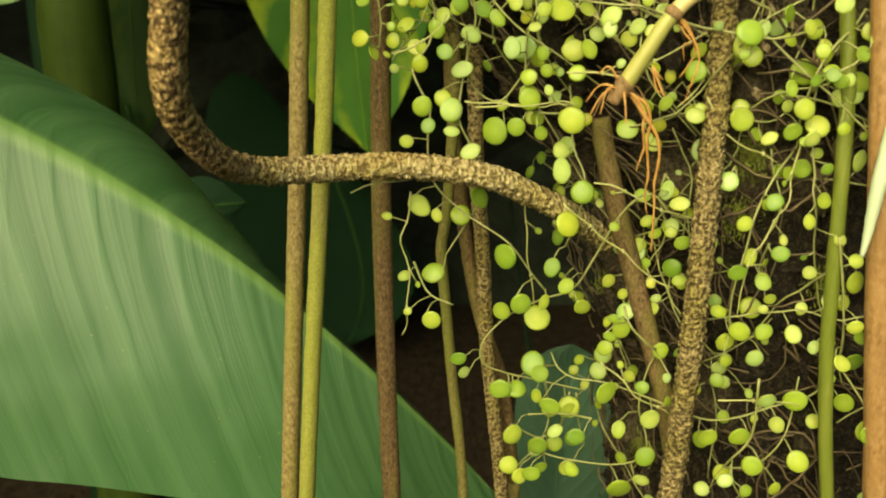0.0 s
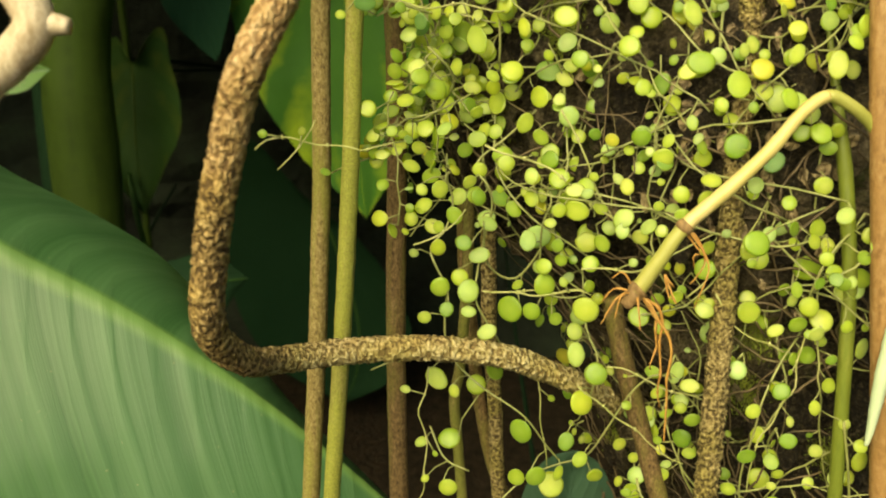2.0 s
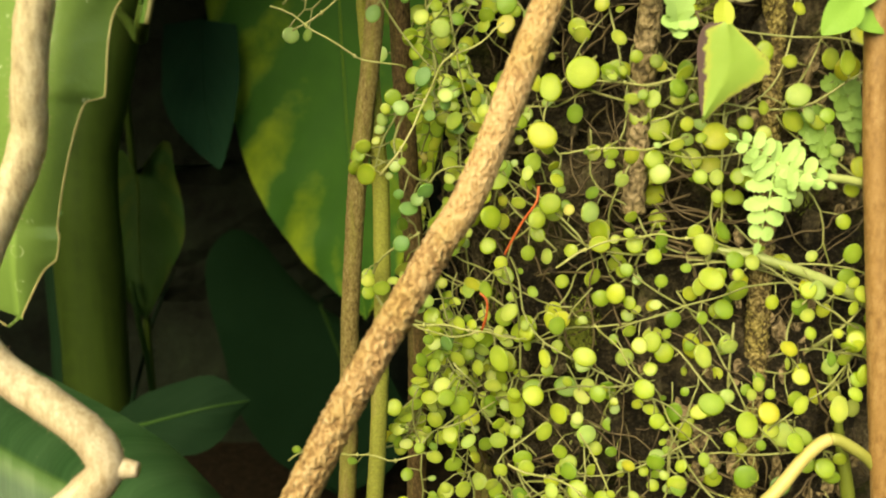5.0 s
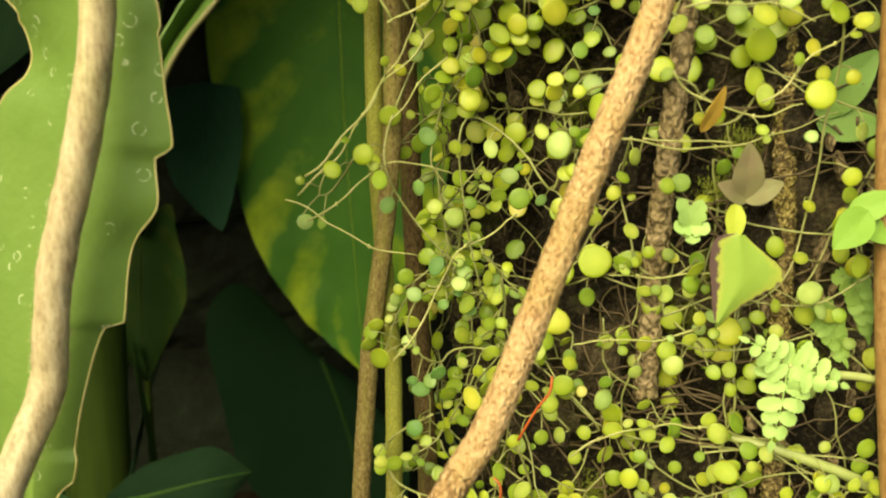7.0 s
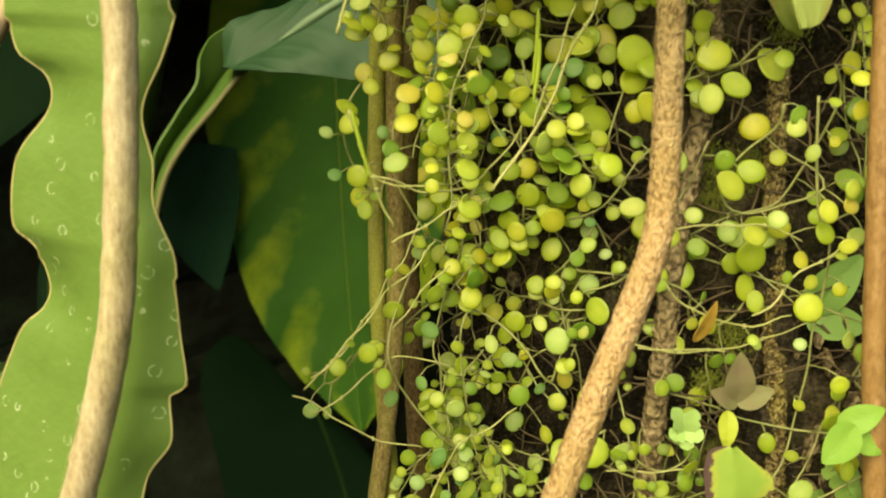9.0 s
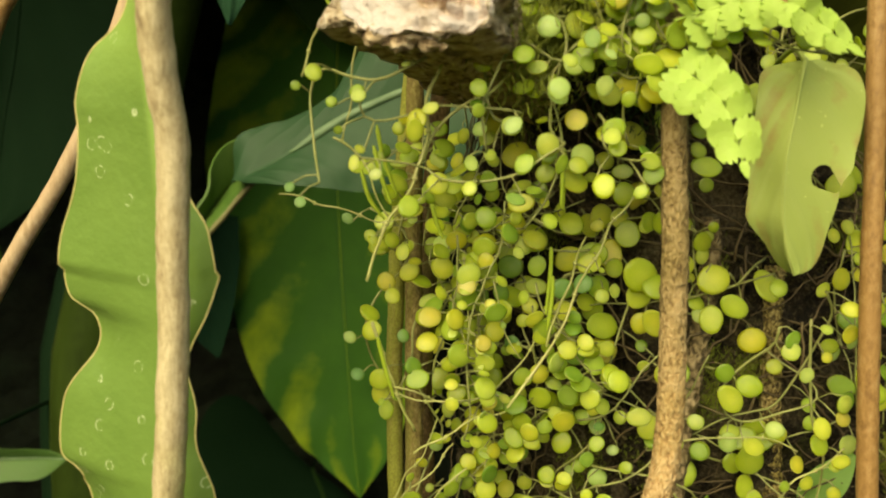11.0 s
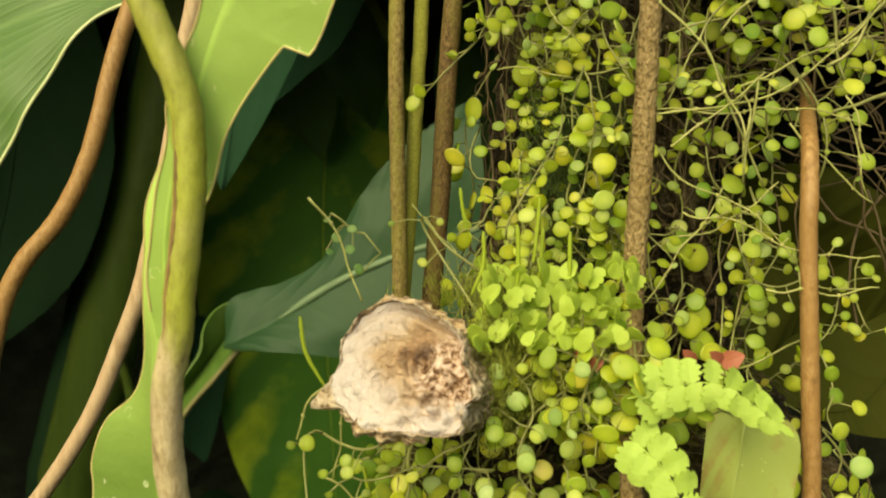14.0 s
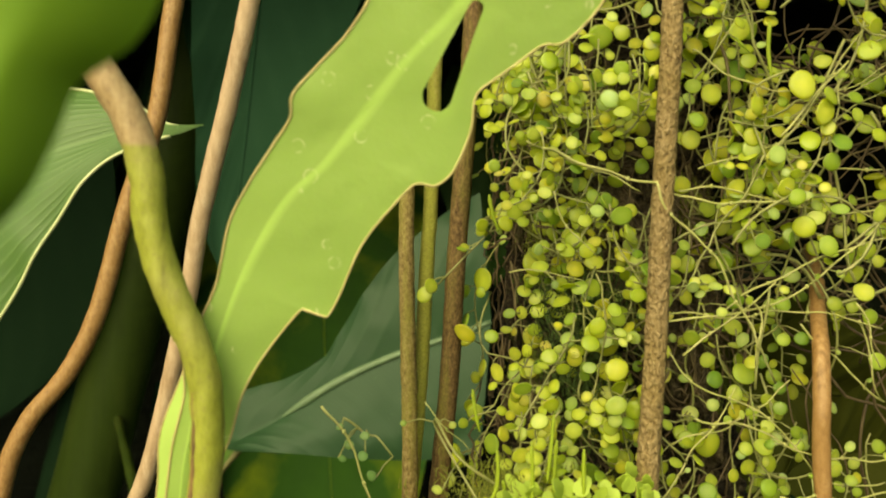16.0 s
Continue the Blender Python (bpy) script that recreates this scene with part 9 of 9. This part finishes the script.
moss_tuft((-0.009, 0.347, 1.688), (0.005, 0.008, 0.016), 3200, 0.0055)
moss_tuft((0.0, 0.36, 1.685), (0.009, 0.01, 0.016), 4200, 0.006)
moss_tuft((0.02, 0.37, 1.68), (0.018, 0.016, 0.009), 3000, 0.007)
moss_tuft((0.0, 0.385, 1.715), (0.018, 0.012, 0.005), 900, 0.006)
deep_moss = Mass()
for c, w, count in (((0.041, 0.4, 1.795), 0.009, 1300), ((0.03, 0.402, 1.768), 0.008, 900), ((0.042, 0.405, 1.744), 0.008, 700), ((0.046, 0.385, 1.66), 0.012, 800), ((0.019, 0.408, 1.798), 0.006, 300)):
    moss_tuft(c, (w, 0.007, w * 1.2), count, 0.0055, deep_moss)
deep_moss.link("dark_moss", m_deep_moss, "dark green leafy moss between the round leaves", "moss")
for i in range(56):
    c = on_trunk(rng.uniform(-1.5, 0.9), rng.uniform(0.9, 1.95), -0.006)
    moss_tuft(c, (0.0045, 0.003, 0.006), 420, 0.003)
moss.link("moss", m_moss, "short yellow green moss on bark and stub", "moss")

vine([(-0.081, 0.362, 1.749, 1.6, 2), (-0.077, 0.362, 1.741, 2.2, 2), (-0.071, 0.362, 1.736, 2.4, 2), (-0.080, 0.362, 1.735, 2.0, 2), (-0.070, 0.362, 1.745, 2.3, 2), (-0.067, 0.362, 1.727, 2.5, 2)])
stalks.link("vine_stalks", m_vine, "tangle of thin olive vine stalks over the bark", "vine")
young.link("vine_leaves", m_round_mass, "crowd of small round succulent green leaves", "vine leaves")
aged.link("yellowed_vine_leaves", m_round_old_mass, "crowd of small round yellowing leaves", "vine leaves")

# ---- herbs on the stub and trunk


def ovate(base, tip, width, face, point=0.35, notch=0.0, bend=0.06, rows=18, cols=4, teeth=0, tooth=0.0, thick=0.0004, blunt=0.75):
    """An egg shaped blade from base to tip, bent along its length; teeth scallop the edge."""
    base, tip = Vector(base), Vector(tip)
    d = tip - base
    n = Vector(face).normalized()
    n = (n - d * (n.dot(d) / d.length_squared)).normalized()
    side = d.cross(n).normalized()
    top = []
    for i in range(rows + 1):
        u = i / rows
        w = width * 0.5 * (math.sin(math.pi * u ** (0.55 + point * 0.4)) ** blunt if 0 < u < 1 else 0.0)
        if teeth:
            w *= 1 + tooth * (abs(math.sin(math.pi * u * teeth)) - 0.6)
        for k in range(2 * cols + 1):
            t = k / cols - 1
            q = base + d * (u - notch * (1 - u) ** 3 * abs(t)) + side * w * t + n * (bend * d.length * (math.sin(math.pi * u) - 0.5 * u * u) + 0.12 * w * abs(t) + 0.05 * width * noise.noise((base + d * u + side * w * t) * (1.6 / width)))
            top.append(q)
    W = 2 * cols + 1
    grid = [(i * W + k, i * W + k + 1, (i + 1) * W + k + 1, (i + 1) * W + k) for i in range(rows) for k in range(2 * cols)]
    N = len(top)
    low = [q - n * thick for q in top]
    faces = grid + [tuple(N + v for v in reversed(f)) for f in grid]
    loop = [k for k in range(W)] + [i * W + W - 1 for i in range(1, rows + 1)] + [rows * W + k for k in range(W - 2, -1, -1)] + [i * W for i in range(rows - 1, 0, -1)]
    verts, L = top + low + [top[v] for v in loop] + [low[v] for v in loop], len(loop)
    faces += [(2 * N + k, 2 * N + (k + 1) % L, 2 * N + L + (k + 1) % L, 2 * N + L + k) for k in range(L)]
    uv = [((v % W) / (W - 1), (v // W) / rows) for v in range(N)]
    uv = uv * 2 + [uv[v] for v in loop] * 2
    return verts, faces, uv


def frond(name, points, width, pairs, face, material, label, teeth=4, fall=0.8, broad=1.85, tooth=0.42):
    """A fern frond: a stalk with toothed leaflets in pairs, shrinking to the tip."""
    line = spline(points, 0.001)
    ob = thing(name, points[0], label, "fern", "ferns on the trunk")
    part("stalk", tube_data([p - Vector(face).normalized() * 0.0005 for p in line], lambda u: 0.0005 - 0.0003 * u, 6), material, ob)
    n = len(line) - 1
    for i in range(pairs):
        u = 0.08 + 0.9 * i / pairs
        p = line[int(u * n)]
        d = (line[min(n, int(u * n) + 3)] - line[max(0, int(u * n) - 3)]).normalized()
        f = Vector(face).normalized()
        side = d.cross(f).normalized()
        size = width * 0.5 * (1 - fall * u ** 1.3) * rng.uniform(0.92, 1.06)
        step = (line[-1] - line[0]).length / pairs
        for s in (-1, 1):
            tip = p + side * s * size * rng.uniform(0.9, 1.1) + d * size * rng.uniform(0.1, 0.35) + f * size * rng.uniform(-0.28, 0.05)
            part("leaflet", ovate(p, tip, step * broad * rng.uniform(0.92, 1.08), f + wild(0.14), 0.9, 0, rng.uniform(0.0, 0.14), 48, 4, teeth + 1, tooth, blunt=0.42), material, ob)
    part("leaflet", ovate(line[int(0.93 * n)], line[-1] + (line[-1] - line[-5]).normalized() * 0.003, width * 0.12, face, 0.3, 0, 0.02, 10, 2, 3, 0.25), material, ob)
    return ob


frond("fern_frond", [FERN_A, FERN_A1, FERN_A2], 0.027, 9, (0.05, -1, 0.25), m_fern, "bright green toothed fern frond arching beside the stub", 3, 0.66, 1.3)
frond("fern_frond", [FERN_B, FERN_B1, FERN_B2], 0.0275, 6, (-0.1, -1, 0.15), m_fern, "bright green toothed fern frond hanging down", 3, 0.5, 1.26)
for tip, wide, pairs, what in ((FERN7_B, 0.026, 5, "hanging down"), (FERN7_T, 0.021, 4, "turned upward"), (FERN7_R, 0.024, 4, "turned sideways")):
    frond("young_fern", [FERN7, (Vector(FERN7) + Vector(tip)) / 2 + Vector((0, -0.002, 0.001)), tip], wide, pairs, (0, -1, 0.2), m_fern_pale, "young pale green fern leaf " + what, 4, 0.82, 0.85, 0.2)
stalk = thing("fern_stalk", FERN7, "thick pale green fern stalk against the bark", "fern")
part("stalk", tube_data(spline([FERN7, (0.133, 0.366, 1.3545), (0.148, 0.367, 1.3525), (0.164, 0.369, 1.3495), (0.195, 0.385, 1.344), (0.215, 0.43, 1.34)], 0.003), lambda u: 0.0011 + 0.0012 * min(1, u * 2.5), 10, flaky(0.0002, 200)), m_young_stem, stalk)
frond("small_fern", [(0.136, 0.385, 1.38), (0.142, 0.38, 1.369), (0.148, 0.378, 1.355)], 0.018, 6, (0.1, -1, 0.2), m_dull_fern, "small dull green fern against the bark", 3, 0.7, 1.3)
frond("small_fern", [(0.149, 0.385, 1.396), (0.154, 0.381, 1.382), (0.158, 0.38, 1.365)], 0.018, 6, (0.1, -1, 0.2), m_dull_fern, "small dull green fern by the orange stem", 3, 0.7, 1.3)


def herb(name, label, blades, material, category="herb"):
    """A small plant: blades of (base, tip, width, facing, teeth, depth of teeth); stalks run back to the first base."""
    ob = thing(name, blades[0][0], label, category)
    for b, t, w, *rest in blades:
        face, teeth, tooth = (*rest, (0, -1, 0.3), 0, 0.0)[:3] if not rest else (*rest, 0, 0.0)[:3]
        part("leaf", ovate(b, t, w, face, 0.3, 0.15, 0.05, 24, 5, teeth, tooth, blunt=0.5 if teeth else 0.75), material, ob)
    return ob


grow = random.Random(3)
soft_blades = []
for k in range(110):
    base = Vector((grow.uniform(-0.0163, 0.0505), grow.uniform(0.324, 0.352), grow.uniform(1.696, 1.728)))
    if k % 3 == 0:
        tip = base + Vector((grow.uniform(-0.006, 0.006), grow.uniform(-0.007, 0.0), grow.uniform(0.004, 0.0085)))
        soft_blades.append((base, tip, grow.uniform(0.005, 0.0085), (grow.uniform(-0.5, 0.5), -0.9, grow.uniform(0.1, 0.9)), 3, 0.35))
    else:
        tip = base + Vector((grow.uniform(-0.006, 0.006), grow.uniform(-0.006, 0.003), grow.uniform(0.004, 0.009)))
        soft_blades.append((base, tip, grow.uniform(0.0045, 0.0075), (grow.uniform(-0.8, 0.8), -0.9, grow.uniform(0.0, 0.8)), 2, 0.12))
herb("soft_herb", "clump of soft lobed light green leaves on the stub", soft_blades, m_clover, "herb")
spent = big_leaf("spent_leaf", SPENT, m_withered, "large hanging pale olive leaf, torn and holed", m_withered, 0.0009, 90, 26, 0.006, 0.03, 0.0, 0.0005, slot=(*SPENT_HOLE, 0.0042))
part("stalk", tube_data(spline([SPENT_RIB[0], Vector(SPENT_RIB[0]) + Vector((0.002, 0.015, 0.006)), Vector(SPENT_RIB[0]) + Vector((0.01, 0.05, 0.004))], 0.003), 0.0011, 8), m_withered, spent)
herb("three_leaf_sprig", "sprig of smooth bright green oval leaves", [((0.1365, 0.352, 1.4235), (0.1235, 0.348, 1.411), 0.0145, (0, -1, 0.3)), ((0.1355, 0.357, 1.424), (0.1515, 0.355, 1.4315), 0.0115, (0, -0.9, 0.4)), ((0.1375, 0.357, 1.42), (0.1515, 0.355, 1.412), 0.0105, (0, -0.9, 0.5))], m_sprig, "herb")
herb("oval_leaves", "dull green oval leaves against the bark", [((0.1395, 0.4, 1.4645), (0.1585, 0.394, 1.489), 0.0185), ((0.1405, 0.4, 1.4575), (0.164, 0.394, 1.456), 0.0165)], m_mid_soft, "herb")
herb("purple_leaf_sprig", "purplish brown young leaves against the bark", [((0.098, 0.376, 1.4285), (0.097, 0.371, 1.451), 0.0135), ((0.0978, 0.376, 1.428), (0.0848, 0.371, 1.434), 0.0098), ((0.0995, 0.376, 1.428), (0.112, 0.371, 1.4345), 0.0105)], m_purple_leaf, "herb")
herb("dry_leaf", "curled orange brown dead leaf caught on the vines", [((0.0788, 0.374, 1.457), (0.0855, 0.37, 1.473), 0.007, (0.5, -1, 0.2))], m_dead_leaf, "leaf")
herb("yellow_scale_leaf", "withered yellow leaf behind the fern", [((0.0923, 0.37, 1.4237), (0.0908, 0.366, 1.4098), 0.0084)], m_yellow_leaf, "leaf")
herb("small_lobed_herb", "tiny pale green lobed leaves on the bark", [((0.074, 0.37, 1.4167), (0.0675, 0.366, 1.4284), 0.0084, (0, -0.9, 0.5), 3, 0.35), ((0.074, 0.37, 1.4167), (0.0772, 0.366, 1.4277), 0.0084, (0, -0.9, 0.5), 3, 0.35), ((0.074, 0.37, 1.4167), (0.0663, 0.366, 1.4161), 0.0084, (0, -0.9, 0.5), 3, 0.35), ((0.074, 0.37, 1.4167), (0.081, 0.366, 1.4154), 0.0084, (0, -0.9, 0.5), 3, 0.35), ((0.074, 0.37, 1.4167), (0.0743, 0.366, 1.4098), 0.0084, (0, -0.9, 0.5), 3, 0.35)], m_fern_pale, "herb")
herb("red_leaf_sprig", "small red young leaves beside the fern", [((0.0284, 0.335, 1.6885), (0.0245, 0.331, 1.6991), 0.0069), ((0.0295, 0.335, 1.6885), (0.0353, 0.331, 1.6909), 0.0065)], m_red_leaf, "herb")
herb("red_leaf_sprig", "small red young leaves above the fern", [((0.0764, 0.34, 1.6886), (0.0705, 0.336, 1.6949), 0.0062), ((0.0894, 0.34, 1.6887), (0.0969, 0.336, 1.6927), 0.0085), ((0.0882, 0.34, 1.6887), (0.0822, 0.336, 1.694), 0.0062)], m_red_leaf, "herb")


def spike(points, size=0.0009):
    line = spline(points, 0.001)
    ob = thing("flower_spike", points[0], "slender yellow green upright flower spike", "flower spike", "flower spikes")
    part("spike", tube_data(line, lambda u: size * (0.55 + 0.45 * min(1, u * 3)) * (1 if u < 0.94 else 0.6), 8, flaky(0.00025, 900)), m_spike, ob)


spike([(-0.0194, 0.335, 1.7188), (-0.0147, 0.335, 1.7307), (-0.0146, 0.335, 1.7448)])
spike([(-0.001, 0.332, 1.7183), (-0.0005, 0.332, 1.733), (-0.0009, 0.332, 1.7477)])
spike([(0.0062, 0.335, 1.7319), (0.0078, 0.335, 1.7468), (0.0088, 0.335, 1.7595)])
spike([(0.0216, 0.335, 1.7236), (0.0214, 0.335, 1.7355), (0.0215, 0.335, 1.745)])
spike([(-0.0186, 0.37, 1.7443), (-0.0207, 0.37, 1.7543), (-0.0218, 0.37, 1.7634)])
spike([(-0.0801, 0.335, 1.6811), (-0.0877, 0.335, 1.6951), (-0.0899, 0.335, 1.7099)])
spike([(0.0349, 0.335, 1.6564), (0.035, 0.335, 1.6671), (0.0346, 0.335, 1.6765)])
spike([(0.0076, 0.345, 1.6074), (0.0079, 0.345, 1.6178), (0.0075, 0.345, 1.6271)])
spike([(-0.0589, 0.345, 1.6087), (-0.0632, 0.345, 1.6209), (-0.0656, 0.345, 1.6314)])
spike([(0.0056, 0.365, 1.5611), (0.0071, 0.365, 1.5766), (0.0075, 0.365, 1.5899)])
spike([(-0.0569, 0.36, 1.6117), (-0.0625, 0.36, 1.6269), (-0.0651, 0.36, 1.6397)])
spike([(-0.0622, 0.365, 1.6012), (-0.0684, 0.365, 1.61), (-0.0717, 0.365, 1.6219)])
spike([(0.0102, 0.355, 1.606), (0.0106, 0.355, 1.6181), (0.0101, 0.355, 1.6309)])
spike([(0.0054, 0.36, 1.5547), (0.0071, 0.36, 1.5674), (0.0076, 0.36, 1.5783)])
spike([(-0.0584, 0.365, 1.5255), (-0.0623, 0.365, 1.5393), (-0.0654, 0.365, 1.5517)])
spike([(-0.0379, 0.365, 1.5932), (-0.0408, 0.365, 1.6005), (-0.0427, 0.365, 1.6077)])
spike([(-0.0103, 0.37, 1.8349), (-0.0129, 0.37, 1.8425), (-0.0147, 0.37, 1.8514)])
spike([(0.1101, 0.36, 1.9029), (0.1086, 0.36, 1.9154), (0.109, 0.36, 1.9278)])
spike([(-0.011, 0.345, 1.7174), (-0.0103, 0.345, 1.7247), (-0.011, 0.345, 1.7295)])
spike([(0.0103, 0.345, 1.7244), (0.0112, 0.345, 1.7341), (0.0119, 0.345, 1.7462)])
